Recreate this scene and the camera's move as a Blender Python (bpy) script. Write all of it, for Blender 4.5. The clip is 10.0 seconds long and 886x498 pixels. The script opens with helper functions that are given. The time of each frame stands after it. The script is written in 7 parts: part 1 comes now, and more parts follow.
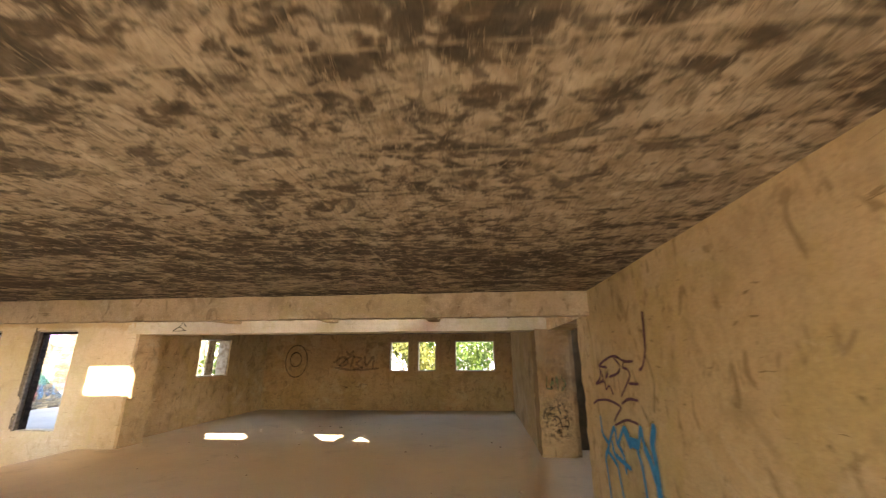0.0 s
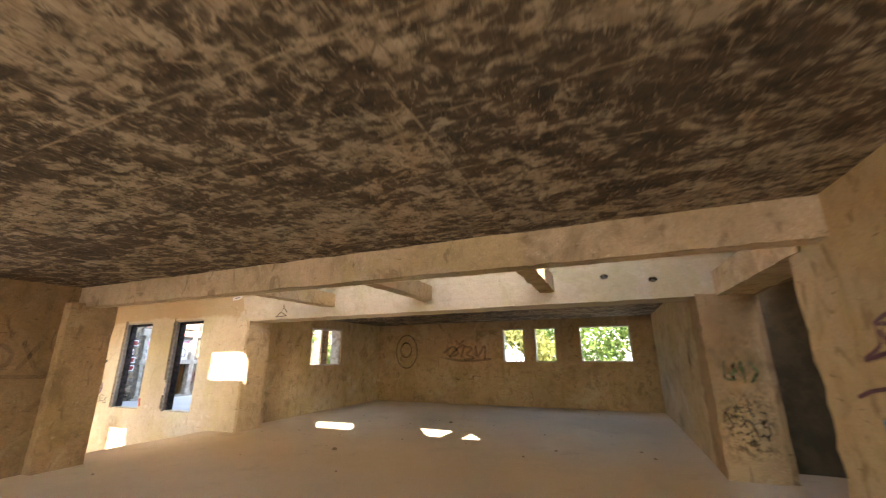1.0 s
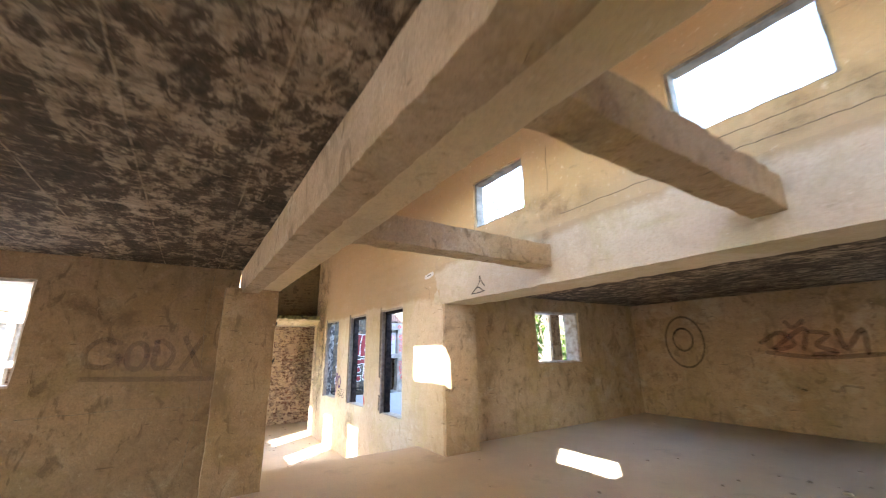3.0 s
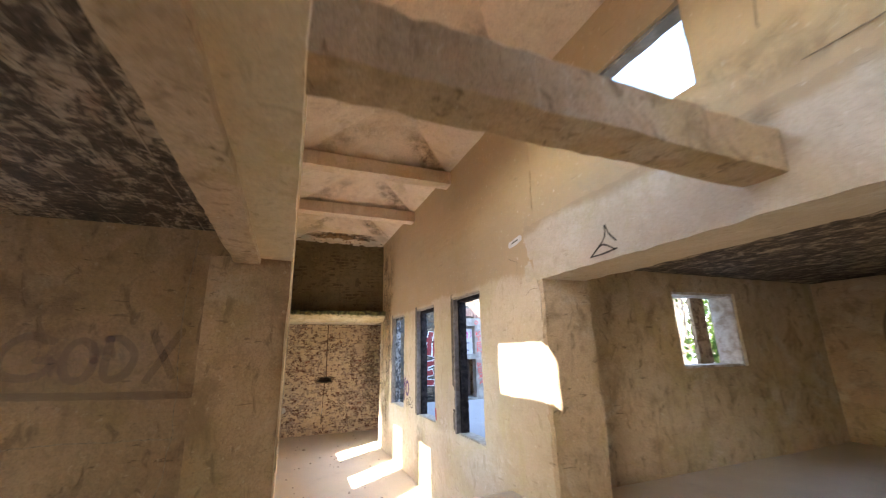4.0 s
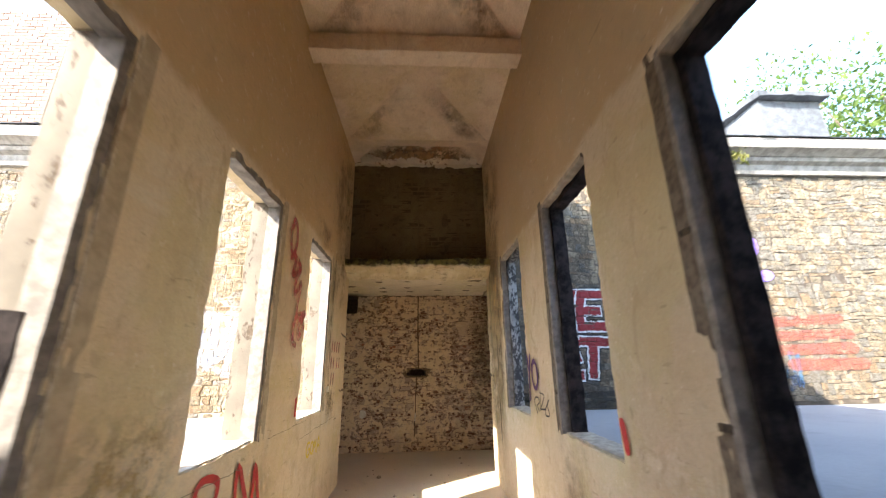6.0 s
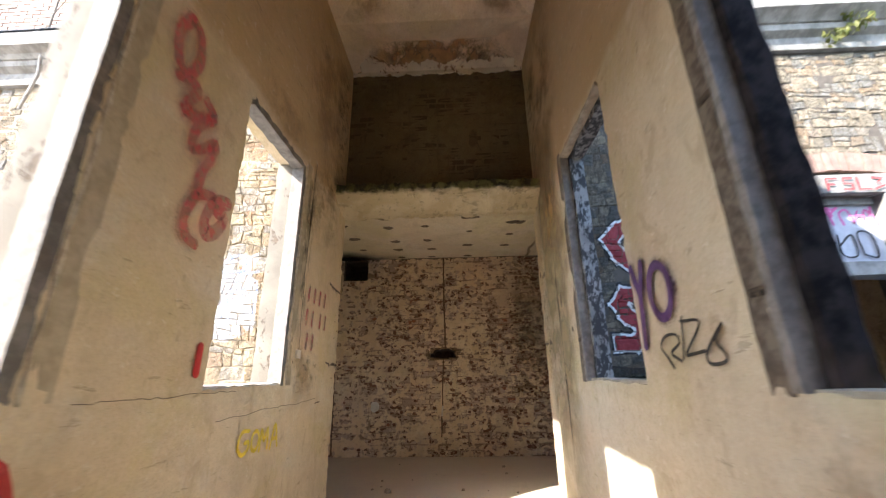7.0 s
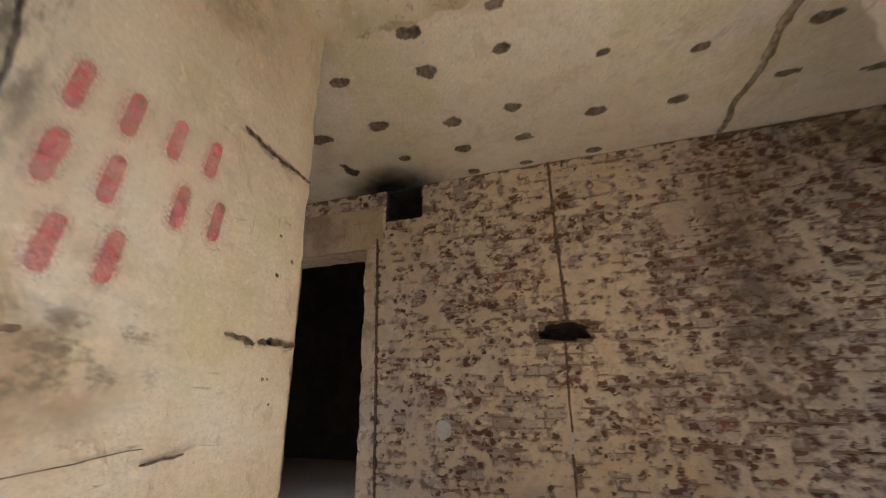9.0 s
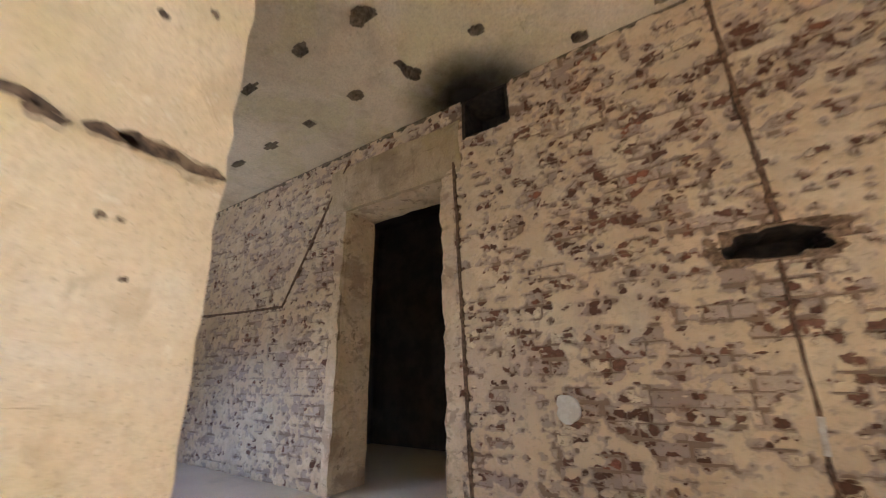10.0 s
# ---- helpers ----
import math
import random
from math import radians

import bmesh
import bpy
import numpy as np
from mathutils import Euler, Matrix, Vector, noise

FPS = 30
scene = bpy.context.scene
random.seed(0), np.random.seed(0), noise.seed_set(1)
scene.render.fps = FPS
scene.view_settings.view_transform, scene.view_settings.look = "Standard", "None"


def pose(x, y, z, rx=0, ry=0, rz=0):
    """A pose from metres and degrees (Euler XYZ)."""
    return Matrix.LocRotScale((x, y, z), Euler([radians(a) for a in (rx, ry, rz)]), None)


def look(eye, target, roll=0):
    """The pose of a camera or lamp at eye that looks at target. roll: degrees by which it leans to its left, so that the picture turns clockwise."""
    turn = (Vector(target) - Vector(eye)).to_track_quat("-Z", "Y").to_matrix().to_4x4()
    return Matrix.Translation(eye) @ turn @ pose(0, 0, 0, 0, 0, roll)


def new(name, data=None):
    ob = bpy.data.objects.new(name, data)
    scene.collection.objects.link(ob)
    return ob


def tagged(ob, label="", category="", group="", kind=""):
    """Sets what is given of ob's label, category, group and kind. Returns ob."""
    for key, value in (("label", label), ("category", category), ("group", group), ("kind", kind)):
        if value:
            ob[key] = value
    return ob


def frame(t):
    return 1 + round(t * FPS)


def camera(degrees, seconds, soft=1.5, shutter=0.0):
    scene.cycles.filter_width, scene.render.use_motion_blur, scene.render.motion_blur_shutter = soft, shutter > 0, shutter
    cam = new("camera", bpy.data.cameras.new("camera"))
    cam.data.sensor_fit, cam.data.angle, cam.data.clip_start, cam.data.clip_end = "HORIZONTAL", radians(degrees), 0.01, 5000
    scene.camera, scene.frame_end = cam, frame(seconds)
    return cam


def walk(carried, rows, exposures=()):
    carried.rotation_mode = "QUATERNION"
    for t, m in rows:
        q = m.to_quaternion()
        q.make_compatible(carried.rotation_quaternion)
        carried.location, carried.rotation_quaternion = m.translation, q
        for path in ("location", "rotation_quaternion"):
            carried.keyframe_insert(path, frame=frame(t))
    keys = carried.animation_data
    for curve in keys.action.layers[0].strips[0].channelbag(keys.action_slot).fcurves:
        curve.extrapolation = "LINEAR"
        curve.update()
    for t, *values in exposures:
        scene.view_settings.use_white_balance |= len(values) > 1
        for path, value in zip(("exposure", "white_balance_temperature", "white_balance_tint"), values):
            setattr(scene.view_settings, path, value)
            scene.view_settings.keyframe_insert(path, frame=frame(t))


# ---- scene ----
cam = camera(98.7, 10.0, soft=1.1, shutter=0.3)
METRES, EYE, TILT, LEAN, TURN = 16.0, 2.31, 0.0, 0.0, 5.2
ROWS = [
    (0.0, 0.0, 0.0, 0.0, 0.06, 15.82, 0.23),
    (0.5, 0.0037, 0.0426, -0.0056, 8.56, 15.71, 0.33),
    (1.0, 0.0028, 0.0872, -0.0145, 17.6, 15.64, 0.41),
    (1.5, -0.0063, 0.1323, -0.0186, 27.13, 15.5, 0.46),
    (2.0, -0.0258, 0.1752, -0.0173, 36.49, 15.29, 0.55),
    (2.5, -0.0547, 0.2142, -0.0121, 44.91, 14.98, 0.61),
    (4.0, -0.1877, 0.3064, -0.0121, 63.22, 14.85, 1.02),
    (4.5, -0.2406, 0.3331, -0.0173, 68.29, 15.14, 1.07),
    (5.0, -0.2962, 0.3588, -0.0227, 73.3, 15.55, 0.92),
    (5.5, -0.3537, 0.3815, -0.0322, 78.06, 16.06, 0.81),
    (7.0, -0.5283, 0.4168, -0.0745, 87.3, 17.92, 0.82),
    (7.5, -0.5803, 0.4215, -0.077, 89.48, 18.38, 0.82),
    (8.0, -0.6244, 0.4244, -0.0755, 92.5, 18.48, 0.8),
    (8.5, -0.6622, 0.4248, -0.0729, 97.09, 18.35, 0.86),
    (9.0, -0.6974, 0.4196, -0.0764, 103.09, 17.98, 0.93),
    (9.5, -0.7314, 0.4106, -0.0842, 110.53, 17.84, 0.98),
    (10.0, -0.7628, 0.4016, -0.0911, 118.8, 17.88, 1.05),
]
walk(cam, [(t, pose(0, 0, EYE, TILT, LEAN, TURN) @ pose(METRES * x, METRES * y, METRES * z, 90 + pitch, roll, yaw)) for t, x, y, z, yaw, pitch, roll in ROWS],
     exposures=[(0.0, 4.3, 7800, 10), (2.5, 4.64, 6000, 10), (4.0, 4.16, 5900, 10), (4.5, 4.1, 6000, 10), (5.5, 3.38, 6500, 10), (7.0, 3.13, 5850, 10), (7.5, 3.03, 5750, 10), (8.5, 3.34, 5400, 10), (9.0, 3.8, 5200, 10), (9.5, 4.42, 5000, 10), (10.0, 4.42, 5300, 10)])

from mathutils.bvhtree import BVHTree
# ---------------------------------------------------------------- world, sun, exposure
SUN_WAY = Vector((-0.75, 1.0, -0.91)).normalized()
world = bpy.data.worlds.new("world")
scene.world = world
scene.cycles.transparent_max_bounces = 16
scene.cycles.diffuse_bounces = scene.cycles.max_bounces = 10
world.use_nodes = True
sky = world.node_tree.nodes.new("ShaderNodeTexSky")
sky.sky_type, sky.sun_disc = "NISHITA", False
sky.sun_elevation = math.asin(-SUN_WAY.z)
sky.sun_rotation = math.atan2(-SUN_WAY.x, -SUN_WAY.y)
world.node_tree.links.new(sky.outputs["Color"], world.node_tree.nodes["Background"].inputs["Color"])
world.node_tree.nodes["Background"].inputs["Strength"].default_value = 0.15
sun = new("sun", bpy.data.lights.new("sun", "SUN"))
sun.data.energy, sun.data.angle, sun.data.color = 3.0, radians(0.53), (1.0, 0.92, 0.80)
sun.matrix_world = look((0, 0, 30), Vector((0, 0, 30)) + SUN_WAY)


# ---------------------------------------------------------------- materials
class Nodes:
    """A small wrapper to write node trees shortly."""

    def __init__(self, name):
        self.mat = bpy.data.materials.new(name)
        self.mat.use_nodes = True
        self.tree = self.mat.node_tree
        self.out = self.tree.nodes["Principled BSDF"]
        geo = self.tree.nodes.new("ShaderNodeNewGeometry")
        self.place = geo.outputs["Position"]
        self.island = geo.outputs["Random Per Island"]

    def put(self, socket, value):
        if isinstance(value, bpy.types.NodeSocket):
            self.tree.links.new(value, socket)
        elif isinstance(value, (tuple, list)) and len(value) == 3 and socket.type == "RGBA":
            socket.default_value = (*value, 1)
        else:
            socket.default_value = value

    def stretch(self, sx, sy, sz, shift=(0, 0, 0), source=None):
        n = self.tree.nodes.new("ShaderNodeMapping")
        n.inputs["Scale"].default_value = (sx, sy, sz)
        n.inputs["Location"].default_value = shift
        self.put(n.inputs["Vector"], source or self.place)
        return n.outputs["Vector"]

    def noise(self, scale, detail=4, rough=0.55, vector=None, distort=0.0):
        n = self.tree.nodes.new("ShaderNodeTexNoise")
        n.inputs["Scale"].default_value, n.inputs["Detail"].default_value = scale, detail
        n.inputs["Roughness"].default_value, n.inputs["Distortion"].default_value = rough, distort
        self.put(n.inputs["Vector"], vector or self.place)
        return n.outputs["Fac"]

    def cells(self, scale, vector=None, feature="F1", output="Distance"):
        n = self.tree.nodes.new("ShaderNodeTexVoronoi")
        n.feature = feature
        n.inputs["Scale"].default_value = scale
        self.put(n.inputs["Vector"], vector or self.place)
        return n.outputs[output]

    def math(self, op, a, b=0.0):
        n = self.tree.nodes.new("ShaderNodeMath")
        n.operation = op
        self.put(n.inputs[0], a)
        self.put(n.inputs[1], b)
        return n.outputs[0]

    def step(self, value, lo, hi, to_lo=0.0, to_hi=1.0):
        n = self.tree.nodes.new("ShaderNodeMapRange")
        n.interpolation_type = "SMOOTHSTEP"
        for k, v in enumerate((value, lo, hi, to_lo, to_hi)):
            self.put(n.inputs[k], v)
        return n.outputs[0]

    def mix(self, factor, a, b, blend="MIX"):
        n = self.tree.nodes.new("ShaderNodeMix")
        n.data_type, n.blend_type = "RGBA", blend
        self.put(n.inputs[0], factor)
        self.put(n.inputs[6], a)
        self.put(n.inputs[7], b)
        return n.outputs[2]

    def done(self, colour, rough=0.9, height=None, strength=0.4, distance=0.01, metal=0.0, specular=0.3):
        self.put(self.out.inputs["Base Color"], colour)
        self.put(self.out.inputs["Roughness"], rough)
        self.put(self.out.inputs["Metallic"], metal)
        self.put(self.out.inputs["Specular IOR Level"], specular)
        if height is not None:
            b = self.tree.nodes.new("ShaderNodeBump")
            b.inputs["Strength"].default_value, b.inputs["Distance"].default_value = strength, distance
            self.put(b.inputs["Height"], height)
            self.put(self.out.inputs["Normal"], b.outputs["Normal"])
        return self.mat


def plaster(name, light, mid, stain, dirt=0.5, pale=(0.70, 0.62, 0.48), flecks=0.5, ochre=None):
    """Old limewashed render: cloudy tones, damp patches, smudges, runs, gouges and grit. dirt and flecks: how much of each.
    ochre: the height at which an older, browner ochre wash takes over from the pale one."""
    n = Nodes(name)
    deep = tuple(0.62 * c for c in stain)
    col = n.mix(n.step(n.noise(0.6, 5, 0.62, None, 0.6), 0.34, 0.66), light, mid)
    col = n.mix(n.step(n.noise(1.3, 6, 0.68, n.stretch(1, 1, 1.3, (31, 4, 9)), 0.8), 0.54, 0.66, 0, 0.55), col, pale)
    tint = tuple(c * k for c, k in zip(mid, (0.92, 0.95, 0.72)))
    col = n.mix(n.step(n.noise(1.1, 5, 0.65, n.stretch(1, 1, 1, (17, 6, 21)), 0.7), 0.50, 0.62, 0, 0.55), col, tint)
    if ochre:
        sep = n.tree.nodes.new("ShaderNodeSeparateXYZ")
        n.put(sep.inputs[0], n.place)
        edge = n.math("ADD", sep.outputs[2], n.math("MULTIPLY", n.math("SUBTRACT", n.noise(1.4, 6, 0.7, n.stretch(1, 1, 0.8, (2, 5, 1)), 0.4), 0.5), 0.30))
        col = n.mix(n.step(edge, ochre, ochre + 0.09, 0, 0.78), col, tuple(c * k for c, k in zip(mid, (0.76, 0.63, 0.45))))
    cloud = n.noise(2.4, 7, 0.68, n.stretch(1, 1, 1, (3, 9, 2)), 0.5)
    col = n.mix(n.step(cloud, 0.50, 0.70, 0, 0.62 * dirt), col, stain)
    dabs = n.noise(7.5, 4, 0.6, n.stretch(1, 1, 0.55, (7, 3, 1)), 0.9)
    col = n.mix(n.step(dabs, 0.61 - 0.04 * flecks, 0.71 - 0.05 * flecks, 0, min(0.9, 0.80 * flecks)), col, stain)
    col = n.mix(n.step(n.noise(15, 5, 0.65, n.stretch(1, 1, 0.8, (1, 13, 5)), 0.5), 0.64, 0.73, 0, 0.8 * flecks), col, deep)
    gouge = n.noise(7.0, 4, 0.6, n.stretch(0.7, 0.7, 3.4, (5, 1, 8)), 0.4)
    col = n.mix(n.step(gouge, 0.655, 0.70, 0, 0.75 * flecks), col, deep)
    runs = n.noise(3.0, 4, 0.6, n.stretch(2.6, 2.6, 0.22, (2, 2, 0)))
    col = n.mix(n.step(runs, 0.56, 0.74, 0, 0.30 * dirt), col, stain)
    mottle = n.noise(9.0, 7, 0.76, n.stretch(1, 1, 0.9, (4, 8, 15)), 0.4)
    col = n.mix(n.step(mottle, 0.47, 0.68, 0, 0.34 * dirt), col, stain)
    col = n.mix(n.step(n.noise(21, 5, 0.7, n.stretch(1, 1, 1, (9, 2, 4)), 0.4), 0.60, 0.68, 0, 0.45), col, tuple(min(0.86, 1.12 * c) for c in pale))
    fine = n.noise(60, 5, 0.75)
    col = n.mix(n.step(fine, 0.38, 0.72, 0, 0.36), col, stain)
    grit = n.noise(150, 2, 0.6)
    col = n.mix(n.step(grit, 0.61, 0.70, 0, 0.4), col, tuple(0.7 * c for c in stain))
    rows = n.noise(1.0, 2, 0.5, n.stretch(0.25, 0.25, 9))
    h = n.math("ADD", n.math("MULTIPLY", n.noise(3.2, 5, 0.62, None, 0.4), 0.8), n.math("MULTIPLY", rows, 0.30))
    h = n.math("SUBTRACT", h, n.math("MULTIPLY", n.step(dabs, 0.60, 0.72), 0.10))
    h = n.math("SUBTRACT", h, n.math("MULTIPLY", n.step(gouge, 0.65, 0.70), 0.14))
    h = n.math("ADD", h, n.math("MULTIPLY", n.noise(28, 6, 0.72), 0.14))
    return n.done(col, 0.93, h, 0.42, 0.05)


M_PLASTER = plaster("plaster_ochre", (0.78, 0.655, 0.45), (0.71, 0.58, 0.385), (0.47, 0.35, 0.20), 0.7, (0.78, 0.705, 0.56), 0.5, 2.82)
M_PLASTER_PALE = plaster("plaster_pale", (0.60, 0.515, 0.385), (0.52, 0.435, 0.31), (0.36, 0.28, 0.18), 0.6, (0.64, 0.575, 0.46), 0.35, 3.2)
M_PLASTER_BUFF = plaster("plaster_buff", (0.645, 0.55, 0.395), (0.575, 0.475, 0.33), (0.42, 0.325, 0.20), 0.7, (0.72, 0.65, 0.52), 0.62, 2.82)
# brown plaster darkened again, so the shade lies in its colour
M_PLASTER_SHADED = plaster("plaster_shaded", (0.33, 0.222, 0.125), (0.255, 0.168, 0.093), (0.10, 0.068, 0.036), 1.0, (0.35, 0.275, 0.18), 0.7)
M_PLASTER_WORN = plaster("plaster_worn", (0.61, 0.465, 0.295), (0.51, 0.38, 0.235), (0.20, 0.14, 0.08), 1.0, (0.64, 0.56, 0.42), 0.75)
M_BEAM = plaster("concrete_beam", (0.61, 0.465, 0.31), (0.48, 0.355, 0.225), (0.22, 0.155, 0.09), 1.0, (0.64, 0.55, 0.41), 0.7)
M_GRIME = plaster("grimy_render", (0.20, 0.15, 0.075), (0.135, 0.10, 0.048), (0.05, 0.037, 0.02), 0.8, (0.20, 0.16, 0.08), 0.6)
M_VAULT = plaster("vault_plaster", (0.80, 0.67, 0.52), (0.71, 0.565, 0.42), (0.42, 0.29, 0.19), 0.7, (0.82, 0.73, 0.61), 0.35)
M_CEIL_PALE = plaster("ceiling_plaster_pale", (0.84, 0.75, 0.59), (0.75, 0.65, 0.49), (0.36, 0.28, 0.18), 0.55, (0.82, 0.75, 0.62), 0.22)
M_PLASTER_TAN = plaster("plaster_tan", (0.63, 0.475, 0.275), (0.56, 0.41, 0.23), (0.27, 0.185, 0.09), 0.8, (0.60, 0.48, 0.31), 0.9)
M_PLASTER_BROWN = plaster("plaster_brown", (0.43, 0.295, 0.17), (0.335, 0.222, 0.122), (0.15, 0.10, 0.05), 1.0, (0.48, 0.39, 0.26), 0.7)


def ledge_mat():
    """Weathered concrete ledge: yellow blotches, damp patches, dark moss along its top edge, small white scars."""
    n = Nodes("mossy_ledge_concrete")
    sep = n.tree.nodes.new("ShaderNodeSeparateXYZ")
    n.put(sep.inputs[0], n.place)
    col = n.mix(n.step(n.noise(1.7, 5, 0.65, n.stretch(1, 1, 3), 0.6), 0.40, 0.60), (0.74, 0.64, 0.44), (0.63, 0.52, 0.31))
    col = n.mix(n.step(n.noise(3.2, 6, 0.7, n.stretch(1, 1, 3.5, (8, 1, 3)), 0.8), 0.55, 0.62, 0, 0.55), col, (0.31, 0.245, 0.15))
    col = n.mix(n.step(n.noise(15, 5, 0.7, None, 0.4), 0.56, 0.68, 0, 0.55), col, (0.23, 0.18, 0.105))
    col = n.mix(n.step(n.noise(33, 3, 0.6), 0.68, 0.72, 0, 0.9), col, (0.80, 0.76, 0.66))
    edge = n.math("ADD", sep.outputs[2], n.math("MULTIPLY", n.math("SUBTRACT", n.noise(5.5, 6, 0.75, n.stretch(1, 1, 2)), 0.5), 0.16))
    moss = n.mix(n.step(n.noise(12, 4, 0.6), 0.40, 0.60), (0.045, 0.038, 0.018), (0.15, 0.135, 0.045))
    col = n.mix(n.step(edge, 2.915, 2.965), col, moss)
    h = n.math("ADD", n.noise(9, 6, 0.72), n.math("MULTIPLY", n.noise(48, 4, 0.7), 0.4))
    return n.done(col, 0.95, h, 0.9, 0.04)


M_LEDGE = ledge_mat()


def soot():
    """Board-marked concrete soffit: soot rubbed and flaked off in ragged pale patches, more on some boards than on others,
    pale fins along the board joints; the soot is thickest to the north and west."""
    n = Nodes("sooty_concrete")
    sep = n.tree.nodes.new("ShaderNodeSeparateXYZ")
    n.put(sep.inputs[0], n.place)
    x, y = sep.outputs[0], sep.outputs[1]
    thick = n.math("ADD", n.step(y, 0.6, 3.4, 0.012, -0.008), n.step(x, -4.5, 0.5, -0.016, 0.02))
    wob = n.math("MULTIPLY", n.math("SUBTRACT", n.noise(1.2, 3), 0.5), 0.04)
    row = n.math("DIVIDE", n.math("ADD", n.math("ADD", y, wob), 20.547), 0.467)
    column = n.math("DIVIDE", n.math("ADD", x, 20.69), 2.0)
    where = n.tree.nodes.new("ShaderNodeCombineXYZ")
    n.put(where.inputs[0], n.math("FLOOR", row))
    n.put(where.inputs[1], n.math("FLOOR", column))
    white = n.tree.nodes.new("ShaderNodeTexWhiteNoise")
    white.noise_dimensions = "2D"
    n.put(white.inputs["Vector"], where.outputs[0])
    boards = n.math("MULTIPLY", n.math("SUBTRACT", white.outputs["Value"], 0.5), 0.055)
    big = n.math("MULTIPLY", n.math("SUBTRACT", n.noise(0.9, 5, 0.65, n.stretch(1, 1, 1, (3, 1, 0)), 0.4), 0.5), 0.34)
    lump = n.noise(6.5, 5, 0.55, n.stretch(0.85, 1.2, 1), 0.4)
    flake = n.noise(12.5, 5, 0.64, n.stretch(0.8, 1.15, 1, (5, 2, 0)), 0.8)
    drag = n.noise(5.0, 5, 0.7, n.stretch(0.6, 4.6, 1, (1, 7, 0)), 0.25)
    v = n.math("ADD", n.math("MULTIPLY", lump, 0.40), n.math("ADD", n.math("MULTIPLY", flake, 0.46), n.math("MULTIPLY", drag, 0.14)))
    v = n.math("ADD", n.math("ADD", v, thick), n.math("ADD", big, boards))
    pale = n.mix(n.step(n.noise(7.0, 7, 0.76, n.stretch(1, 1, 1, (8, 3, 0)), 0.4), 0.36, 0.64), (0.29, 0.22, 0.148), (0.585, 0.47, 0.34))
    dark = n.mix(n.step(n.noise(3.1, 5, 0.7), 0.40, 0.62), (0.040, 0.030, 0.021), (0.078, 0.058, 0.039))
    col = n.mix(n.step(v, 0.466, 0.548), dark, pale)
    col = n.mix(n.step(v, 0.40, 0.47, 0, 0.35), col, (0.17, 0.125, 0.08))
    dab = n.noise(4.2, 5, 0.6, n.stretch(1.0, 1.3, 1, (6, 11, 0)), 0.7)
    col = n.mix(n.step(dab, 0.57, 0.62, 0, 0.72), col, (0.06, 0.047, 0.033))
    col = n.mix(n.step(dab, 0.40, 0.35, 0, 0.45), col, (0.60, 0.49, 0.355))
    specks = n.noise(21, 5, 0.72, n.stretch(0.8, 1.3, 1), 0.4)
    col = n.mix(n.step(specks, 0.56, 0.62, 0, 0.75), col, (0.06, 0.052, 0.036))
    col = n.mix(n.step(n.noise(26, 4, 0.7, n.stretch(1.3, 0.7, 1, (4, 4, 0)), 0.5), 0.60, 0.66, 0, 0.6), col, (0.43, 0.335, 0.23))
    rub = n.noise(13, 5, 0.74, n.stretch(2.7, 0.55, 1, (2, 6, 0)), 0.3)
    col = n.mix(n.step(rub, 0.52, 0.60, 0, 0.45), col, (0.085, 0.063, 0.043))
    col = n.mix(n.step(rub, 0.44, 0.36, 0, 0.38), col, (0.40, 0.305, 0.20))
    joint = n.math("ABSOLUTE", n.math("SUBTRACT", n.math("FRACT", row), 0.5))
    cross = n.math("ABSOLUTE", n.math("ADD", n.math("ADD", x, wob), 0.69))
    faint = n.step(n.noise(5.0, 5, 0.75, n.stretch(1, 2, 1, (9, 4, 0))), 0.44, 0.56, 0, 0.65)
    line = n.math("MAXIMUM", n.step(joint, 0.006, 0.016, 1, 0), n.step(cross, 0.004, 0.010, 1, 0))
    col = n.mix(n.math("MULTIPLY", line, faint), col, (0.40, 0.31, 0.21))
    h = n.math("ADD", v, n.math("MULTIPLY", n.noise(34, 5, 0.7), 0.25))
    h = n.math("ADD", h, n.math("MULTIPLY", line, 0.15))
    return n.done(col, 0.95, h, 0.6, 0.03)


M_SOOT = soot()


def floor_mat(name, a, b, dark):
    n = Nodes(name)
    col = n.mix(n.step(n.noise(0.5, 5, 0.6), 0.38, 0.62), a, b)
    col = n.mix(n.step(n.noise(2.2, 6, 0.7), 0.56, 0.72, 0, 0.55), col, dark)
    fine = n.noise(45, 6, 0.75)
    col = n.mix(n.step(fine, 0.35, 0.75, 0, 0.35), col, dark)
    col = n.mix(n.step(n.cells(9.0), 0.0, 0.05, 0.6, 0.0), col, (0.12, 0.10, 0.08))
    return n.done(col, 0.88, n.math("ADD", n.noise(9, 6, 0.7), n.math("MULTIPLY", fine, 0.3)), 0.35, 0.02)


M_FLOOR = floor_mat("dusty_concrete", (0.70, 0.60, 0.46), (0.63, 0.535, 0.41), (0.49, 0.415, 0.32))
M_YARD = floor_mat("yard_concrete", (0.34, 0.335, 0.33), (0.30, 0.30, 0.30), (0.22, 0.22, 0.22))


def plain(name, a, b, scale=8, rough=0.8, bump=0.3, metal=0.0, detail=5, specular=0.3):
    n = Nodes(name)
    v = n.noise(scale, detail, 0.65)
    return n.done(n.mix(n.step(v, 0.35, 0.65), a, b), rough, v, bump, 0.01, metal, specular)


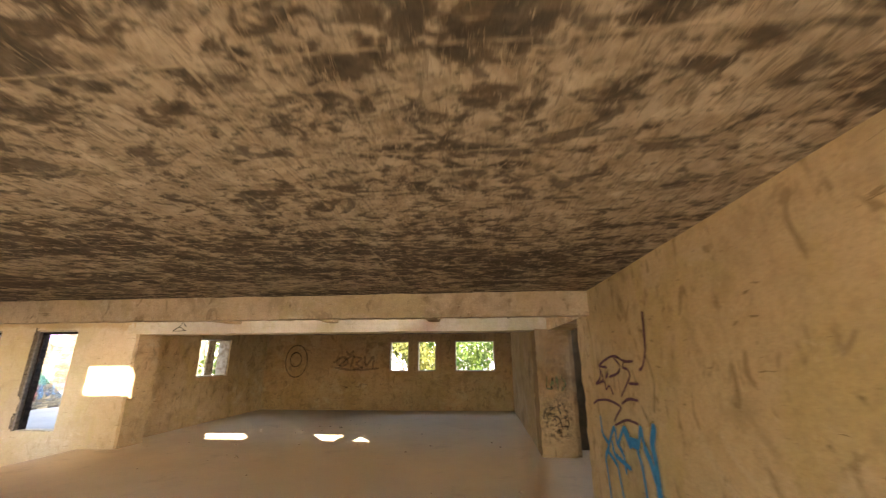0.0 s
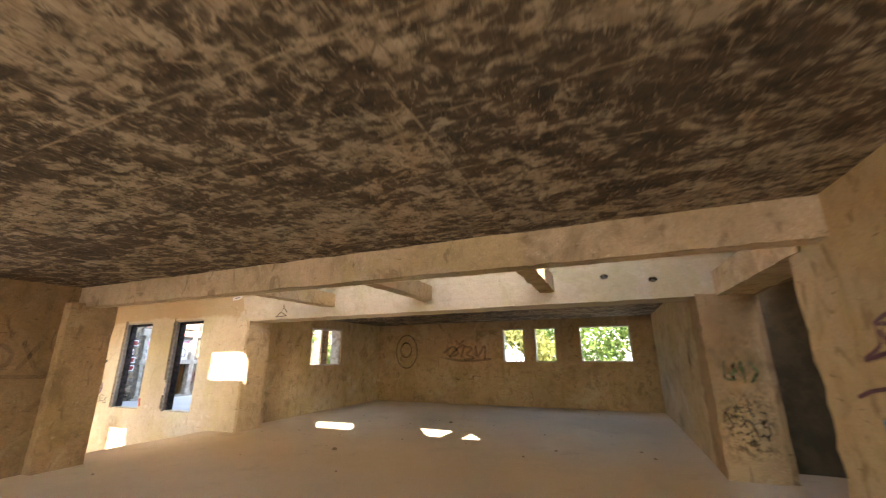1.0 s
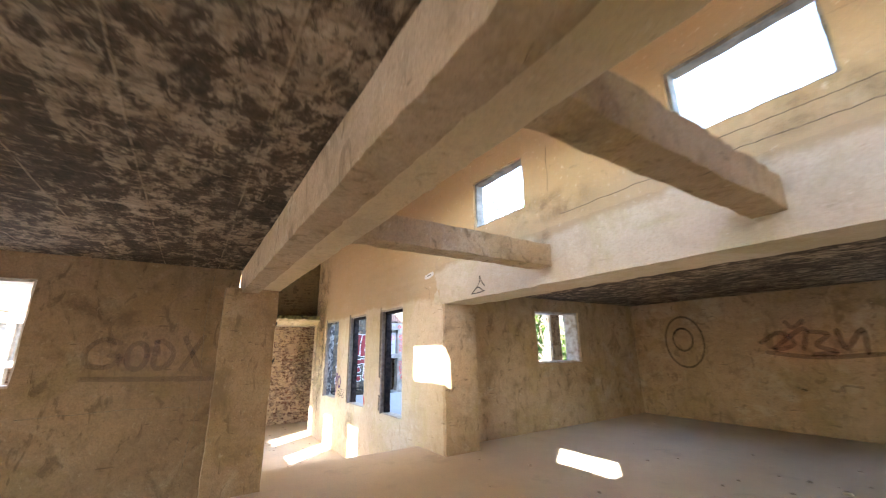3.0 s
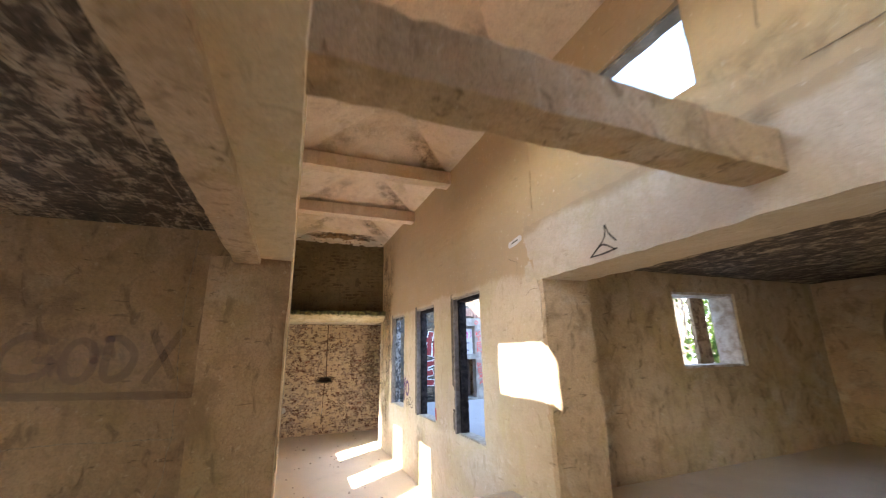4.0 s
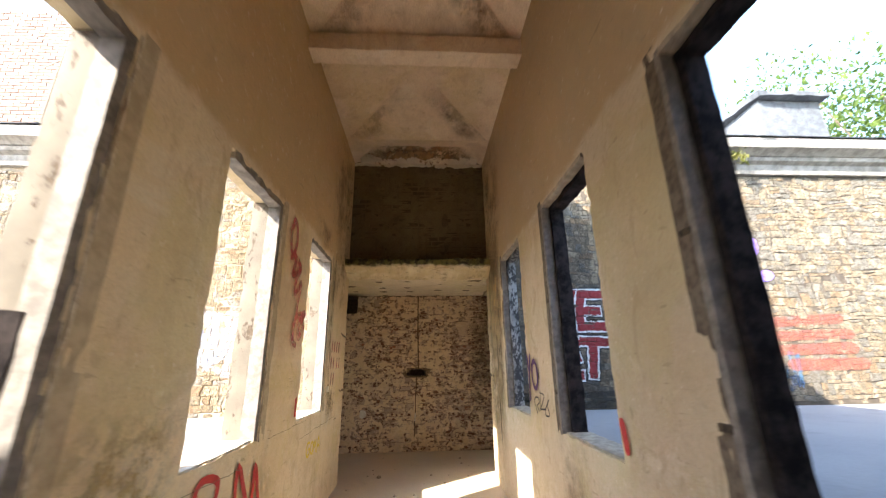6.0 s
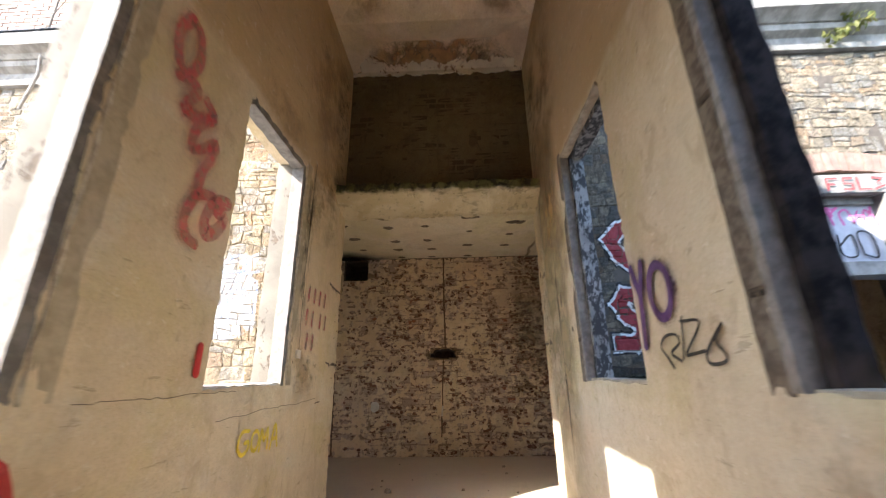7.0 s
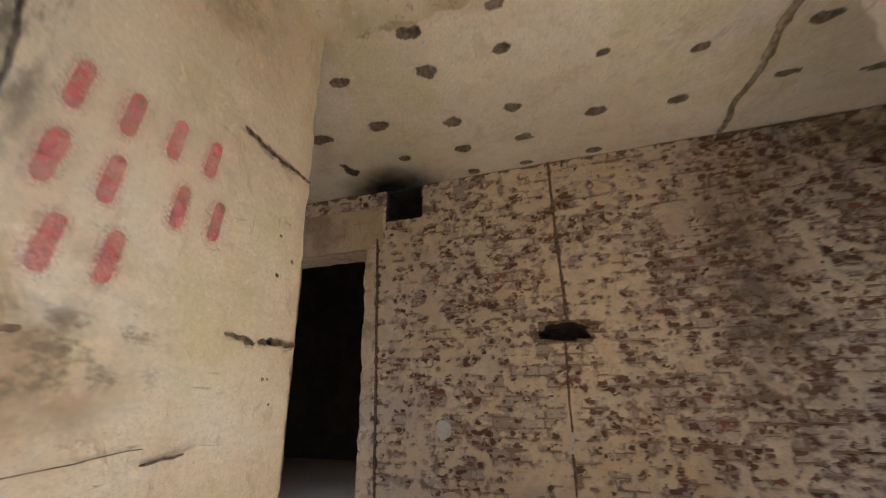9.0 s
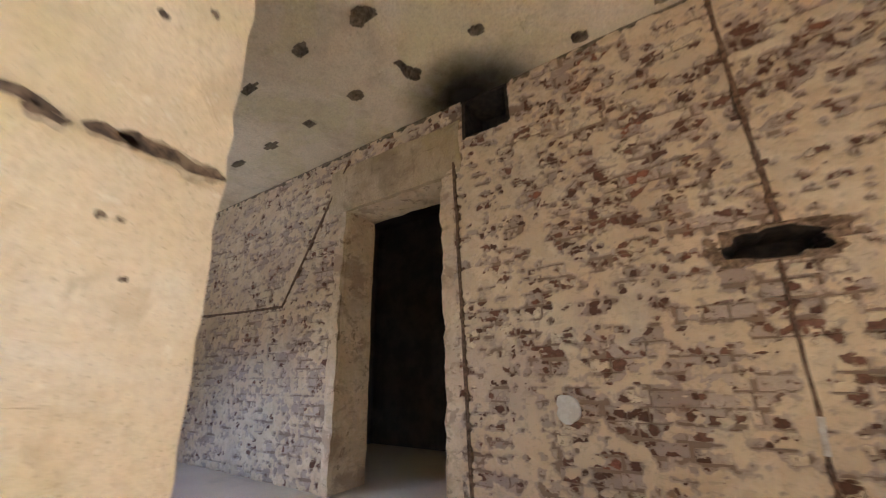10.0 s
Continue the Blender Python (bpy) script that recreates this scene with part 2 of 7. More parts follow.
def flaking(name, coat, under, scale, cover=0.5):
    """A thin coat that has flaked off its ground in ragged patches."""
    n = Nodes(name)
    v = n.noise(scale, 7, 0.72, n.stretch(1, 1, 0.7), 0.5)
    fine = n.noise(scale * 5, 4, 0.7)
    bare = n.step(n.math("ADD", v, n.math("MULTIPLY", n.math("SUBTRACT", fine, 0.5), 0.15)), cover, cover + 0.035)
    ground = n.mix(n.step(fine, 0.4, 0.6), under, tuple(0.65 * c for c in under))
    film_ = n.mix(n.step(n.noise(scale * 0.4, 5, 0.6), 0.35, 0.65), coat, tuple(0.78 * c for c in coat))
    return n.done(n.mix(bare, film_, ground), 0.92, n.math("SUBTRACT", n.math("MULTIPLY", fine, 0.3), n.math("MULTIPLY", bare, 0.5)), 0.7, 0.012)


M_CHAR = plain("charred_wood", (0.014, 0.0115, 0.0115), (0.042, 0.034, 0.032), 14, 0.95, specular=0.05)
M_FRAME_DARK = plain("grey_paint_on_timber", (0.155, 0.137, 0.12), (0.26, 0.235, 0.205), 16)
M_MORTAR_PALE = plain("pale_lime_mortar", (0.27, 0.225, 0.165), (0.19, 0.155, 0.11), 12)
M_FRAME = plain("weathered_pale_timber", (0.30, 0.255, 0.19), (0.46, 0.39, 0.295), 16)
M_WHITEWASH = plain("flaking_whitewash", (0.72, 0.68, 0.62), (0.42, 0.34, 0.26), 9)
M_MORTAR = plain("lime_mortar", (0.10, 0.08, 0.06), (0.065, 0.052, 0.04), 12)
# near-black tone that paints the darkness of rooms behind doorways
M_DARKROOM = plain("unlit_room_shade", (0.10, 0.08, 0.055), (0.06, 0.05, 0.035), 4)
M_ROOFING = plain("bitumen_roofing", (0.10, 0.10, 0.10), (0.07, 0.07, 0.07), 5)
M_PIT = plain("broken_concrete", (0.12, 0.095, 0.065), (0.27, 0.21, 0.145), 45, 0.95, 0.8)
M_TRIM = plain("weathered_white_stone", (0.29, 0.27, 0.24), (0.17, 0.155, 0.135), 6)
M_PANEL = plain("painted_board_grey", (0.50, 0.50, 0.52), (0.38, 0.38, 0.40), 5)
M_RUSTY_BOARD = plain("brown_board", (0.05, 0.035, 0.028), (0.09, 0.06, 0.045), 10)


# ---------------------------------------------------------------- mesh helpers
def link(name, verts, faces, material, parent=None, label="", smooth=38):
    me = bpy.data.meshes.new(name)
    me.from_pydata(verts, [], faces)
    for m in (material if isinstance(material, (list, tuple)) else [material]):
        me.materials.append(m)
    if smooth:
        me.shade_smooth()
        me.set_sharp_from_angle(angle=radians(smooth))
    me.validate()
    me.update()
    ob = new(name, me)
    if parent:
        ob.parent = parent
    if label:
        ob["label"] = label
    return ob


def part(name, bm, material, parent, label="", smooth=38):
    """One bmesh as one mesh object under a thing or a part."""
    me = bpy.data.meshes.new(name)
    bm.normal_update()
    bm.to_mesh(me)
    bm.free()
    me.materials.append(material)
    if smooth:
        me.shade_smooth()
        me.set_sharp_from_angle(angle=radians(smooth))
    ob = new(name, me)
    if parent:
        ob.parent = parent
    if label:
        ob["label"] = label
    return ob


def thing(name, x, y, z, label, category, group="", kind=""):
    ob = new(name)
    ob.location = (x, y, z)
    ob.empty_display_size = 0.1
    return tagged(ob, label, category, group, kind)


def at_parent(ob):
    """Keeps world-placed meshes in place under a parent that stands elsewhere."""
    ob.matrix_parent_inverse = Matrix.Translation(ob.parent.location).inverted()
    return ob


def breaks(lo, hi, marks, cell):
    """Grid lines from lo to hi through all marks, no wider than cell."""
    fixed = sorted({round(v, 4) for v in [lo, hi, *marks] if lo - 1e-6 <= v <= hi + 1e-6})
    out = [fixed[0]]
    for a, b in zip(fixed, fixed[1:]):
        k = max(1, math.ceil((b - a) / cell - 1e-6))
        out += [a + (b - a) * (i + 1) / k for i in range(k)]
    return out


def slab(name, axis, d0, d1, u0, u1, v0, v1, holes=(), material=None, cell=0.16, amp=0.006, chip=0.016, parent=None, label=""):
    """A slab with openings right through it. axis: its thin direction ('x', 'y' or 'z'), from d0 to d1;
    u and v: the other two axes in order. holes: (u0, u1, v0, v1). Its faces are slightly uneven and its arrises worn."""
    us = breaks(u0, u1, [h[i] for h in holes for i in (0, 1)], cell)
    vs = breaks(v0, v1, [h[i] for h in holes for i in (2, 3)], cell)

    def solid(i, j):
        if not (0 <= i < len(us) - 1 and 0 <= j < len(vs) - 1):
            return False
        cu, cv = (us[i] + us[i + 1]) / 2, (vs[j] + vs[j + 1]) / 2
        return not any(h[0] < cu < h[1] and h[2] < cv < h[3] for h in holes)

    verts, index, faces = [], {}, []
    seed = Vector((d0 * 3.1, u0 * 1.7, v0 * 2.3))

    def vert(i, j, k):
        key = (i, j, k)
        if key not in index:
            u, v, d = us[i], vs[j], (d0, d1)[k]
            near = [solid(i - a, j - b) for a in (0, 1) for b in (0, 1)]
            edge = not all(near)
            w = noise.noise_vector(Vector((u * 3.3, v * 3.3, d * 3.3)) + seed)
            w2 = noise.noise_vector(Vector((u * 9.1, v * 9.1, d * 9.1)) + seed) + 0.8 * noise.noise_vector(Vector((u * 23.0, v * 23.0, d * 23.0)) + seed)
            du, dv = (w.x * amp + w2.x * chip * 0.6, w.y * amp + w2.y * chip * 0.6) if edge else (0, 0)
            dd = w.z * amp
            if edge:
                dd += (1 if k == 0 else -1) * abs(w2.z) * chip * 0.8
            p = {"x": (d + dd, u + du, v + dv), "y": (u + du, d + dd, v + dv), "z": (u + du, v + dv, d + dd)}[axis]
            index[key] = len(verts)
            verts.append(p)
        return index[key]

    flip = axis == "y"
    for i in range(len(us) - 1):
        for j in range(len(vs) - 1):
            if not solid(i, j):
                continue
            quads = [[(i, j, 1), (i + 1, j, 1), (i + 1, j + 1, 1), (i, j + 1, 1)], [(i, j, 0), (i, j + 1, 0), (i + 1, j + 1, 0), (i + 1, j, 0)]]
            if not solid(i - 1, j):
                quads.append([(i, j, 0), (i, j, 1), (i, j + 1, 1), (i, j + 1, 0)])
            if not solid(i + 1, j):
                quads.append([(i + 1, j, 0), (i + 1, j + 1, 0), (i + 1, j + 1, 1), (i + 1, j, 1)])
            if not solid(i, j - 1):
                quads.append([(i, j, 0), (i + 1, j, 0), (i + 1, j, 1), (i, j, 1)])
            if not solid(i, j + 1):
                quads.append([(i, j + 1, 0), (i, j + 1, 1), (i + 1, j + 1, 1), (i + 1, j + 1, 0)])
            for q in quads:
                f = [vert(*c) for c in q]
                faces.append(f[::-1] if flip else f)
    return link(name, verts, faces, material, parent, label)


def structure(ob, label, category):
    return tagged(ob, label, category, kind="structure")


def block(name, x0, x1, y0, y1, z0, z1, material, parent=None, label="", cell=0.14, amp=0.005, chip=0.014):
    """A solid block with worn arrises."""
    return slab(name, "z", z0, z1, x0, x1, y0, y1, (), material, cell, amp, chip, parent, label) if (z1 - z0) < 0.5 else \
        (slab(name, "x", x0, x1, y0, y1, z0, z1, (), material, cell, amp, chip, parent, label) if (x1 - x0) <= (y1 - y0) else
         slab(name, "y", y0, y1, x0, x1, z0, z1, (), material, cell, amp, chip, parent, label))


# ---------------------------------------------------------------- the plan, in metres
YS, YN = 4.60, 6.76             # inner faces of the tall nave
HALL, LOW, YARD = 0.78, 0.0, 0.92   # floor of the hall, of the passage, and the yards
CEIL, BEAM = 2.99, 2.76
TOP = 4.80
WIN_X = [(-8.44, -7.63), (-10.12, -9.25), (-11.87, -10.98)]
SILL, HEAD = 1.05, 2.82
CLER = [(-5.60, -4.68), (-3.07, -2.14), (-0.62, 0.28)]
CLER_SOUTH = [(-5.60, -4.54), (-3.03, -2.06), (-0.67, 0.36)]
CZ0, CZ1 = 3.635, 4.27

# hall floor, passage floor, ground
structure(slab("floor_hall", "z", 0.40, HALL, -7.10, 4.6, -3.8, 12.3, [(-7.2, -6.85, -6.4, 4.4), (-7.2, -7.0, 6.96, 12.4), (1.5, 4.7, -6.4, 4.0), (1.5, 4.7, 7.6, 12.4)], M_FLOOR, 0.4, 0.006),
          "dusty grey-beige concrete floor of the hall", "floor")
structure(slab("floor_passage", "z", -0.3, LOW, -16.9, -7.10, -2.0, 10.6, [(-12.96, -7.0, -2.1, 4.38), (-12.96, -7.0, 6.98, 10.7)], M_FLOOR, 0.4, 0.006),
          "dusty concrete floor of the passage and brick room", "floor")

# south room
structure(slab("wall_west_south_room", "x", -6.85, -6.54, -3.8, 4.20, 0.5, 3.2, [(1.55, 2.62, 1.84, 2.76)], M_PLASTER_SHADED),
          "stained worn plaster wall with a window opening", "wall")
# unseen wall; its openings are added to light the room from behind
structure(slab("wall_south", "y", -3.8, -3.5, -6.54, 1.5, 0.5, 3.2, [(-3.1, -1.3, 0.95, 2.85), (-0.9, 0.95, 0.95, 2.85)], M_PLASTER_WORN, 0.3),
          "unseen worn plaster wall with openings added for daylight", "wall")
structure(slab("wall_east_south_room", "x", 1.18, 1.5, -3.8, 4.80, 0.5, 3.2, (), M_PLASTER_TAN, 0.09, 0.006, 0.035),
          "ochre plaster wall with sprayed tags", "wall")
structure(slab("ceiling_south_room", "z", CEIL, 3.2, -6.85, 1.5, -3.8, 4.24, (), M_SOOT, 0.3, 0.008),
          "soot-blackened concrete ceiling with pale rubbed patches", "ceiling")
structure(slab("wall_beam_south", "y", 4.215, 4.385, -6.62, 1.30, BEAM - 0.03, 3.22, (), M_BEAM, 0.05, 0.005, 0.014),
          "long worn concrete beam under the clerestory", "beam")
structure(slab("wall_beam_nave", "y", 4.36, YS, -6.41, 1.30, BEAM + 0.012, 3.22, (), M_PLASTER, 0.05, 0.005, 0.012),
          "plastered beam carrying the clerestory wall", "beam")
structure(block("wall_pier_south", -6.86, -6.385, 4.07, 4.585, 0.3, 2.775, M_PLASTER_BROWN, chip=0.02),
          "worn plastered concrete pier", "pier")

# tall nave: clerestory walls, passage walls
# the narrow last hole is added to give the sun patch its tail
structure(slab("wall_clerestory_south", "y", 4.44, YS - 0.002, -6.458, 1.5, 3.20, 5.0, [(a, b, CZ0, CZ1) for a, b in CLER_SOUTH] + [(-4.65, -4.58, 3.55, CZ0 + 0.01)], M_PLASTER, 0.12),
          "ochre plaster clerestory wall with window openings", "wall")
structure(slab("wall_clerestory_north", "y", YN + 0.002, 6.94, -6.418, 1.5, 3.30, 5.0, [(a, b, CZ0, CZ1) for a, b in CLER], M_PLASTER_BUFF, 0.12),
          "ochre plaster clerestory wall with window openings", "wall")
structure(slab("wall_header_north", "y", YN, 7.27, -6.60, 1.5, 2.74, 3.31, (), M_PLASTER_PALE, 0.06, 0.004, 0.012),
          "plastered concrete header over the wide opening", "beam")
structure(slab("wall_passage_south", "y", 4.38, YS, -13.04, -6.45, -0.3, 5.0, [(a, b, SILL, HEAD) for a, b in WIN_X], M_PLASTER, 0.05, 0.005, 0.022),
          "ochre plaster passage wall with three window openings", "wall")
structure(slab("wall_passage_north", "y", YN, 6.92, -13.12, -6.41, -0.3, 5.0, [(a, b, SILL, HEAD) for a, b in WIN_X], M_PLASTER_BUFF, 0.05, 0.005, 0.022),
          "ochre plaster passage wall with three window openings", "wall")
structure(block("wall_pier_north", -6.84, -6.345, 6.775, 7.31, 0.3, 2.75, M_PLASTER_WORN, chip=0.02),
          "worn plastered pier beside the wide opening", "pier")
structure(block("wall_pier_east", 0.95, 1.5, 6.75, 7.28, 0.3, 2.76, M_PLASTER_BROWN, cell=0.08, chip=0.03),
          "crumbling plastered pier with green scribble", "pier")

# north room
structure(slab("wall_west_north_room", "x", -7.10, -6.74, 7.29, 12.0, 0.5, 3.2, [(8.97, 10.14, 1.85, 2.77)], M_PLASTER_WORN),
          "stained plaster wall with a small window opening", "wall")
NORTH_WINDOWS = [(-2.76, -2.16), (-1.89, -1.32), (-0.74, 0.46)]
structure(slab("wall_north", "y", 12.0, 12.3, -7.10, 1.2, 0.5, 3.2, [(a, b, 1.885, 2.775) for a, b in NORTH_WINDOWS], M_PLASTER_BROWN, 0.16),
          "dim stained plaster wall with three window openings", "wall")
structure(slab("wall_east_north_room", "x", 0.96, 1.2, 7.27, 12.0, 0.5, 3.2, (), M_PLASTER_WORN),
          "pale ochre plaster side wall", "wall")
structure(slab("ceiling_north_room", "z", 2.99, 3.2, -7.10, 1.2, 7.25, 12.3, (), M_SOOT, 0.3, 0.008),
          "soot-blackened concrete ceiling", "ceiling")

def corner_lump():
    """Unseen lump added in a clerestory opening to round the sun patch."""
    verts, faces = [], []
    line = [(-4.535, 4.08), (-4.56, 4.16), (-4.61, 4.22), (-4.71, 4.255), (-4.81, 4.275), (-4.535, 4.28)]
    for y in (4.46, 4.52):
        verts += [(x, y, z) for x, z in line]
    k = len(line)
    faces = [[i, (i + 1) % k, k + (i + 1) % k, k + i] for i in range(k)] + [list(range(k)), list(range(2 * k - 1, k - 1, -1))]
    return link("render_lump", verts, faces, M_PLASTER, bpy.data.objects["wall_clerestory_south"])


corner_lump()

# nave east end, dark doorway, unseen room behind with shade painted into its walls
# shaded plaster copy keeps the doorway edge dark by colour
structure(slab("wall_east_nave", "x", 1.5, 1.57, 4.2, 7.3, 0.5, 5.0, [(4.66, 6.80, 0.5, 2.73)], M_PLASTER_SHADED, 0.2),
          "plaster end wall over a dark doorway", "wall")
structure(block("wall_lintel_east", 1.16, 1.52, 4.58, 6.78, 2.73, 3.02, M_BEAM), "brown concrete lintel over the dark doorway", "beam")
structure(slab("wall_dark_room_east", "x", 4.3, 4.5, 3.9, 7.6, 0.5, 3.2, (), M_DARKROOM, 0.5), "unseen wall of an unlit room, painted shade-dark", "wall")
structure(slab("wall_dark_room_south", "y", 3.9, 4.2, 1.5, 4.3, 0.5, 3.2, (), M_DARKROOM, 0.5), "unseen wall of an unlit room, painted shade-dark", "wall")
structure(slab("wall_dark_room_north", "y", 7.3, 7.6, 1.5, 4.3, 0.5, 3.2, (), M_DARKROOM, 0.5), "unseen wall of an unlit room, painted shade-dark", "wall")
structure(slab("ceiling_dark_room", "z", 3.0, 3.2, 1.78, 4.5, 3.9, 7.6, (), M_DARKROOM, 0.5), "unseen ceiling of an unlit room, painted shade-dark", "ceiling")

# nave ceiling: shallow hipped bays between the ties
TIES = [-12.23, -10.38, -8.52, -6.62, -4.77, -2.92, -1.07, 0.78]


def nave_ceiling():
    """Hipped plaster bays between the ties, each with four slopes and a flat middle."""
    verts, faces = [], []
    stops, seen = [-13.1] + TIES + [1.6], {}

    def sheet(p, q, r, s, m):
        """A patch between the edges p-q and s-r, m cells each way."""
        row = []
        for i in range(m + 1):
            for j in range(m + 1):
                a, b = Vector(p).lerp(Vector(q), i / m), Vector(s).lerp(Vector(r), i / m)
                c = a.lerp(b, j / m)
                inner = 0 < i < m and 0 < j < m
                w = 0.006 * noise.noise(c * 2.1) if inner else 0.0
                key = (round(c.x, 4), round(c.y, 4))
                if key not in seen:
                    seen[key] = len(verts)
                    verts.append((c.x, c.y, c.z + w))
                row.append(seen[key])
        for i in range(m):
            for j in range(m):
                k = i * (m + 1) + j
                faces.append([row[k], row[k + 1], row[k + m + 2], row[k + m + 1]])

    for a, b in zip(stops, stops[1:]):
        m = min(0.80, (b - a) / 2 - 0.06)
        z0, z1 = TOP + 0.005, TOP + 0.005 + 0.26 * m / 0.8
        o = [(a, YS, z0), (b, YS, z0), (b, YN, z0), (a, YN, z0)]
        n = [(a + m, YS + m, z1), (b - m, YS + m, z1), (b - m, YN - m, z1), (a + m, YN - m, z1)]
        for k in range(4):
            sheet(o[k], o[(k + 1) % 4], n[(k + 1) % 4], n[k], 6)
        sheet(n[0], n[1], n[2], n[3], 4)
        for lo, hi in ((YS - 0.1, YS), (YN, YN + 0.1)):
            sheet((a, lo, z0), (b, lo, z0), (b, hi, z0), (a, hi, z0), 6)
    lower = len(verts)
    verts += [(x, y, 5.2) for x in (-13.1, 1.78) for y in (4.2, 6.72)]
    faces.append([lower, lower + 2, lower + 3, lower + 1])
    return link("ceiling_nave", verts, faces, M_VAULT, smooth=8)


structure(nave_ceiling(), "stained plaster ceiling of hipped bays", "ceiling")
# unseen roof; south eave added to block skylight, north edge set by facade shadow
structure(slab("roof_nave", "z", 5.21, 5.24, -13.0, 1.9, 3.56, 6.72, (), M_ROOFING, 0.8), "unseen flat felt roof over the nave, eave added against skylight", "roof")

for x in TIES[1:4]:
    structure(block("tie_beam", x - 0.1, x + 0.1, YS - 0.05, YN + 0.05, 4.58, 4.79, M_VAULT, cell=0.07, chip=0.014), "concrete tie beam under the passage ceiling", "beam")
for x in (-4.46, -2.61, -0.77):
    structure(block("tie_beam", x - 0.1, x + 0.1, YS - 0.05, YN + 0.05, 2.90, 3.13, M_PLASTER_WORN, cell=0.07, amp=0.006, chip=0.022), "low concrete tie beam across the nave", "beam")

# west end: ledge beam, grimy wall over it, brick room


def ledge_beam():
    """A lumpy concrete ledge whose face falls back towards the brick room."""
    profile = [(-12.95, 3.02), (-12.80, 3.03), (-12.66, 3.045), (-12.62, 3.03), (-12.628, 3.0), (-12.622, 2.97), (-12.625, 2.94), (-12.635, 2.91), (-12.70, 2.875), (-12.82, 2.835), (-12.90, 2.805), (-12.95, 2.80), (-13.04, 2.81), (-13.12, 2.83), (-13.12, 3.02)]
    ys = breaks(YS - 0.03, YN + 0.03, [], 0.028)
    verts, faces, k = [], [], len(profile)
    for i, y in enumerate(ys):
        for x, z in profile:
            w = noise.noise_vector(Vector((x * 7, y * 7, z * 7)))
            w2 = noise.noise_vector(Vector((x * 19, y * 19, z * 19)))
            w3 = noise.noise_vector(Vector((x * 43, y * 43, z * 43)))
            verts.append((x + w.x * 0.024 + w2.x * 0.026 + w3.x * 0.012, y, z + w.z * 0.022 + w2.z * 0.022 + w3.z * 0.012))
        if i:
            for j in range(k):
                a, b = (i - 1) * k + j, (i - 1) * k + (j + 1) % k
                faces.append([a, b, b + k, a + k])
    faces += [list(range(k))[::-1], list(range(len(verts) - k, len(verts)))]
    return link("wall_ledge_beam", verts, faces, M_LEDGE, smooth=50)


structure(ledge_beam(), "chipped mossy concrete ledge beam", "beam")
structure(slab("wall_over_ledge", "x", -13.12, -12.965, YS - 0.05, YN + 0.05, 3.0, 5.0, (), M_GRIME, 0.14, 0.008), "dark grimy brickwork over the ledge", "wall")
BX = -14.90


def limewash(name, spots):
    """Thick old limewash over brick: tan and cream, grey-mauve where thin, joint shade and old mortar painted brown by
    depth. spots: how much has flaked off.
    """
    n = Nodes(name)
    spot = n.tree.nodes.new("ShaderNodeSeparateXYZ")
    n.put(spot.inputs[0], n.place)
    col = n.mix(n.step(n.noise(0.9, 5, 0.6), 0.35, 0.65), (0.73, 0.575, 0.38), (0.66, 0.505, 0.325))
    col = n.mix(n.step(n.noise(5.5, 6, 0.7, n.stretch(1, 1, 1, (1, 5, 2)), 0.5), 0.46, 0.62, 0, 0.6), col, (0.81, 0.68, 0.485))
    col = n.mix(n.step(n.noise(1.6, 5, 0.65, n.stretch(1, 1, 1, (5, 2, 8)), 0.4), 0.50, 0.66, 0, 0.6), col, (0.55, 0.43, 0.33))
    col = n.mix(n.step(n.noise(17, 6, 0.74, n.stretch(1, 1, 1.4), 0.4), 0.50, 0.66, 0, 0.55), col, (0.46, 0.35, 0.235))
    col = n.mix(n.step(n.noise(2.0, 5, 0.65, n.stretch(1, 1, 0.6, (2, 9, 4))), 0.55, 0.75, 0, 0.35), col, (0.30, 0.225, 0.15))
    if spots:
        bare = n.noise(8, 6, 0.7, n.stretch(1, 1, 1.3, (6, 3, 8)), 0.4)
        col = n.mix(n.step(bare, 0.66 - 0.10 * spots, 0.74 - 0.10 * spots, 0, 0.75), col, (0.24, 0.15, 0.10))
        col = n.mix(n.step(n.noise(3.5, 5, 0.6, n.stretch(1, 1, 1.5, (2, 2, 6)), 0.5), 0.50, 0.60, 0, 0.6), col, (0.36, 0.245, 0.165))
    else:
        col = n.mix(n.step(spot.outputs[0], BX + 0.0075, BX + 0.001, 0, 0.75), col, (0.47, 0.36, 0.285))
        # deep parts turn brown: mortar colour plus joint shade, set by depth alone
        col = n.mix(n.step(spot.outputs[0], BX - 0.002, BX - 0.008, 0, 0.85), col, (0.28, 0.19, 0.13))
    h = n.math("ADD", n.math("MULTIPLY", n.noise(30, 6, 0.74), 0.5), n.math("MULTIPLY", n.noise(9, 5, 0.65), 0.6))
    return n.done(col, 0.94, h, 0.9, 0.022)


M_WASH = limewash("limewash_on_jambs", 0.9)
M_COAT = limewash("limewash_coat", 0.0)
structure(slab("wall_brick_room_west", "x", -15.28, BX - 0.022, -2.0, 10.5, -0.3, 3.1, [(2.80, 3.85, -0.4, 2.26), (4.06, 4.42, 2.53, 2.86), (5.42, 5.85, 1.28, 1.47)], M_WASH, 0.12, 0.004, 0.02),
          "limewashed old brick wall with a dark doorway", "wall")
structure(slab("wall_brick_room_south", "y", -2.3, -2.0, -15.5, -12.56, -0.3, 3.1, (), M_PLASTER_WORN, 0.3), "worn plaster end wall", "wall")
structure(slab("wall_brick_room_north", "y", 10.5, 10.8, -15.5, -12.56, -0.3, 3.1, (), M_PLASTER_WORN, 0.3), "worn plaster end wall", "wall")
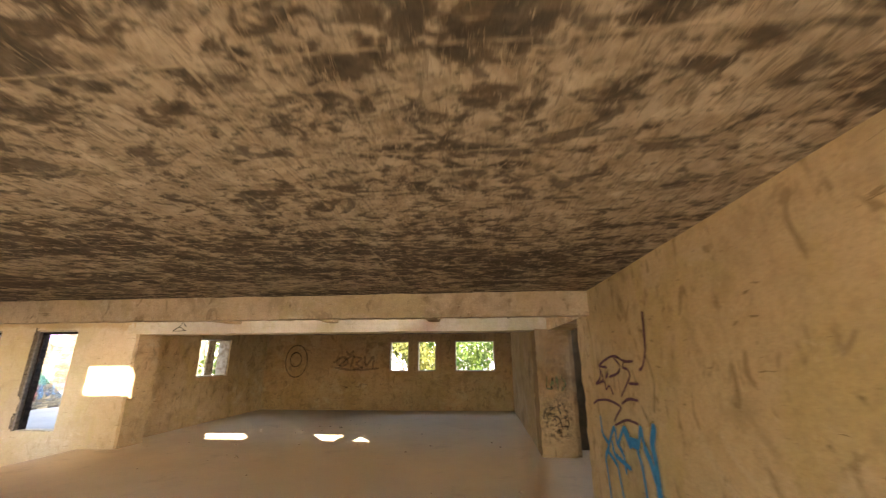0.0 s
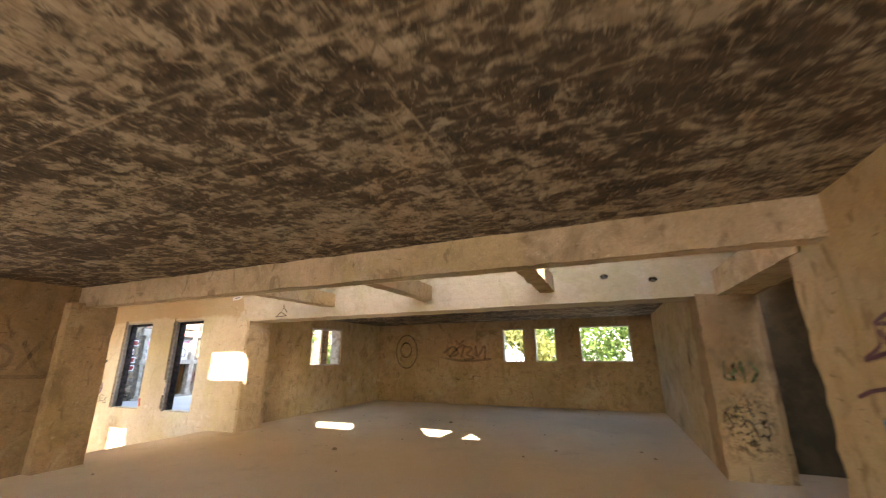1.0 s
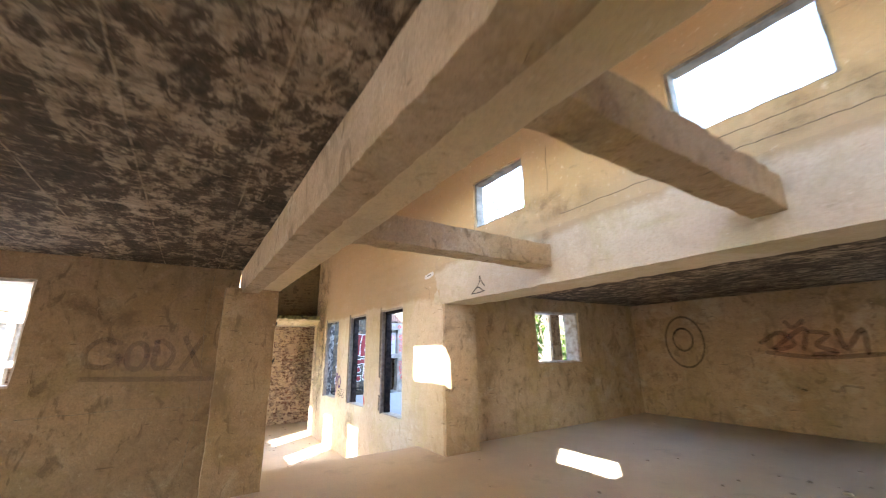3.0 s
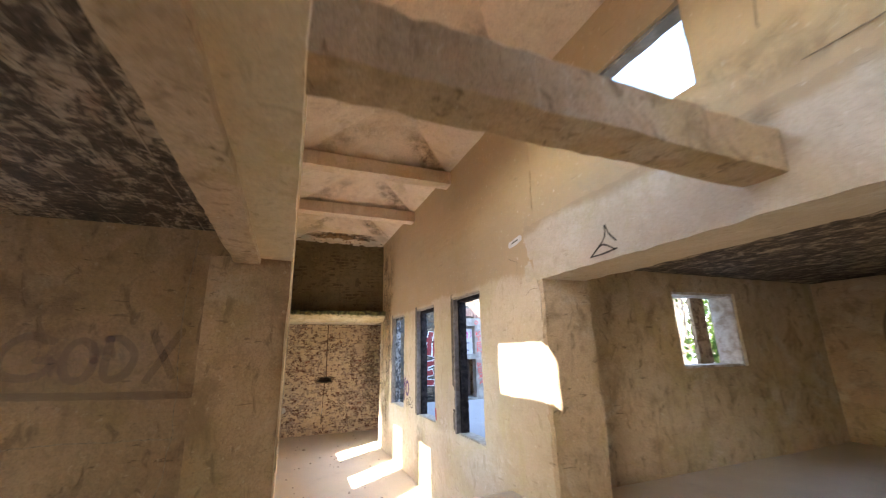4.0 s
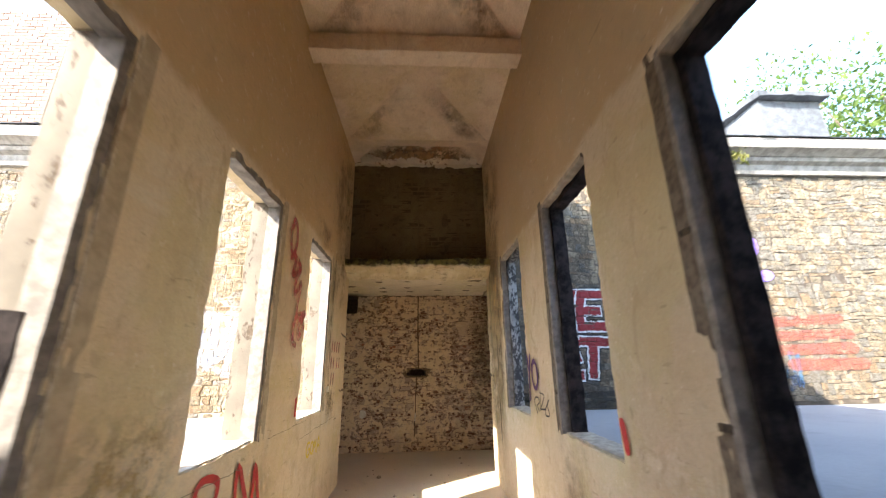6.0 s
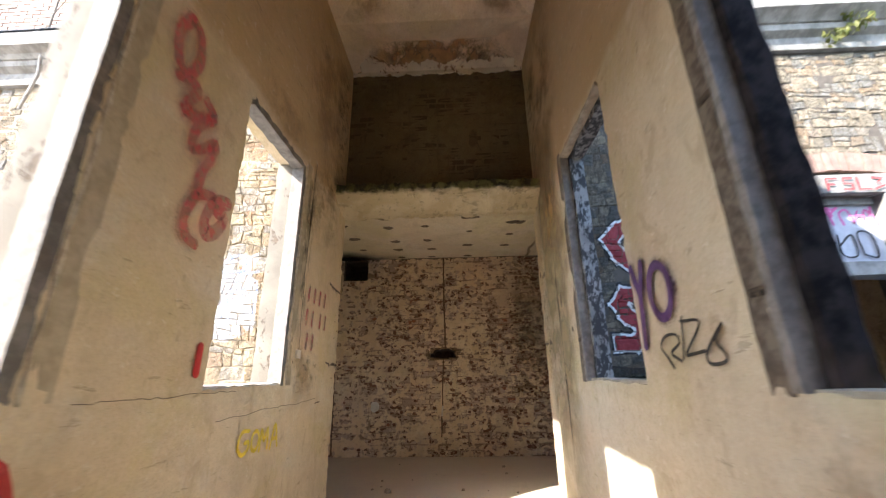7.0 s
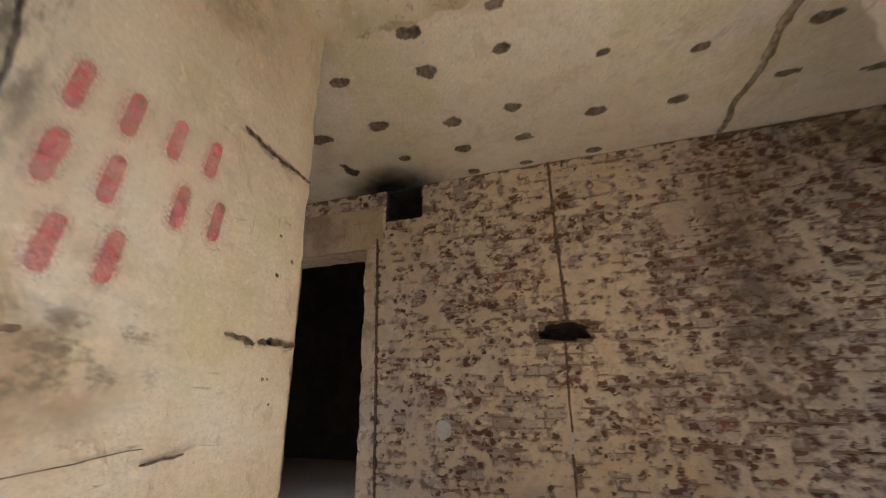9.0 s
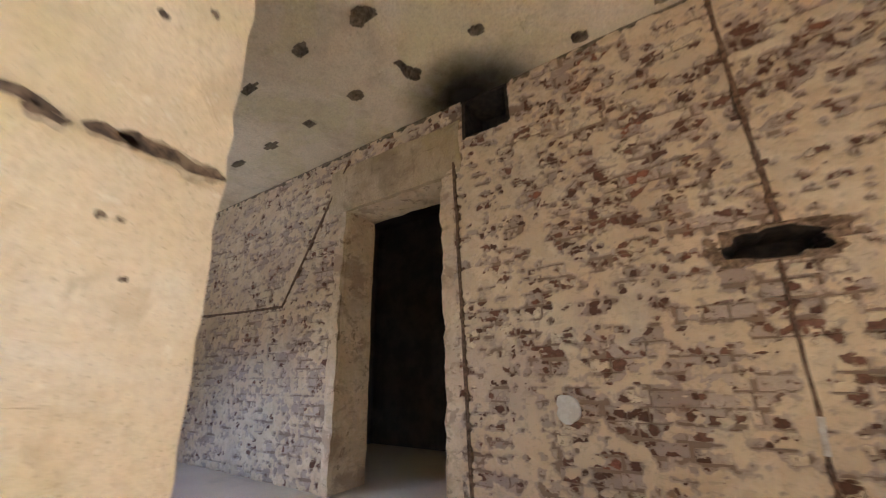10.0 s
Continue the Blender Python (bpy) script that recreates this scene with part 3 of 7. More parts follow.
# unseen room behind the doorway, its darkness put into the wall colour
structure(slab("wall_dark_back", "x", -16.9, -16.7, 1.5, 6.2, -0.3, 3.1, (), M_DARKROOM, 0.5), "wall of the unlit room behind the doorway, painted shade-dark", "wall")
structure(slab("wall_dark_back_south", "y", 1.3, 1.5, -16.9, -15.28, -0.3, 3.1, (), M_DARKROOM, 0.5), "wall of the unlit room behind the doorway, painted shade-dark", "wall")
structure(slab("wall_dark_back_north", "y", 6.2, 6.4, -16.9, -15.28, -0.3, 3.1, (), M_DARKROOM, 0.5), "wall of the unlit room behind the doorway, painted shade-dark", "wall")
structure(slab("ceiling_dark_back", "z", 2.9, 3.1, -16.9, -15.28, 1.3, 6.4, (), M_DARKROOM, 0.5), "ceiling of the unlit room behind the doorway, painted shade-dark", "ceiling")

# stone facade either side of the passage
FX = -12.56
BAYS_S = [(0.55, 1.12), (1.30, 1.62), (1.82, 2.25)]
BAYS_N = [(8.60, 9.06), (9.30, 9.98)]
structure(slab("wall_facade_south", "x", -12.95, FX, -9.0, 4.40, -0.3, 4.5, [(0.35, 2.25, 0.95, 2.70)], M_MORTAR_PALE, 0.25, 0.01), "rubble stone facade of the old building", "facade")
structure(slab("wall_facade_north", "x", -12.95, FX, 6.895, 17.1, -0.3, 4.5, [(8.60, 10.10, 0.95, 2.70)], M_MORTAR, 0.25, 0.01), "rubble stone facade of the old building", "facade")


def ground():
    """One sheet to the horizon, left out where the buildings stand."""
    xs = [-600, -60, -20, -12.56, -7.05, -6.0, 1.2, 1.5, 4.5, 60, 600]
    ys = [-600, -60, -9, -3.8, 4.38, 6.90, 7.6, 12.3, 17.1, 60, 600]
    verts = [(x, y, YARD) for x in xs for y in ys]
    faces = []
    for i in range(len(xs) - 1):
        for j in range(len(ys) - 1):
            cx, cy = (xs[i] + xs[i + 1]) / 2, (ys[j] + ys[j + 1]) / 2
            inside = (-7.05 < cx < 1.5 and -3.8 < cy < 12.3) or (1.5 < cx < 4.5 and 4.2 < cy < 7.6) or (-12.56 < cx < -6.8 and 4.38 < cy < 6.90) or (-20 < cx < -12.56 and -9 < cy < 17.1)
            if not inside:
                k = len(ys)
                faces.append([i * k + j, (i + 1) * k + j, (i + 1) * k + j + 1, i * k + j + 1])
    return link("ground", verts, faces, M_YARD, smooth=0)


structure(ground(), "grey concrete yard and open ground", "ground")


# ---------------------------------------------------------------- more materials
def brick_mat():
    """Old brick under flaking limewash: cream and mauve-grey faces, ragged spots of bare maroon clay, worn zones."""
    n = Nodes("limewashed_brick")
    info = n.tree.nodes.new("ShaderNodeObjectInfo")
    rnd = n.math("FRACT", n.math("ADD", n.math("MULTIPLY", info.outputs["Random"], 7.3), n.math("MULTIPLY", n.island, 3.1)))
    rnd2 = n.math("FRACT", n.math("MULTIPLY", rnd, 13.7))
    spot = n.tree.nodes.new("ShaderNodeSeparateXYZ")
    n.put(spot.inputs[0], n.place)
    clay = n.mix(rnd, (0.14, 0.066, 0.043), (0.275, 0.14, 0.09))
    clay = n.mix(n.step(rnd2, 0.95, 0.97), clay, (0.36, 0.15, 0.09))
    clay = n.mix(n.step(n.noise(38, 5, 0.7), 0.40, 0.66, 0, 0.6), clay, (0.095, 0.057, 0.04))
    wash = n.mix(n.step(n.noise(0.9, 5, 0.6), 0.35, 0.65), (0.78, 0.64, 0.43), (0.69, 0.55, 0.35))
    wash = n.mix(n.step(n.noise(6.5, 6, 0.7, n.stretch(1, 1, 1, (1, 5, 2)), 0.5), 0.44, 0.60, 0, 0.55), wash, (0.86, 0.745, 0.54))
    mauve = n.mix(rnd, (0.37, 0.275, 0.225), (0.54, 0.42, 0.335))
    zone = n.noise(1.5, 5, 0.62, n.stretch(1, 1, 1, (5, 2, 8)), 0.4)
    thin = n.math("ADD", n.math("MULTIPLY", zone, 0.8), n.math("MULTIPLY", rnd2, 0.15))
    thin = n.math("ADD", thin, n.math("MULTIPLY", n.noise(12, 6, 0.72), 0.35))
    wash = n.mix(n.step(thin, 0.50, 0.66, 0, 0.9), wash, mauve)
    wash = n.mix(n.step(n.noise(30, 5, 0.72, n.stretch(1, 1, 1.4)), 0.52, 0.64, 0, 0.45), wash, (0.47, 0.355, 0.25))
    jig = n.tree.nodes.new("ShaderNodeTexNoise")
    jig.inputs["Scale"].default_value, jig.inputs["Detail"].default_value = 26, 4
    n.put(jig.inputs["Vector"], n.place)
    warp = n.tree.nodes.new("ShaderNodeVectorMath")
    warp.operation = "MULTIPLY_ADD"
    n.put(warp.inputs[0], jig.outputs["Color"])
    warp.inputs[1].default_value = (0.05, 0.05, 0.05)
    n.put(warp.inputs[2], n.stretch(1, 0.80, 1.12))
    blob = n.tree.nodes.new("ShaderNodeTexVoronoi")
    blob.inputs["Scale"].default_value, blob.inputs["Randomness"].default_value = 21, 1.0
    n.put(blob.inputs["Vector"], warp.outputs[0])
    tone = n.tree.nodes.new("ShaderNodeSeparateColor")
    n.put(tone.inputs[0], blob.outputs["Color"])
    lean = n.math("ADD", n.math("MULTIPLY", n.math("SUBTRACT", n.noise(1.1, 4, 0.6, n.stretch(1, 1, 0.7, (3, 4, 1))), 0.5), 0.9), n.math("MULTIPLY", n.math("SUBTRACT", n.noise(3.6, 4, 0.6), 0.5), 0.8))
    lean = n.math("ADD", lean, n.step(spot.outputs[1], 2.1, 3.6, -0.22, 0.0))
    lean = n.math("ADD", lean, n.step(spot.outputs[1], 5.8, 7.4, 0.0, 0.14))
    pick = n.math("ADD", tone.outputs[0], lean)
    size = n.math("ADD", n.math("MULTIPLY", tone.outputs[1], 0.42), 0.30)
    near = n.math("SUBTRACT", n.math("ADD", blob.outputs["Distance"], n.math("MULTIPLY", n.math("SUBTRACT", n.noise(55, 5, 0.72), 0.5), 0.55)), size)
    core = n.step(near, 0.10, -0.02)
    halo = n.step(near, 0.34, 0.04, 0, 0.6)
    chosen = n.step(pick, 0.52, 0.60)
    specks = n.step(n.math("ADD", n.noise(30, 5, 0.7, n.stretch(1, 0.9, 1.2, (3, 3, 3)), 0.4), n.math("MULTIPLY", lean, 0.10)), 0.585, 0.625, 0, 0.75)
    bare = n.math("MAXIMUM", n.math("MULTIPLY", chosen, core), specks)
    rim = n.math("MULTIPLY", chosen, halo)
    col = n.mix(rim, wash, (0.40, 0.285, 0.195))
    col = n.mix(bare, col, clay)
    grime = n.step(n.noise(1.6, 5, 0.65, n.stretch(1, 1, 0.6, (2, 9, 4))), 0.54, 0.74, 0, 0.40)
    col = n.mix(grime, col, (0.27, 0.20, 0.14))
    h = n.math("SUBTRACT", n.math("MULTIPLY", n.noise(24, 6, 0.72), 0.5), n.math("MULTIPLY", bare, 0.55))
    return n.done(col, 0.93, h, 1.0, 0.030)


def grime_brick():
    n = Nodes("grimy_brick")
    info = n.tree.nodes.new("ShaderNodeObjectInfo")
    col = n.mix(info.outputs["Random"], (0.12, 0.087, 0.043), (0.185, 0.132, 0.062))
    col = n.mix(n.step(n.noise(1.8, 5, 0.65, n.stretch(1, 1.6, 0.7)), 0.40, 0.62), col, (0.085, 0.055, 0.025))
    v = n.noise(9, 5, 0.65)
    col = n.mix(n.step(v, 0.45, 0.65, 0, 0.7), col, (0.06, 0.045, 0.022))
    return n.done(col, 0.95, v, 0.6, 0.02)


def stone_mat(name, tones, paint=None):
    """Rubble stones, each of its own tone; paint: (colour, y0, y1, z0, z1) of an old sprayed patch over them."""
    n = Nodes(name)
    info = n.tree.nodes.new("ShaderNodeObjectInfo")
    rnd = n.math("FRACT", n.math("ADD", n.math("MULTIPLY", info.outputs["Random"], 9.7), n.math("MULTIPLY", n.island, 5.3)))
    col = n.mix(n.step(rnd, 0.0, 0.45), tones[0], tones[1])
    col = n.mix(n.step(rnd, 0.45, 0.55), col, tones[2])
    col = n.mix(n.step(rnd, 0.78, 0.86), col, tones[3])
    v = n.noise(11, 6, 0.75)
    col = n.mix(n.step(v, 0.42, 0.62, 0, 0.75), col, tones[4])
    col = n.mix(n.step(n.noise(34, 5, 0.75), 0.46, 0.60, 0, 0.6), col, tuple(0.6 * c for c in tones[4]))
    col = n.mix(n.step(n.noise(5, 4, 0.6, n.stretch(1, 1, 1, (9, 2, 3))), 0.55, 0.66, 0, 0.7), col, tuple(1.25 * c for c in tones[1]))
    v = n.math("ADD", v, n.math("MULTIPLY", n.noise(42, 5, 0.75), 0.45))
    if paint:
        c, y0, y1, z0, z1 = paint
        sep = n.tree.nodes.new("ShaderNodeSeparateXYZ")
        n.put(sep.inputs[0], n.place)
        wob = n.math("MULTIPLY", n.math("SUBTRACT", n.noise(3, 4), 0.5), 0.5)
        yy, zz = n.math("ADD", sep.outputs[1], wob), n.math("ADD", sep.outputs[2], wob)
        m = n.math("MULTIPLY", n.step(yy, y0, y0 + 0.08), n.step(yy, y1, y1 - 0.08))
        m = n.math("MULTIPLY", m, n.math("MULTIPLY", n.step(zz, z0, z0 + 0.06), n.step(zz, z1, z1 - 0.06)))
        m = n.math("MULTIPLY", m, n.step(n.noise(5, 4, 0.6), 0.36, 0.46))
        col = n.mix(m, col, c)
    return n.done(col, 0.95, v, 1.0, 0.05)


M_BRICK = brick_mat()
M_GRIME_BRICK = grime_brick()
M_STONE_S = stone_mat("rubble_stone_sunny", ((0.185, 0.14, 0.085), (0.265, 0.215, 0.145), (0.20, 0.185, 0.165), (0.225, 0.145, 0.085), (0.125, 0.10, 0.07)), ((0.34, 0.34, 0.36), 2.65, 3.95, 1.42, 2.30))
# two copies of the north stone: shade and sun are put into their tones
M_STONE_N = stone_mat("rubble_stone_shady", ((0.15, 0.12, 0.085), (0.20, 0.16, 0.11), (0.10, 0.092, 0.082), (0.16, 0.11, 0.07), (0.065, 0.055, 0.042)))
M_STONE_FAR = stone_mat("rubble_stone_lit", ((0.24, 0.195, 0.135), (0.32, 0.255, 0.175), (0.20, 0.185, 0.16), (0.27, 0.185, 0.11), (0.14, 0.115, 0.08)))
M_SLATE = plain("weathered_slate", (0.13, 0.138, 0.15), (0.085, 0.09, 0.10), 9, 0.7)
M_BRICK_FAR = plain("pale_pink_brick", (0.27, 0.175, 0.135), (0.20, 0.125, 0.095), 7)
M_PLASTIC = plain("yellowed_white_plastic", (0.72, 0.70, 0.64), (0.60, 0.57, 0.50), 20, 0.5)
M_RUST = plain("rusty_chase", (0.085, 0.05, 0.032), (0.24, 0.15, 0.095), 34)
# holds the shade inside vent and hole in its colour, along with soot
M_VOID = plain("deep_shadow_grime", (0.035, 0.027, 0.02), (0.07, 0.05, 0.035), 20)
M_DEBRIS = plain("rubble_bits", (0.28, 0.23, 0.17), (0.48, 0.40, 0.30), 25)
M_BARK = plain("bark", (0.12, 0.09, 0.065), (0.20, 0.155, 0.11), 18)


def leaf_mat(name, a, b):
    n = Nodes(name)
    col = n.mix(n.island, a, b)
    n.put(n.out.inputs["Subsurface Weight"], 0.0)
    n.done(col, 0.55)
    t = n.tree.nodes.new("ShaderNodeBsdfTranslucent")
    n.put(t.inputs["Color"], col)
    m = n.tree.nodes.new("ShaderNodeMixShader")
    m.inputs[0].default_value = 0.45
    n.tree.links.new(n.out.outputs[0], m.inputs[1])
    n.tree.links.new(t.outputs[0], m.inputs[2])
    n.tree.links.new(m.outputs[0], n.tree.nodes["Material Output"].inputs["Surface"])
    return n.mat


M_LEAF = leaf_mat("green_leaves", (0.04, 0.08, 0.014), (0.11, 0.16, 0.03))
M_LEAF_DRY = leaf_mat("dry_leaves", (0.09, 0.11, 0.025), (0.18, 0.17, 0.05))


def spray(name, colour, alpha=1.0):
    n = Nodes(name)
    v = n.noise(35, 4, 0.6)
    n.done(n.mix(n.step(v, 0.3, 0.7, 0, 0.35), colour, tuple(min(1, c * 1.35 + 0.04) for c in colour)), 0.7)
    n.put(n.out.inputs["Alpha"], n.step(n.noise(22, 5, 0.7), 0.30, 0.60, alpha * 0.8, min(1.0, alpha * 1.12)))
    return n.mat


def mist_mat(name, colour, alpha):
    """Speckled overspray."""
    n = Nodes(name)
    n.done(colour, 0.8)
    n.put(n.out.inputs["Alpha"], n.math("MULTIPLY", n.step(n.noise(120, 3, 0.7), 0.42, 0.60), n.step(n.noise(18, 4, 0.6), 0.35, 0.65, alpha * 0.4, alpha)))
    return n.mat


MIST_BLACK = mist_mat("mist_black", (0.03, 0.028, 0.028), 0.30)
MIST_PURPLE = mist_mat("mist_purple", (0.12, 0.055, 0.17), 0.32)
MIST_PINK = mist_mat("mist_pink", (0.55, 0.14, 0.14), 0.26)
MIST_PLUM = mist_mat("mist_plum", (0.22, 0.10, 0.13), 0.26)
MIST_BLUE = mist_mat("mist_blue", (0.03, 0.22, 0.42), 0.26)
S_BLACK = spray("spray_black", (0.018, 0.016, 0.016), 0.97)
S_GREY = spray("spray_worn_black", (0.06, 0.05, 0.042), 0.72)
S_PURPLE = spray("spray_purple", (0.10, 0.045, 0.15), 0.9)
S_PLUM = spray("spray_plum", (0.11, 0.035, 0.06), 0.85)
S_BLUE = spray("spray_blue", (0.02, 0.23, 0.50), 0.92)
S_RED = spray("spray_red", (0.48, 0.03, 0.03), 0.92)
S_PINK = spray("spray_pink", (0.58, 0.12, 0.13), 0.48)
S_YELLOW = spray("spray_yellow", (0.72, 0.53, 0.03), 0.85)
S_FAINT = spray("spray_faded_mauve", (0.17, 0.10, 0.13), 0.30)
S_BROWN = spray("spray_faded_brown", (0.09, 0.055, 0.035), 0.55)
S_RUSTRED = spray("spray_faded_red", (0.30, 0.075, 0.055), 0.42)
S_GREEN = spray("spray_green", (0.07, 0.11, 0.045), 0.75)
S_WHITE = spray("paint_white", (0.62, 0.60, 0.57))
S_DEEPRED = spray("paint_deep_red", (0.22, 0.02, 0.022))
S_VIOLET = spray("spray_violet", (0.25, 0.17, 0.55), 0.85)
S_MAGENTA = spray("spray_magenta", (0.70, 0.16, 0.36), 0.75)
S_PALEBLUE = spray("spray_pale_blue", (0.16, 0.20, 0.34), 0.5)
S_CRACK = plain("crack_shadow", (0.12, 0.09, 0.055), (0.26, 0.20, 0.13), 30)
S_MARGIN = spray("smut_margin", (0.13, 0.10, 0.065), 0.45)
S_SOOT = spray("soot_smear", (0.03, 0.025, 0.02), 0.6)


# ---------------------------------------------------------------- strokes on walls
def curve_through(points, per=5):
    """A smooth line through the points."""
    p = [Vector(q) for q in points]
    if len(p) < 3:
        return p
    out = []
    ext = [p[0] * 2 - p[1]] + p + [p[-1] * 2 - p[-2]]
    for a, b, c, d in zip(ext, ext[1:], ext[2:], ext[3:]):
        for k in range(per):
            t = k / per
            out.append(0.5 * (2 * b + (c - a) * t + (2 * a - 5 * b + 4 * c - d) * t * t + (3 * b - a - 3 * c + d) * t ** 3))
    return out + [p[-1]]


def ribbon(verts, faces, line, width, place, rise=0.0, wobble=0.28):
    """Adds one brush line with round ends; place(u, v) gives the world point."""
    base = len(verts)
    n = len(line)
    for i, q in enumerate(line):
        a, b = line[max(i - 1, 0)], line[min(i + 1, n - 1)]
        way = (b - a)
        way = way.normalized() if way.length > 1e-9 else Vector((1, 0))
        side = Vector((-way.y, way.x))
        w = width / 2 * (1 + wobble * noise.noise(Vector((q.x * 9, q.y * 9, width * 50))))
        up = rise + 0.0009 * i / n
        verts += [place(*(q + side * w), up), place(*(q - side * w), up)]
        if i:
            k = base + 2 * i
            faces.append([k - 2, k, k + 1, k - 1])
    for q, way, up in ((line[0], line[0] - line[1], rise), (line[-1], line[-1] - line[-2], rise + 0.0009)):
        way = way.normalized()
        side = Vector((-way.y, way.x))
        c = len(verts)
        ring = [q + (side * math.cos(a) + way * math.sin(a)) * width / 2 for a in [math.pi * j / 5 for j in range(6)]]
        verts += [place(*r, up) for r in ring]
        faces.append(list(range(c, c + 6)))


PLANES = {
    "N": lambda u, v: (u, YN - 0.010, v),        # u is x
    "S": lambda u, v: (u, YS + 0.010, v),
    "E": lambda u, v: (1.18 - 0.010, u, v),      # u is y
    "W": lambda u, v: (-6.54 + 0.010, u, v),
    "EN": lambda u, v: (0.96 - 0.010, u, v),
    "F": lambda u, v: (-0.5 + (u + 0.5) * 1.065, 12.0 - 0.010, 2.05 + (v - 2.05) * 1.065),
    "B": lambda u, v: (BX + 0.016, u, v),
    "PE": lambda u, v: (u, 6.75 - 0.010, v),
    "FS": lambda u, v: (FX + 0.016, u, v),
    "FN": lambda u, v: (FX + 0.013, u, v),
    "LN": lambda u, v: (FX + 0.075, u, v),
}


def sprayed(name, plane, wall, lines, width, material, label="", lift=0.0, per=5, mist=None):
    """Sprayed lines on a wall: one mesh, a part of that wall. mist: the thin overspray round them."""
    verts, faces = [], []
    put = PLANES[plane]
    axis = {"N": (0, -1, 0), "S": (0, 1, 0), "E": (-1, 0, 0), "EN": (-1, 0, 0), "F": (0, -1, 0), "PE": (0, -1, 0)}.get(plane, (1, 0, 0))
    place = lambda u, v, up: tuple(Vector(put(u, v)) + Vector(axis) * (lift + up))
    for k, line in enumerate(lines):
        ribbon(verts, faces, curve_through([Vector(q) for q in line], per), width, place, 0.0011 * (k % 4))
    ob = link(name, verts, faces, material, bpy.data.objects[wall], label, smooth=0)
    if mist:
        for grow, back in ((1.45, 0.0020), (2.0, 0.0035)):
            verts, faces = [], []
            for k, line in enumerate(lines):
                ribbon(verts, faces, curve_through([Vector(q) for q in line], per), width * grow, lambda u, v, up: tuple(Vector(put(u, v)) + Vector(axis) * (lift + up * 0.2 - back)), 0.0003 * (k % 4))
            link("overspray", verts, faces, mist, bpy.data.objects[wall], smooth=0)
    return ob


def crack(plane, wall, lines, width=0.003, material=None, name="crack"):
    """Jagged hairline cracks through the given points."""
    out = []
    for line in lines:
        pts = []
        for a, b in zip(line, line[1:]):
            a, b = Vector(a), Vector(b)
            k = max(2, int((b - a).length / 0.035))
            for i in range(k):
                q = a.lerp(b, i / k)
                w = noise.noise_vector(Vector((q.x * 6, q.y * 6, 2.0))) * 0.012 + noise.noise_vector(Vector((q.x * 31, q.y * 31, 5.0))) * 0.008
                pts.append((q.x + w.x, q.y + w.y))
        out.append(pts + [line[-1]])
    return sprayed(name, plane, wall, out, width, material or S_CRACK, "", 0.0, 1)


def scribble(seed, u0, u1, v0, v1, count, points=5):
    """Illegible tag: loose connected loops inside a box."""
    rng = random.Random(seed)
    lines = []
    for k in range(count):
        a = u0 + (u1 - u0) * k / count
        b = u0 + (u1 - u0) * (k + 1.25) / count
        lines.append([(rng.uniform(a, b), rng.uniform(v0, v1)) for _ in range(points)])
    return lines


def ring(cu, cv, ru, rv, n=14, start=0.0, turns=1.0):
    return [(cu + ru * math.cos(start + 2 * math.pi * turns * i / n), cv + rv * math.sin(start + 2 * math.pi * turns * i / n)) for i in range(n + 1)]


WS, WN_, WE, WW, WF = "wall_passage_south", "wall_passage_north", "wall_east_south_room", "wall_west_south_room", "wall_north"
# passage, south side
sprayed("graffiti", "S", WS, [
    [(-6.46, 2.42), (-6.58, 2.40), (-6.67, 2.32), (-6.62, 2.24), (-6.54, 2.21), (-6.63, 2.19), (-6.68, 2.10), (-6.60, 2.02), (-6.50, 2.01), (-6.42, 2.04)],
    [(-6.84, 2.43), (-6.74, 2.27), (-6.70, 2.12), (-6.76, 2.02), (-6.86, 2.02), (-6.92, 2.10), (-6.88, 2.20), (-6.78, 2.22), (-6.72, 2.14)],
    ring(-7.15, 2.145, 0.125, 0.10), ring(-7.49, 2.15, 0.115, 0.105)], 0.035, S_BLACK, "black sprayed number 3600", mist=MIST_BLACK)
sprayed("graffiti", "S", WS, [[(-9.42, 0.55), (-9.40, 0.95), (-9.62, 0.93), (-9.55, 0.76), (-9.42, 0.74), (-9.70, 0.56)], [(-9.88, 0.58), (-9.86, 0.95), (-10.10, 0.62), (-10.12, 0.90), (-10.25, 0.60)]], 0.045, S_RED, "red sprayed letters")
sprayed("graffiti", "S", WS, [[(-10.40, 2.79), (-10.35, 2.66), (-10.38, 2.52), (-10.45, 2.50), (-10.50, 2.62), (-10.47, 2.76), (-10.41, 2.79)], [(-10.40, 2.45), (-10.47, 2.48), (-10.53, 2.46), (-10.47, 2.32), (-10.56, 2.34), (-10.67, 2.41), (-10.60, 2.46)],
                              [(-10.67, 2.40), (-10.57, 2.28), (-10.56, 2.16), (-10.63, 2.20), (-10.72, 2.28), (-10.70, 2.18), (-10.66, 2.09), (-10.65, 1.98)],
                              [(-10.77, 2.00), (-10.66, 1.96), (-10.60, 1.82), (-10.64, 1.74), (-10.70, 1.72)]], 0.058, S_PINK, "faded pink sprayed scrawl", mist=MIST_PINK)
sprayed("graffiti", "S", WS, [[(-10.90, 2.02), (-10.80, 1.98), (-10.74, 1.88), (-10.76, 1.80), (-10.84, 1.84), (-10.89, 1.93), (-10.82, 1.94)]], 0.075, S_PINK, "faded pink sprayed blot", 0.004)
sprayed("graffiti", "S", WS, [[(-10.885, 1.25), (-10.885, 1.13)]], 0.05, S_RED, "red dab of paint")
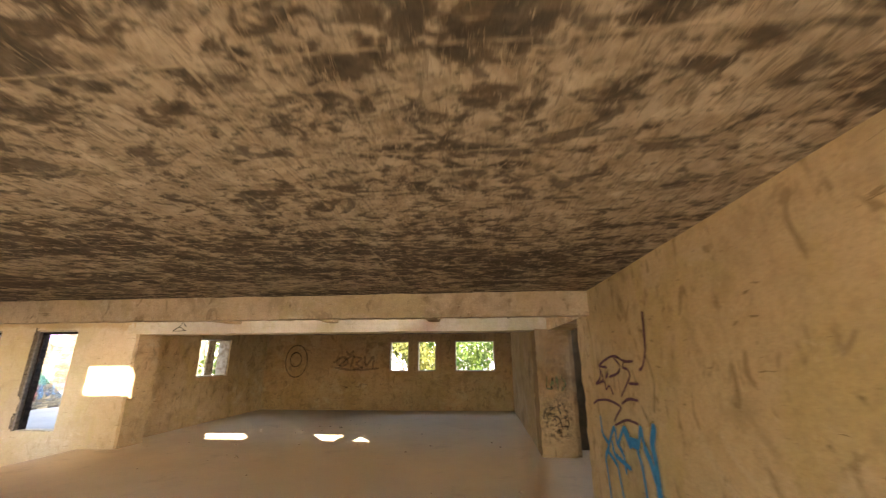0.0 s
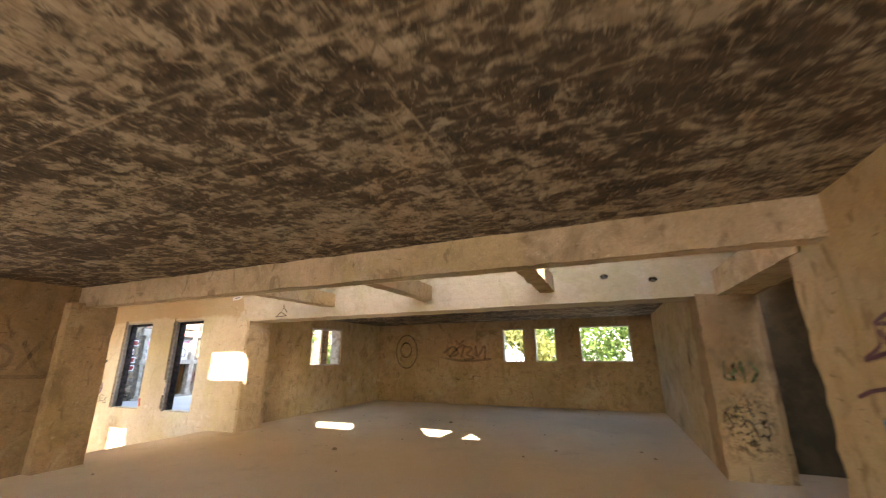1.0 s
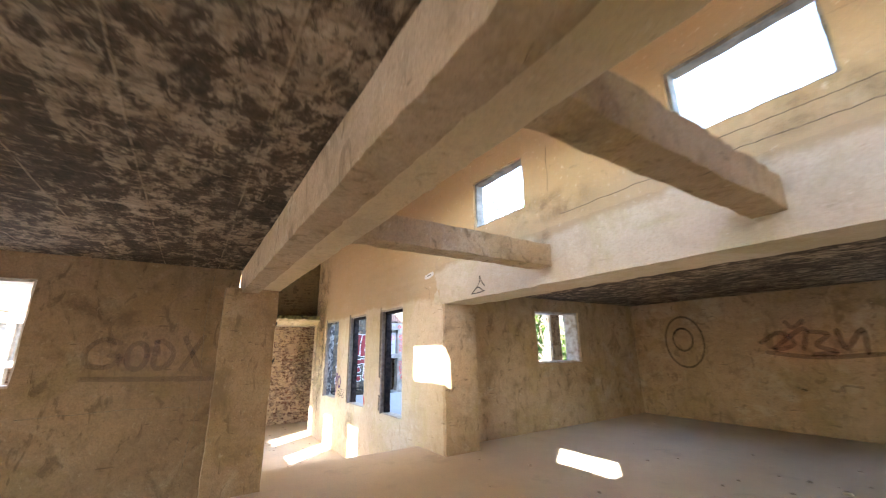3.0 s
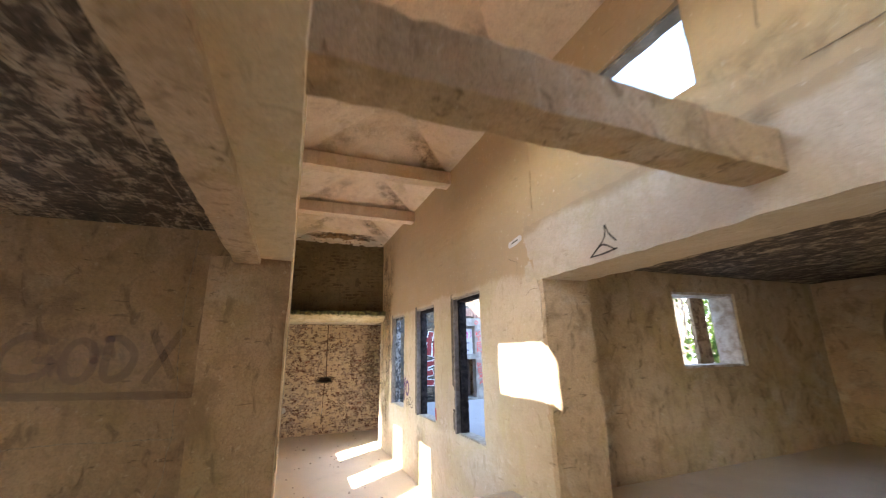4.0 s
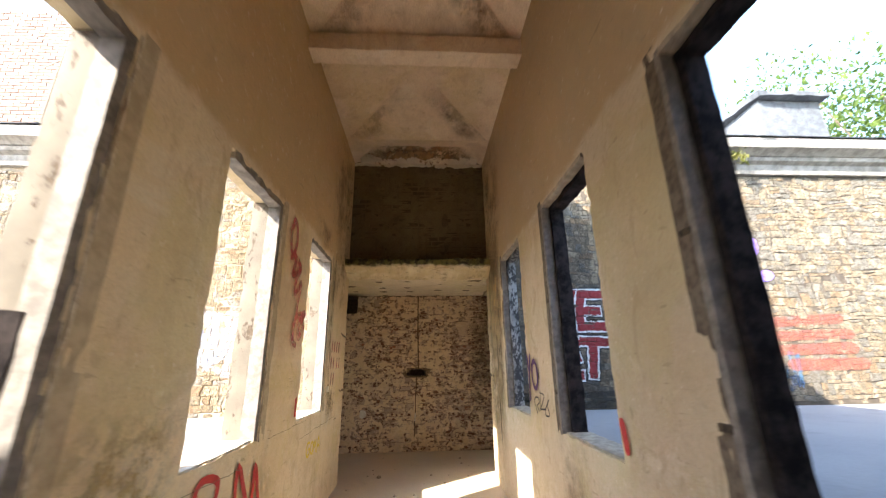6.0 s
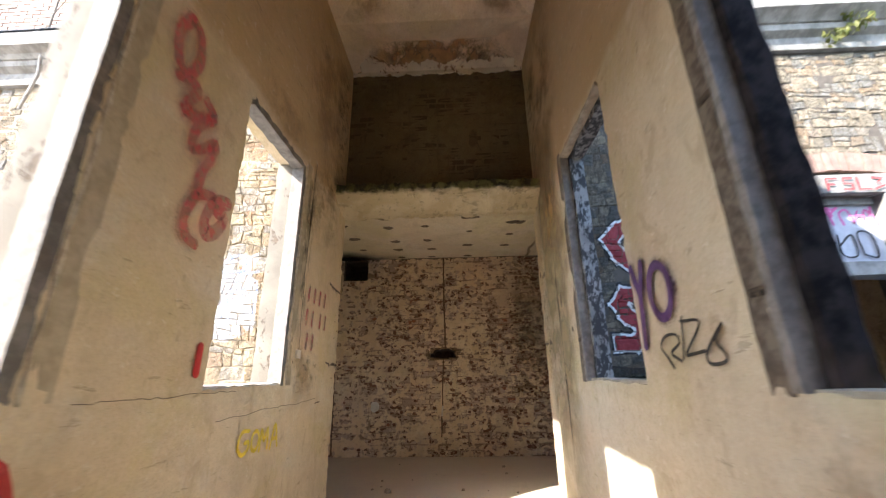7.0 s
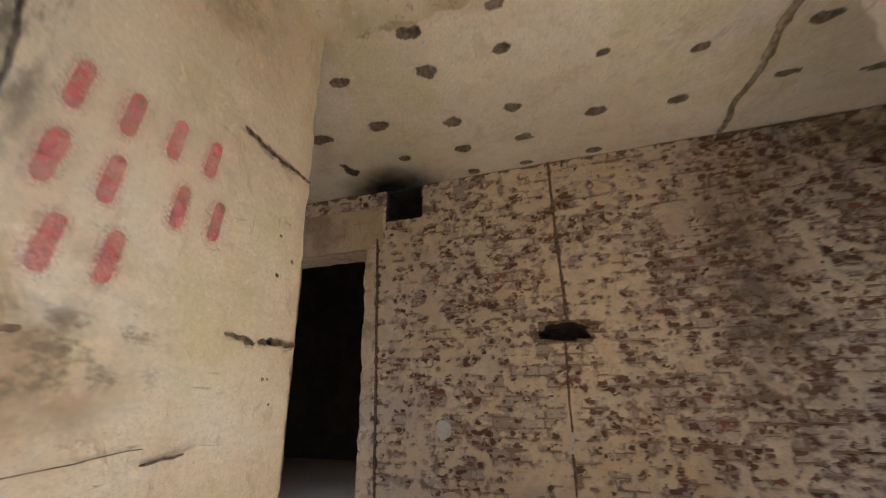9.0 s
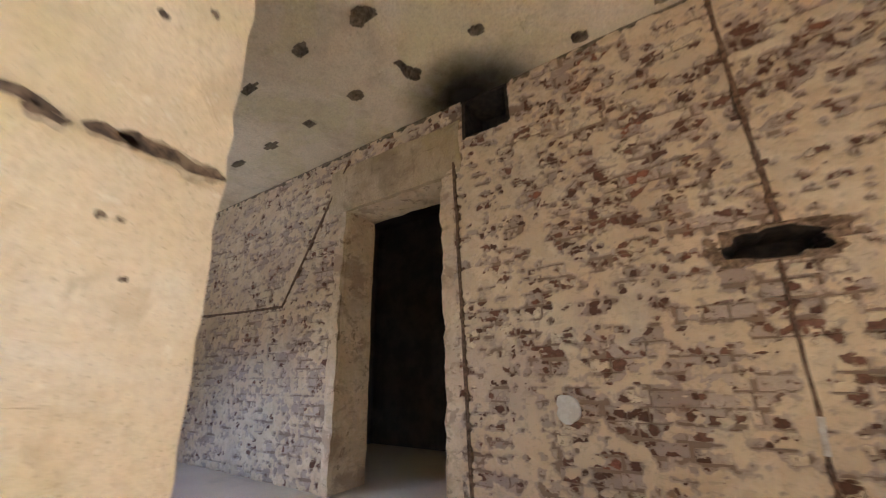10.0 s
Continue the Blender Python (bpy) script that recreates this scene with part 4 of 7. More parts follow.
sprayed("graffiti", "S", WS, [
    [(-11.46, 0.80), (-11.38, 0.80), (-11.35, 0.73), (-11.40, 0.68), (-11.46, 0.70), (-11.46, 0.74), (-11.42, 0.74)], ring(-11.54, 0.735, 0.045, 0.055, 8),
    [(-11.60, 0.67), (-11.61, 0.79), (-11.65, 0.72), (-11.69, 0.79), (-11.70, 0.67)], [(-11.74, 0.66), (-11.79, 0.80), (-11.84, 0.66)], [(-11.76, 0.71), (-11.82, 0.71)]],
    0.022, S_YELLOW, "yellow sprayed word GOMA")
bars = []
for u, v, count in ((-12.16, 1.77, 4), (-12.15, 1.57, 2), (-12.46, 1.57, 2), (-12.19, 1.375, 2)):
    bars += [[(u - 0.125 * k, v - 0.05), (u - 0.125 * k - 0.01, v + 0.05)] for k in range(count)]
sprayed("graffiti", "S", WS, bars, 0.040, S_PINK, "faded pink sprayed bars", mist=MIST_PINK)
crack("S", WS, [[(-10.3, 1.03), (-10.7, 1.035), (-10.98, 1.03), (-11.25, 1.03)], [(-11.1, 0.89), (-11.5, 0.905), (-12.1, 0.90), (-12.5, 0.915)], [(-6.45, 1.96), (-6.9, 1.93), (-7.5, 1.95)], [(-8.6, 0.93), (-9.2, 0.96), (-9.9, 0.93)],
                           [(-6.42, 1.80), (-6.75, 1.775), (-6.80, 1.83), (-6.60, 1.86), (-6.42, 1.87)]], 0.0035)
# passage, north side
sprayed("graffiti", "N", WN_, [[(-10.93, 1.60), (-10.87, 1.47), (-10.82, 1.60)], [(-10.87, 1.47), (-10.90, 1.22)], ring(-10.69, 1.44, 0.085, 0.115)], 0.042, S_PURPLE, "purple sprayed word YO", mist=MIST_PURPLE)
sprayed("graffiti", "N", WN_, [
    [(-10.692, 1.12), (-10.72, 1.156), (-10.765, 1.208), (-10.718, 1.248), (-10.637, 1.249), (-10.619, 1.215), (-10.688, 1.179), (-10.625, 1.145)],
    [(-10.608, 1.153), (-10.585, 1.229), (-10.567, 1.309)],
    [(-10.58, 1.296), (-10.461, 1.277), (-10.577, 1.174), (-10.547, 1.168), (-10.462, 1.176)],
    [(-10.343, 1.258), (-10.402, 1.214), (-10.455, 1.162), (-10.439, 1.131), (-10.367, 1.136), (-10.352, 1.16), (-10.389, 1.206), (-10.35, 1.25)]],
    0.013, S_BLACK, "black marker tag")
sprayed("graffiti", "N", WN_, [[(-9.19, 1.25), (-9.17, 1.13)]], 0.05, S_RED, "red dab of paint")
sprayed("graffiti", "N", "wall_header_north", [[(-5.44, 2.80), (-5.56, 2.86), (-5.68, 2.79), (-5.53, 2.90), (-5.51, 3.0), (-5.48, 2.93), (-5.42, 2.86)], [(-5.68, 2.79), (-5.55, 2.79), (-5.42, 2.80)]], 0.014, S_GREY, "black sprayed triangle")
sprayed("label", "N", WN_, [[(-6.83, 3.19), (-6.73, 3.20), (-6.64, 3.215)]], 0.075, S_WHITE, "small white sticker")
sprayed("writing", "N", WN_, [[(-6.79, 3.197), (-6.68, 3.21)]], 0.016, S_GREY, "", 0.003)
crack("N", WN_, [[(-6.9, 3.05), (-6.72, 2.98), (-6.74, 2.80)], [(-6.6, 2.62), (-6.5, 2.66), (-6.4, 2.66)]], 0.0035)
crack("N", "wall_clerestory_north", [[(-4.2, 3.40), (-3.2, 3.42), (-2.3, 3.39), (-1.2, 3.41), (0.2, 3.40)], [(-3.0, 3.53), (-2.2, 3.51), (-1.6, 3.53)], [(-4.3, 4.2), (-4.32, 3.7)]], 0.008)
# south room
sprayed("graffiti", "E", WE, [[(3.17, 2.27), (3.35, 2.27), (3.57, 2.31), (3.81, 2.28), (4.03, 2.22), (3.82, 2.21)], [(3.58, 2.29), (3.46, 2.23), (3.53, 2.17), (3.75, 2.13)], [(3.35, 2.27), (3.40, 2.22), (3.30, 2.21), (3.26, 2.16), (3.41, 2.05), (3.50, 1.99)],
                             [(4.03, 2.22), (4.04, 2.11), (4.20, 2.04), (3.93, 2.08), (3.89, 2.01), (3.79, 2.05), (3.70, 1.99)], [(3.30, 2.10), (3.11, 2.11)], [(4.36, 1.84), (4.17, 1.89), (3.87, 1.92), (3.64, 1.91), (3.55, 1.89), (3.64, 1.84), (3.76, 1.76)],
                             [(3.51, 1.93), (3.35, 1.98), (3.16, 1.99)], [(3.74, 1.73), (3.46, 1.81), (3.31, 1.82), (3.22, 1.82)], [(2.90, 2.37), (2.94, 2.30), (3.00, 2.23), (3.06, 2.21)]], 0.020, S_PLUM, "plum sprayed tag", mist=MIST_PLUM)
sprayed("graffiti", "E", WE, [[(2.87, 2.60), (2.88, 2.50), (2.90, 2.37)], [(4.0, 2.17), (3.96, 2.10)], [(3.86, 2.12), (3.80, 2.15)]], 0.034, S_PLUM, "broad plum sprayed stroke", mist=MIST_PLUM)
sprayed("graffiti", "E", WE, [[(2.92, 2.31), (2.88, 2.26), (2.85, 2.18), (2.84, 2.12), (2.90, 1.95)], [(3.2, 2.2), (3.15, 2.12)], [(3.1, 1.95), (3.0, 1.85)]], 0.030, S_FAINT, "faint plum overspray")
sprayed("graffiti", "E", WE, [[(4.18, 1.73), (4.16, 1.59), (4.01, 1.52), (4.14, 1.38), (4.12, 1.24), (4.10, 1.05)], [(4.01, 1.52), (3.79, 1.70), (3.75, 1.58), (3.53, 1.74), (3.41, 1.65), (3.26, 1.68), (3.18, 1.80), (3.16, 1.71), (3.12, 1.65)],
                             [(4.04, 1.46), (3.83, 1.40), (3.79, 1.34), (3.72, 1.1)], [(3.75, 1.58), (3.62, 1.52), (3.60, 1.40)], [(3.90, 1.56), (3.86, 1.48), (3.70, 1.46), (3.50, 1.45)], [(3.30, 1.62), (3.24, 1.50), (3.22, 1.2)]], 0.040, S_BLUE, "blue sprayed letters", mist=MIST_BLUE)
sprayed("graffiti", "E", WE, [[(2.95, 1.83), (3.01, 1.72), (2.99, 1.60), (3.0, 1.45), (2.97, 1.1)], [(3.14, 1.66), (3.08, 1.60), (3.02, 1.50)], [(3.52, 1.71), (3.44, 1.64)], [(3.40, 1.66), (3.27, 1.67)]], 0.075, S_BLUE, "broad blue sprayed wedge", mist=MIST_BLUE)
crack("W", WW, [[(4.0, 1.60), (3.4, 1.62), (2.7, 1.60)], [(3.95, 2.9), (3.93, 2.3), (3.97, 1.6), (3.9, 1.0)]], 0.006)
sprayed("graffiti", "W", WW, [[(3.28, 2.21), (3.15, 2.24), (3.05, 2.14), (3.08, 2.02), (3.22, 2.0), (3.30, 2.08), (3.22, 2.10)], ring(3.42, 2.09, 0.075, 0.12), [(3.56, 2.22), (3.56, 1.99), (3.66, 2.0), (3.70, 2.12), (3.62, 2.22), (3.55, 2.22)],
                             [(3.78, 2.26), (3.92, 1.98)], [(3.94, 2.27), (3.78, 1.96)], [(3.05, 1.90), (3.5, 1.88), (4.03, 1.86)]], 0.045, S_FAINT, "faded sprayed letters GODX")
# north room
sprayed("graffiti", "F", WF, [ring(-5.41, 2.19, 0.33, 0.45, 18, 0.4), ring(-5.43, 2.23, 0.17, 0.20, 14, 1.2, 1.2)], 0.035, S_BROWN, "faded brown sprayed spiral")
sprayed("graffiti", "F", WF, [[(-4.25, 2.15), (-4.0, 2.30), (-3.85, 2.12), (-4.1, 2.05), (-3.7, 2.35), (-3.75, 2.05)], [(-3.65, 2.3), (-3.45, 2.25), (-3.6, 2.1), (-3.4, 2.0), (-3.65, 1.97)], [(-3.35, 2.3), (-3.3, 2.05), (-3.1, 2.3), (-3.1, 2.0)],
                             [(-4.2, 2.0), (-3.6, 1.93), (-2.95, 1.98)], [(-3.9, 2.45), (-3.82, 2.36), (-3.7, 2.46)]], 0.062, S_RUSTRED, "faded red sprayed scrawl")
sprayed("graffiti", "F", WF, scribble(4, -3.95, -3.25, 1.45, 1.56, 3, 3), 0.03, S_FAINT, "small brown dabs")
sprayed("graffiti", "EN", "wall_east_north_room", scribble(71, 7.62, 7.95, 1.80, 2.36, 5, 5), 0.03, S_FAINT, "faded plum sprayed scribble")
for u, v in ((-0.03, 3.06), (0.53, 2.98)):
    sprayed("graffiti", "N", "wall_header_north", [ring(u, v, 0.035, 0.022, 7), [(u - 0.03, v), (u + 0.03, v + 0.01)]], 0.03, S_GREY, "small dark smudge")
sprayed("graffiti", "PE", "wall_pier_east", scribble(8, 1.08, 1.38, 1.75, 2.0, 4), 0.02, S_GREEN, "green sprayed scribble")
sprayed("graffiti", "PE", "wall_pier_east", scribble(9, 1.0, 1.4, 1.2, 1.5, 3, 3), 0.016, S_BROWN, "dark brown burnt patches")

# ---------------------------------------------------------------- brick room: bricks, ceiling, conduits
COURSE = 0.0755


def brick_shape(seed, length):
    """A worn brick face: a back ring and a smaller uneven front ring."""
    rng = random.Random(seed)
    a, b = length / 2 - 0.004, COURSE / 2 - 0.004
    back = [(-0.015, s * a, t * b) for s, t in ((-1, -1), (1, -1), (1, 1), (-1, 1))]
    front = []
    for s, t in ((-1, -1), (-0.2, -1), (1, -1), (1, 0.1), (1, 1), (0.15, 1), (-1, 1), (-1, -0.1)):
        front.append((rng.uniform(-0.003, 0.003), s * (a - rng.uniform(0.002, 0.009)), t * (b - rng.uniform(0.002, 0.009))))
    v = back + front
    f = [[0, 1, 6, 5, 4], [1, 2, 8, 7, 6], [2, 3, 10, 9, 8], [3, 0, 4, 11, 10], list(range(4, 12))]
    return v, f


def brick_wall():
    wall = bpy.data.objects["wall_brick_room_west"]
    rng = random.Random(5)
    shapes = {(L, k): brick_shape(k * 7 + int(L * 1000), L) for L in (0.20, 0.105) for k in range(6)}
    meshes = {}
    for key, (v, f) in shapes.items():
        me = bpy.data.meshes.new("brick")
        me.from_pydata(v, [], f)
        me.materials.append(M_BRICK)
        meshes[key] = me
    holes = [(2.74, 3.94, -1, 2.62), (4.03, 4.45, 2.50, 2.9), (5.40, 5.87, 1.26, 1.49), (2.6, 4.02, 2.26, 2.72)]
    verts, faces, count = [], [], 0
    row = 0
    z = COURSE / 2
    while z < 2.86:
        y = -1.98 + (0.1 if row % 2 else 0.0)
        heads = row % 3 == 2
        while y < 10.45:
            L = 0.105 if (heads and rng.random() < 0.85) or rng.random() < 0.12 else 0.20
            yc = y + L / 2
            y += L
            if any(h[0] < yc + L / 2 - 0.02 and h[1] > yc - L / 2 + 0.02 and h[2] < z < h[3] for h in holes):
                continue
            spalled = rng.random() < 0.07
            dip = 0.018 * noise.noise(Vector((yc * 0.8, row * 0.21, 1.0))) + 0.007 * noise.noise(Vector((yc * 3.1, row * 0.5, 4.0)))
            p = (BX + (-0.010 if spalled else rng.uniform(-0.005, 0.006)), yc + rng.uniform(-0.010, 0.010), z + dip + rng.uniform(-0.006, 0.006))
            key = (L, rng.randrange(6))
            if 4.3 < yc < 6.35 and 0.75 < z < 1.98 and count < 300:
                ob = new("brick", meshes[key])
                ob.location = p
                ob.rotation_euler = (rng.uniform(-0.025, 0.025), rng.uniform(-0.03, 0.03), rng.uniform(-0.015, 0.015))
                ob.scale = (1, rng.uniform(0.95, 1.03), rng.uniform(0.92, 1.06))
                ob.parent = wall
                count += 1
            else:
                k = len(verts)
                v, f = shapes[key]
                sy, sz, tip = rng.uniform(0.94, 1.02), rng.uniform(0.86, 1.05), rng.uniform(-0.02, 0.02)
                verts += [(p[0] + q[0], p[1] + q[1] * sy, p[2] + q[2] * sz + q[1] * tip) for q in v]
                faces += [[k + i for i in g] for g in f]
        z += COURSE
        row += 1
    ob = link("bricks", verts, faces, M_BRICK, wall, smooth=0)
    ob["kind"] = "stuff"


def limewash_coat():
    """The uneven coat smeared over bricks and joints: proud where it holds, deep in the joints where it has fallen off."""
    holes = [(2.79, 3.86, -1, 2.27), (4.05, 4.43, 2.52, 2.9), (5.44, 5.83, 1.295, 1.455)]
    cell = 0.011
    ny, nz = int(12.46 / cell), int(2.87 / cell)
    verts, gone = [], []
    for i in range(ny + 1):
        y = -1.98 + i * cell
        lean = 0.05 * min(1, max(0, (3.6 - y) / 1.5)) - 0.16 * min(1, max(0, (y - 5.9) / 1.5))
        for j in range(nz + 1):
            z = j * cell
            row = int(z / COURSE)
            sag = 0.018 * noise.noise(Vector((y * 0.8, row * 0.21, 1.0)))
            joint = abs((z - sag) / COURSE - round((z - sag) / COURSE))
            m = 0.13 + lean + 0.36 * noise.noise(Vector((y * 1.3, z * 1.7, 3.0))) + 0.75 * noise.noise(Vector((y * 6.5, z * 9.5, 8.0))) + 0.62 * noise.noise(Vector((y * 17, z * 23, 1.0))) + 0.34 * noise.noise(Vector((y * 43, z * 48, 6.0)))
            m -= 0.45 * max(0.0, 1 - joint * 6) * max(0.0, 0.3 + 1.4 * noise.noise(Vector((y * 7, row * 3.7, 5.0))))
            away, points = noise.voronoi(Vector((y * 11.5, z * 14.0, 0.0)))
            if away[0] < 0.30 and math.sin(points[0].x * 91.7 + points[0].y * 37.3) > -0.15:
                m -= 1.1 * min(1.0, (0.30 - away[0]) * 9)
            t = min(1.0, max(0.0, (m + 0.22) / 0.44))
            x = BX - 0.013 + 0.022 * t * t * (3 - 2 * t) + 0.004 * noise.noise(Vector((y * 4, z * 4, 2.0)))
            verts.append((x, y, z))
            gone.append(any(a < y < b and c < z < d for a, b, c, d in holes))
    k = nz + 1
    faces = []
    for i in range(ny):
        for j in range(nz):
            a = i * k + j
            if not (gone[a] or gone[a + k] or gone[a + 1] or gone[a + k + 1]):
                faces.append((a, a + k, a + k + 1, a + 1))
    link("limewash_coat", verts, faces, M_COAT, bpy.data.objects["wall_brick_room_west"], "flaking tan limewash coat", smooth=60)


def slot(name, pts, width, depth, material, parent, label=""):
    """A half-round pipe or filled chase along points (y, z) on the brick wall."""
    verts, faces = [], []
    line = []
    for a, b in zip(pts, pts[1:]):
        k = max(2, int((Vector(b) - Vector(a)).length / 0.08))
        line += [Vector(a).lerp(Vector(b), i / k) for i in range(k)]
    line.append(Vector(pts[-1]))
    line = [q + Vector((noise.noise(Vector((q.y * 5, q.x * 5, 1))) * 0.008, 0)) for q in line]
    for i, q in enumerate(line):
        way = (line[min(i + 1, len(line) - 1)] - line[max(i - 1, 0)]).normalized()
        side = Vector((-way.y, way.x))
        w = width / 2 * (1 + 0.35 * noise.noise(Vector((q.x * 11, q.y * 11, 3))))
        for s, d in ((-1, -0.012), (-0.6, depth), (0.6, depth), (1, -0.012)):
            p = q + side * w * s
            verts.append((BX + 0.004 + d, p.x, p.y))
        if i:
            k = 4 * i
            for j in range(3):
                faces.append([k - 4 + j, k + j, k + j + 1, k - 3 + j])
    return link(name, verts, faces, material, parent, label)


def grimy_bricks():
    """The blackened brickwork over the ledge, brick by brick."""
    wall = bpy.data.objects["wall_over_ledge"]
    rng = random.Random(9)
    meshes = []
    for k in range(6):
        v, f = brick_shape(90 + k, 0.21)
        me = bpy.data.meshes.new("brick")
        me.from_pydata(v, [], f)
        me.materials.append(M_GRIME_BRICK)
        meshes.append(me)
    row, z = 0, 3.06
    while z < 4.78:
        y = YS + (0.105 if row % 2 else 0.0)
        while y < YN - 0.1:
            ob = new("brick", meshes[rng.randrange(6)])
            ob.location = (-12.968 + rng.uniform(0.000, 0.0035), y + 0.105, z + rng.uniform(-0.004, 0.004))
            ob.rotation_euler = (rng.uniform(-0.02, 0.02), rng.uniform(-0.04, 0.04), rng.uniform(-0.02, 0.02))
            ob.parent = wall
            y += 0.215
        z += 0.08
        row += 1


WB = bpy.data.objects["wall_brick_room_west"]
slot("conduit", [(5.65, 2.87), (5.65, 2.2), (5.66, 1.46)], 0.034, 0.012, M_RUST, WB, "dark rusty vertical conduit")
slot("conduit", [(5.63, 1.30), (5.61, 0.85), (5.59, 0.25)], 0.024, 0.010, M_RUST, WB, "dark rusty vertical conduit")
slot("conduit", [(5.605, 0.66), (5.60, 0.52)], 0.03, 0.016, M_WHITEWASH, WB, "white stub of conduit")
slot("conduit", [(3.97, 2.35), (4.0, 1.2), (4.03, 0.02)], 0.032, 0.014, M_RUST, WB, "dark rusty vertical conduit")
slot("conduit", [(2.80, 2.74), (2.35, 2.02), (2.0, 1.47), (1.2, 1.49), (0.2, 1.53)], 0.034, 0.012, M_RUST, WB, "dark diagonal conduit chase")
# smooth render band round the doorway
M_SURROUND = plaster("lintel_render", (0.62, 0.49, 0.31), (0.53, 0.41, 0.255), (0.27, 0.19, 0.115), 0.9, (0.66, 0.55, 0.38), 0.6)
structure(slab("door_surround", "x", BX - 0.03, BX + 0.018, 2.58, 4.02, 2.255, 2.70, (), M_SURROUND, 0.1, 0.004, 0.02), "rough render lintel over the dark doorway", "trim")
structure(slab("door_surround", "x", BX - 0.03, BX + 0.012, 3.845, 3.955, 0.0, 2.253, (), M_WASH, 0.06, 0.010, 0.03), "rough render strip beside the dark doorway", "trim")
structure(slab("door_surround", "x", BX - 0.03, BX + 0.012, 2.70, 2.80, 0.0, 2.253, (), M_WASH, 0.06, 0.010, 0.03), "rough render strip beside the dark doorway", "trim")


def brick_ceiling():
    """Pale plaster soffit with a grid of hacked pits."""
    rng = random.Random(3)
    columns = {2.85: (-13.36, -13.88, -14.39), 3.44: (-13.41, -13.87, -14.37), 3.93: (-13.42, -13.91, -14.45), 4.47: (-13.42, -13.91, -14.39), 5.0: (-13.20, -13.51, -14.05, -14.42, -14.82),
               5.48: (-13.20, -13.49, -14.03, -14.42, -14.82), 6.03: (-13.21, -13.72, -14.28, -14.81), 6.59: (-13.43, -13.87, -14.34), 7.16: (-13.40, -13.85, -14.28), 7.7: (-13.4, -13.9, -14.4), 2.3: (-13.4, -13.9, -14.4), 1.75: (-13.4, -13.9, -14.4)}
    pits = []
    for y, xs in columns.items():
        for x in xs:
            wide = rng.uniform(0.04, 0.075)
            pits.append((x, y + rng.uniform(-0.015, 0.015), wide * rng.uniform(0.5, 0.75), wide, rng.uniform(0.02, 0.045)))
    pits += [(-13.22, 6.05, 0.05, 0.10, 0.04), (-13.43, 6.60, 0.055, 0.115, 0.045), (-14.43, 3.91, 0.11, 0.035, 0.05), (-13.92, 3.95, 0.05, 0.09, 0.04)]
    xs = breaks(-14.93, -12.9, [], 0.011)
    ys = breaks(-2.0, 3.2, [], 0.05)[:-1] + breaks(3.2, 7.6, [], 0.011) + breaks(7.6, 10.5, [], 0.05)[1:]
    verts, faces, mats = [], [], []

    def depth(x, y):
        d = 0.0
        for px, py, ra, rb, h in near:
            wob = 1 + 0.45 * noise.noise(Vector((x * 15, y * 15, px))) + 0.16 * noise.noise(Vector((x * 45, y * 45, py)))
            r = math.hypot((x - px) / ra, (y - py) / rb) * wob
            if r < 1:
                d = max(d, h * min(1, (1 - r) * 3))
        return d

    cut = []
    for x in xs:
        for y in ys:
            near = [p for p in pits if abs(p[0] - x) < 0.2 and abs(p[1] - y) < 0.2]
            d = depth(x, y) if near else 0
            cut.append(d)
            verts.append((x, y, 2.87 + d + 0.006 * noise.noise(Vector((x * 2, y * 2, 7)))))
    k = len(ys)
    for i in range(len(xs) - 1):
        for j in range(k - 1):
            f = [i * k + j, i * k + j + 1, (i + 1) * k + j + 1, (i + 1) * k + j]
            faces.append(f)
            mats.append(1 if max(cut[a] for a in f) > 0.004 else 0)
    c = len(verts)
    verts += [(x, y, 3.1) for x in (-15.5, -13.0) for y in (-2.3, 10.8)]
    faces.append([c, c + 2, c + 3, c + 1])
    mats.append(0)
    ob = link("ceiling_brick_room", verts, faces, [M_CEIL_PALE, M_PIT], smooth=50)
    ob.data.polygons.foreach_set("material_index", mats)
    return ob


structure(brick_ceiling(), "pale stained plaster ceiling with rows of hacked pits", "ceiling")
structure(slab("roof_brick_room", "z", 3.12, 3.25, -17.0, -13.0, -2.3, 10.8, (), M_ROOFING, 1.0), "floor slab over the brick room", "roof")


M_CHASE_RIM = plain("broken_brick_rim", (0.13, 0.085, 0.055), (0.36, 0.25, 0.165), 30, 0.95, 0.9)


def ragged_hole(yc, zc, ry, rz, depth, seed):
    """A hole hacked into the brickwork: broken rim, rough throat and bottom painted shade-dark."""
    rng = random.Random(seed)
    count = 30
    verts, faces, mats = [], [], []
    jag = [1 + rng.uniform(-0.22, 0.16) for _ in range(count)]
    for k, (grow, x) in enumerate(((1.45, -0.006), (1.12, 0.012), (1.0, 0.004), (0.92, -0.07), (0.75, -depth))):
        for i in range(count):
            a = 2 * math.pi * i / count
            sq = 1 / max(abs(math.cos(a)), abs(math.sin(a))) ** 0.7
            r = grow * sq * (jag[i] if k in (1, 2, 3) else 1.0)
            verts.append((BX + x + rng.uniform(-0.006, 0.006), yc + ry * r * math.cos(a), zc + rz * r * math.sin(a)))
        if k:
            for i in range(count):
                j = (i + 1) % count
                a, b = (k - 1) * count, k * count
                faces.append([a + i, a + j, b + j, b + i])
                mats.append(0 if k < 3 else 1)
    faces.append(list(range(4 * count, 5 * count)))
    mats.append(1)
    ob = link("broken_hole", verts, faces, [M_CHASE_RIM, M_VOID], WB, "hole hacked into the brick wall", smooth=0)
    ob.data.polygons.foreach_set("material_index", mats)


ragged_hole(5.635, 1.375, 0.19, 0.065, 0.22, 4)
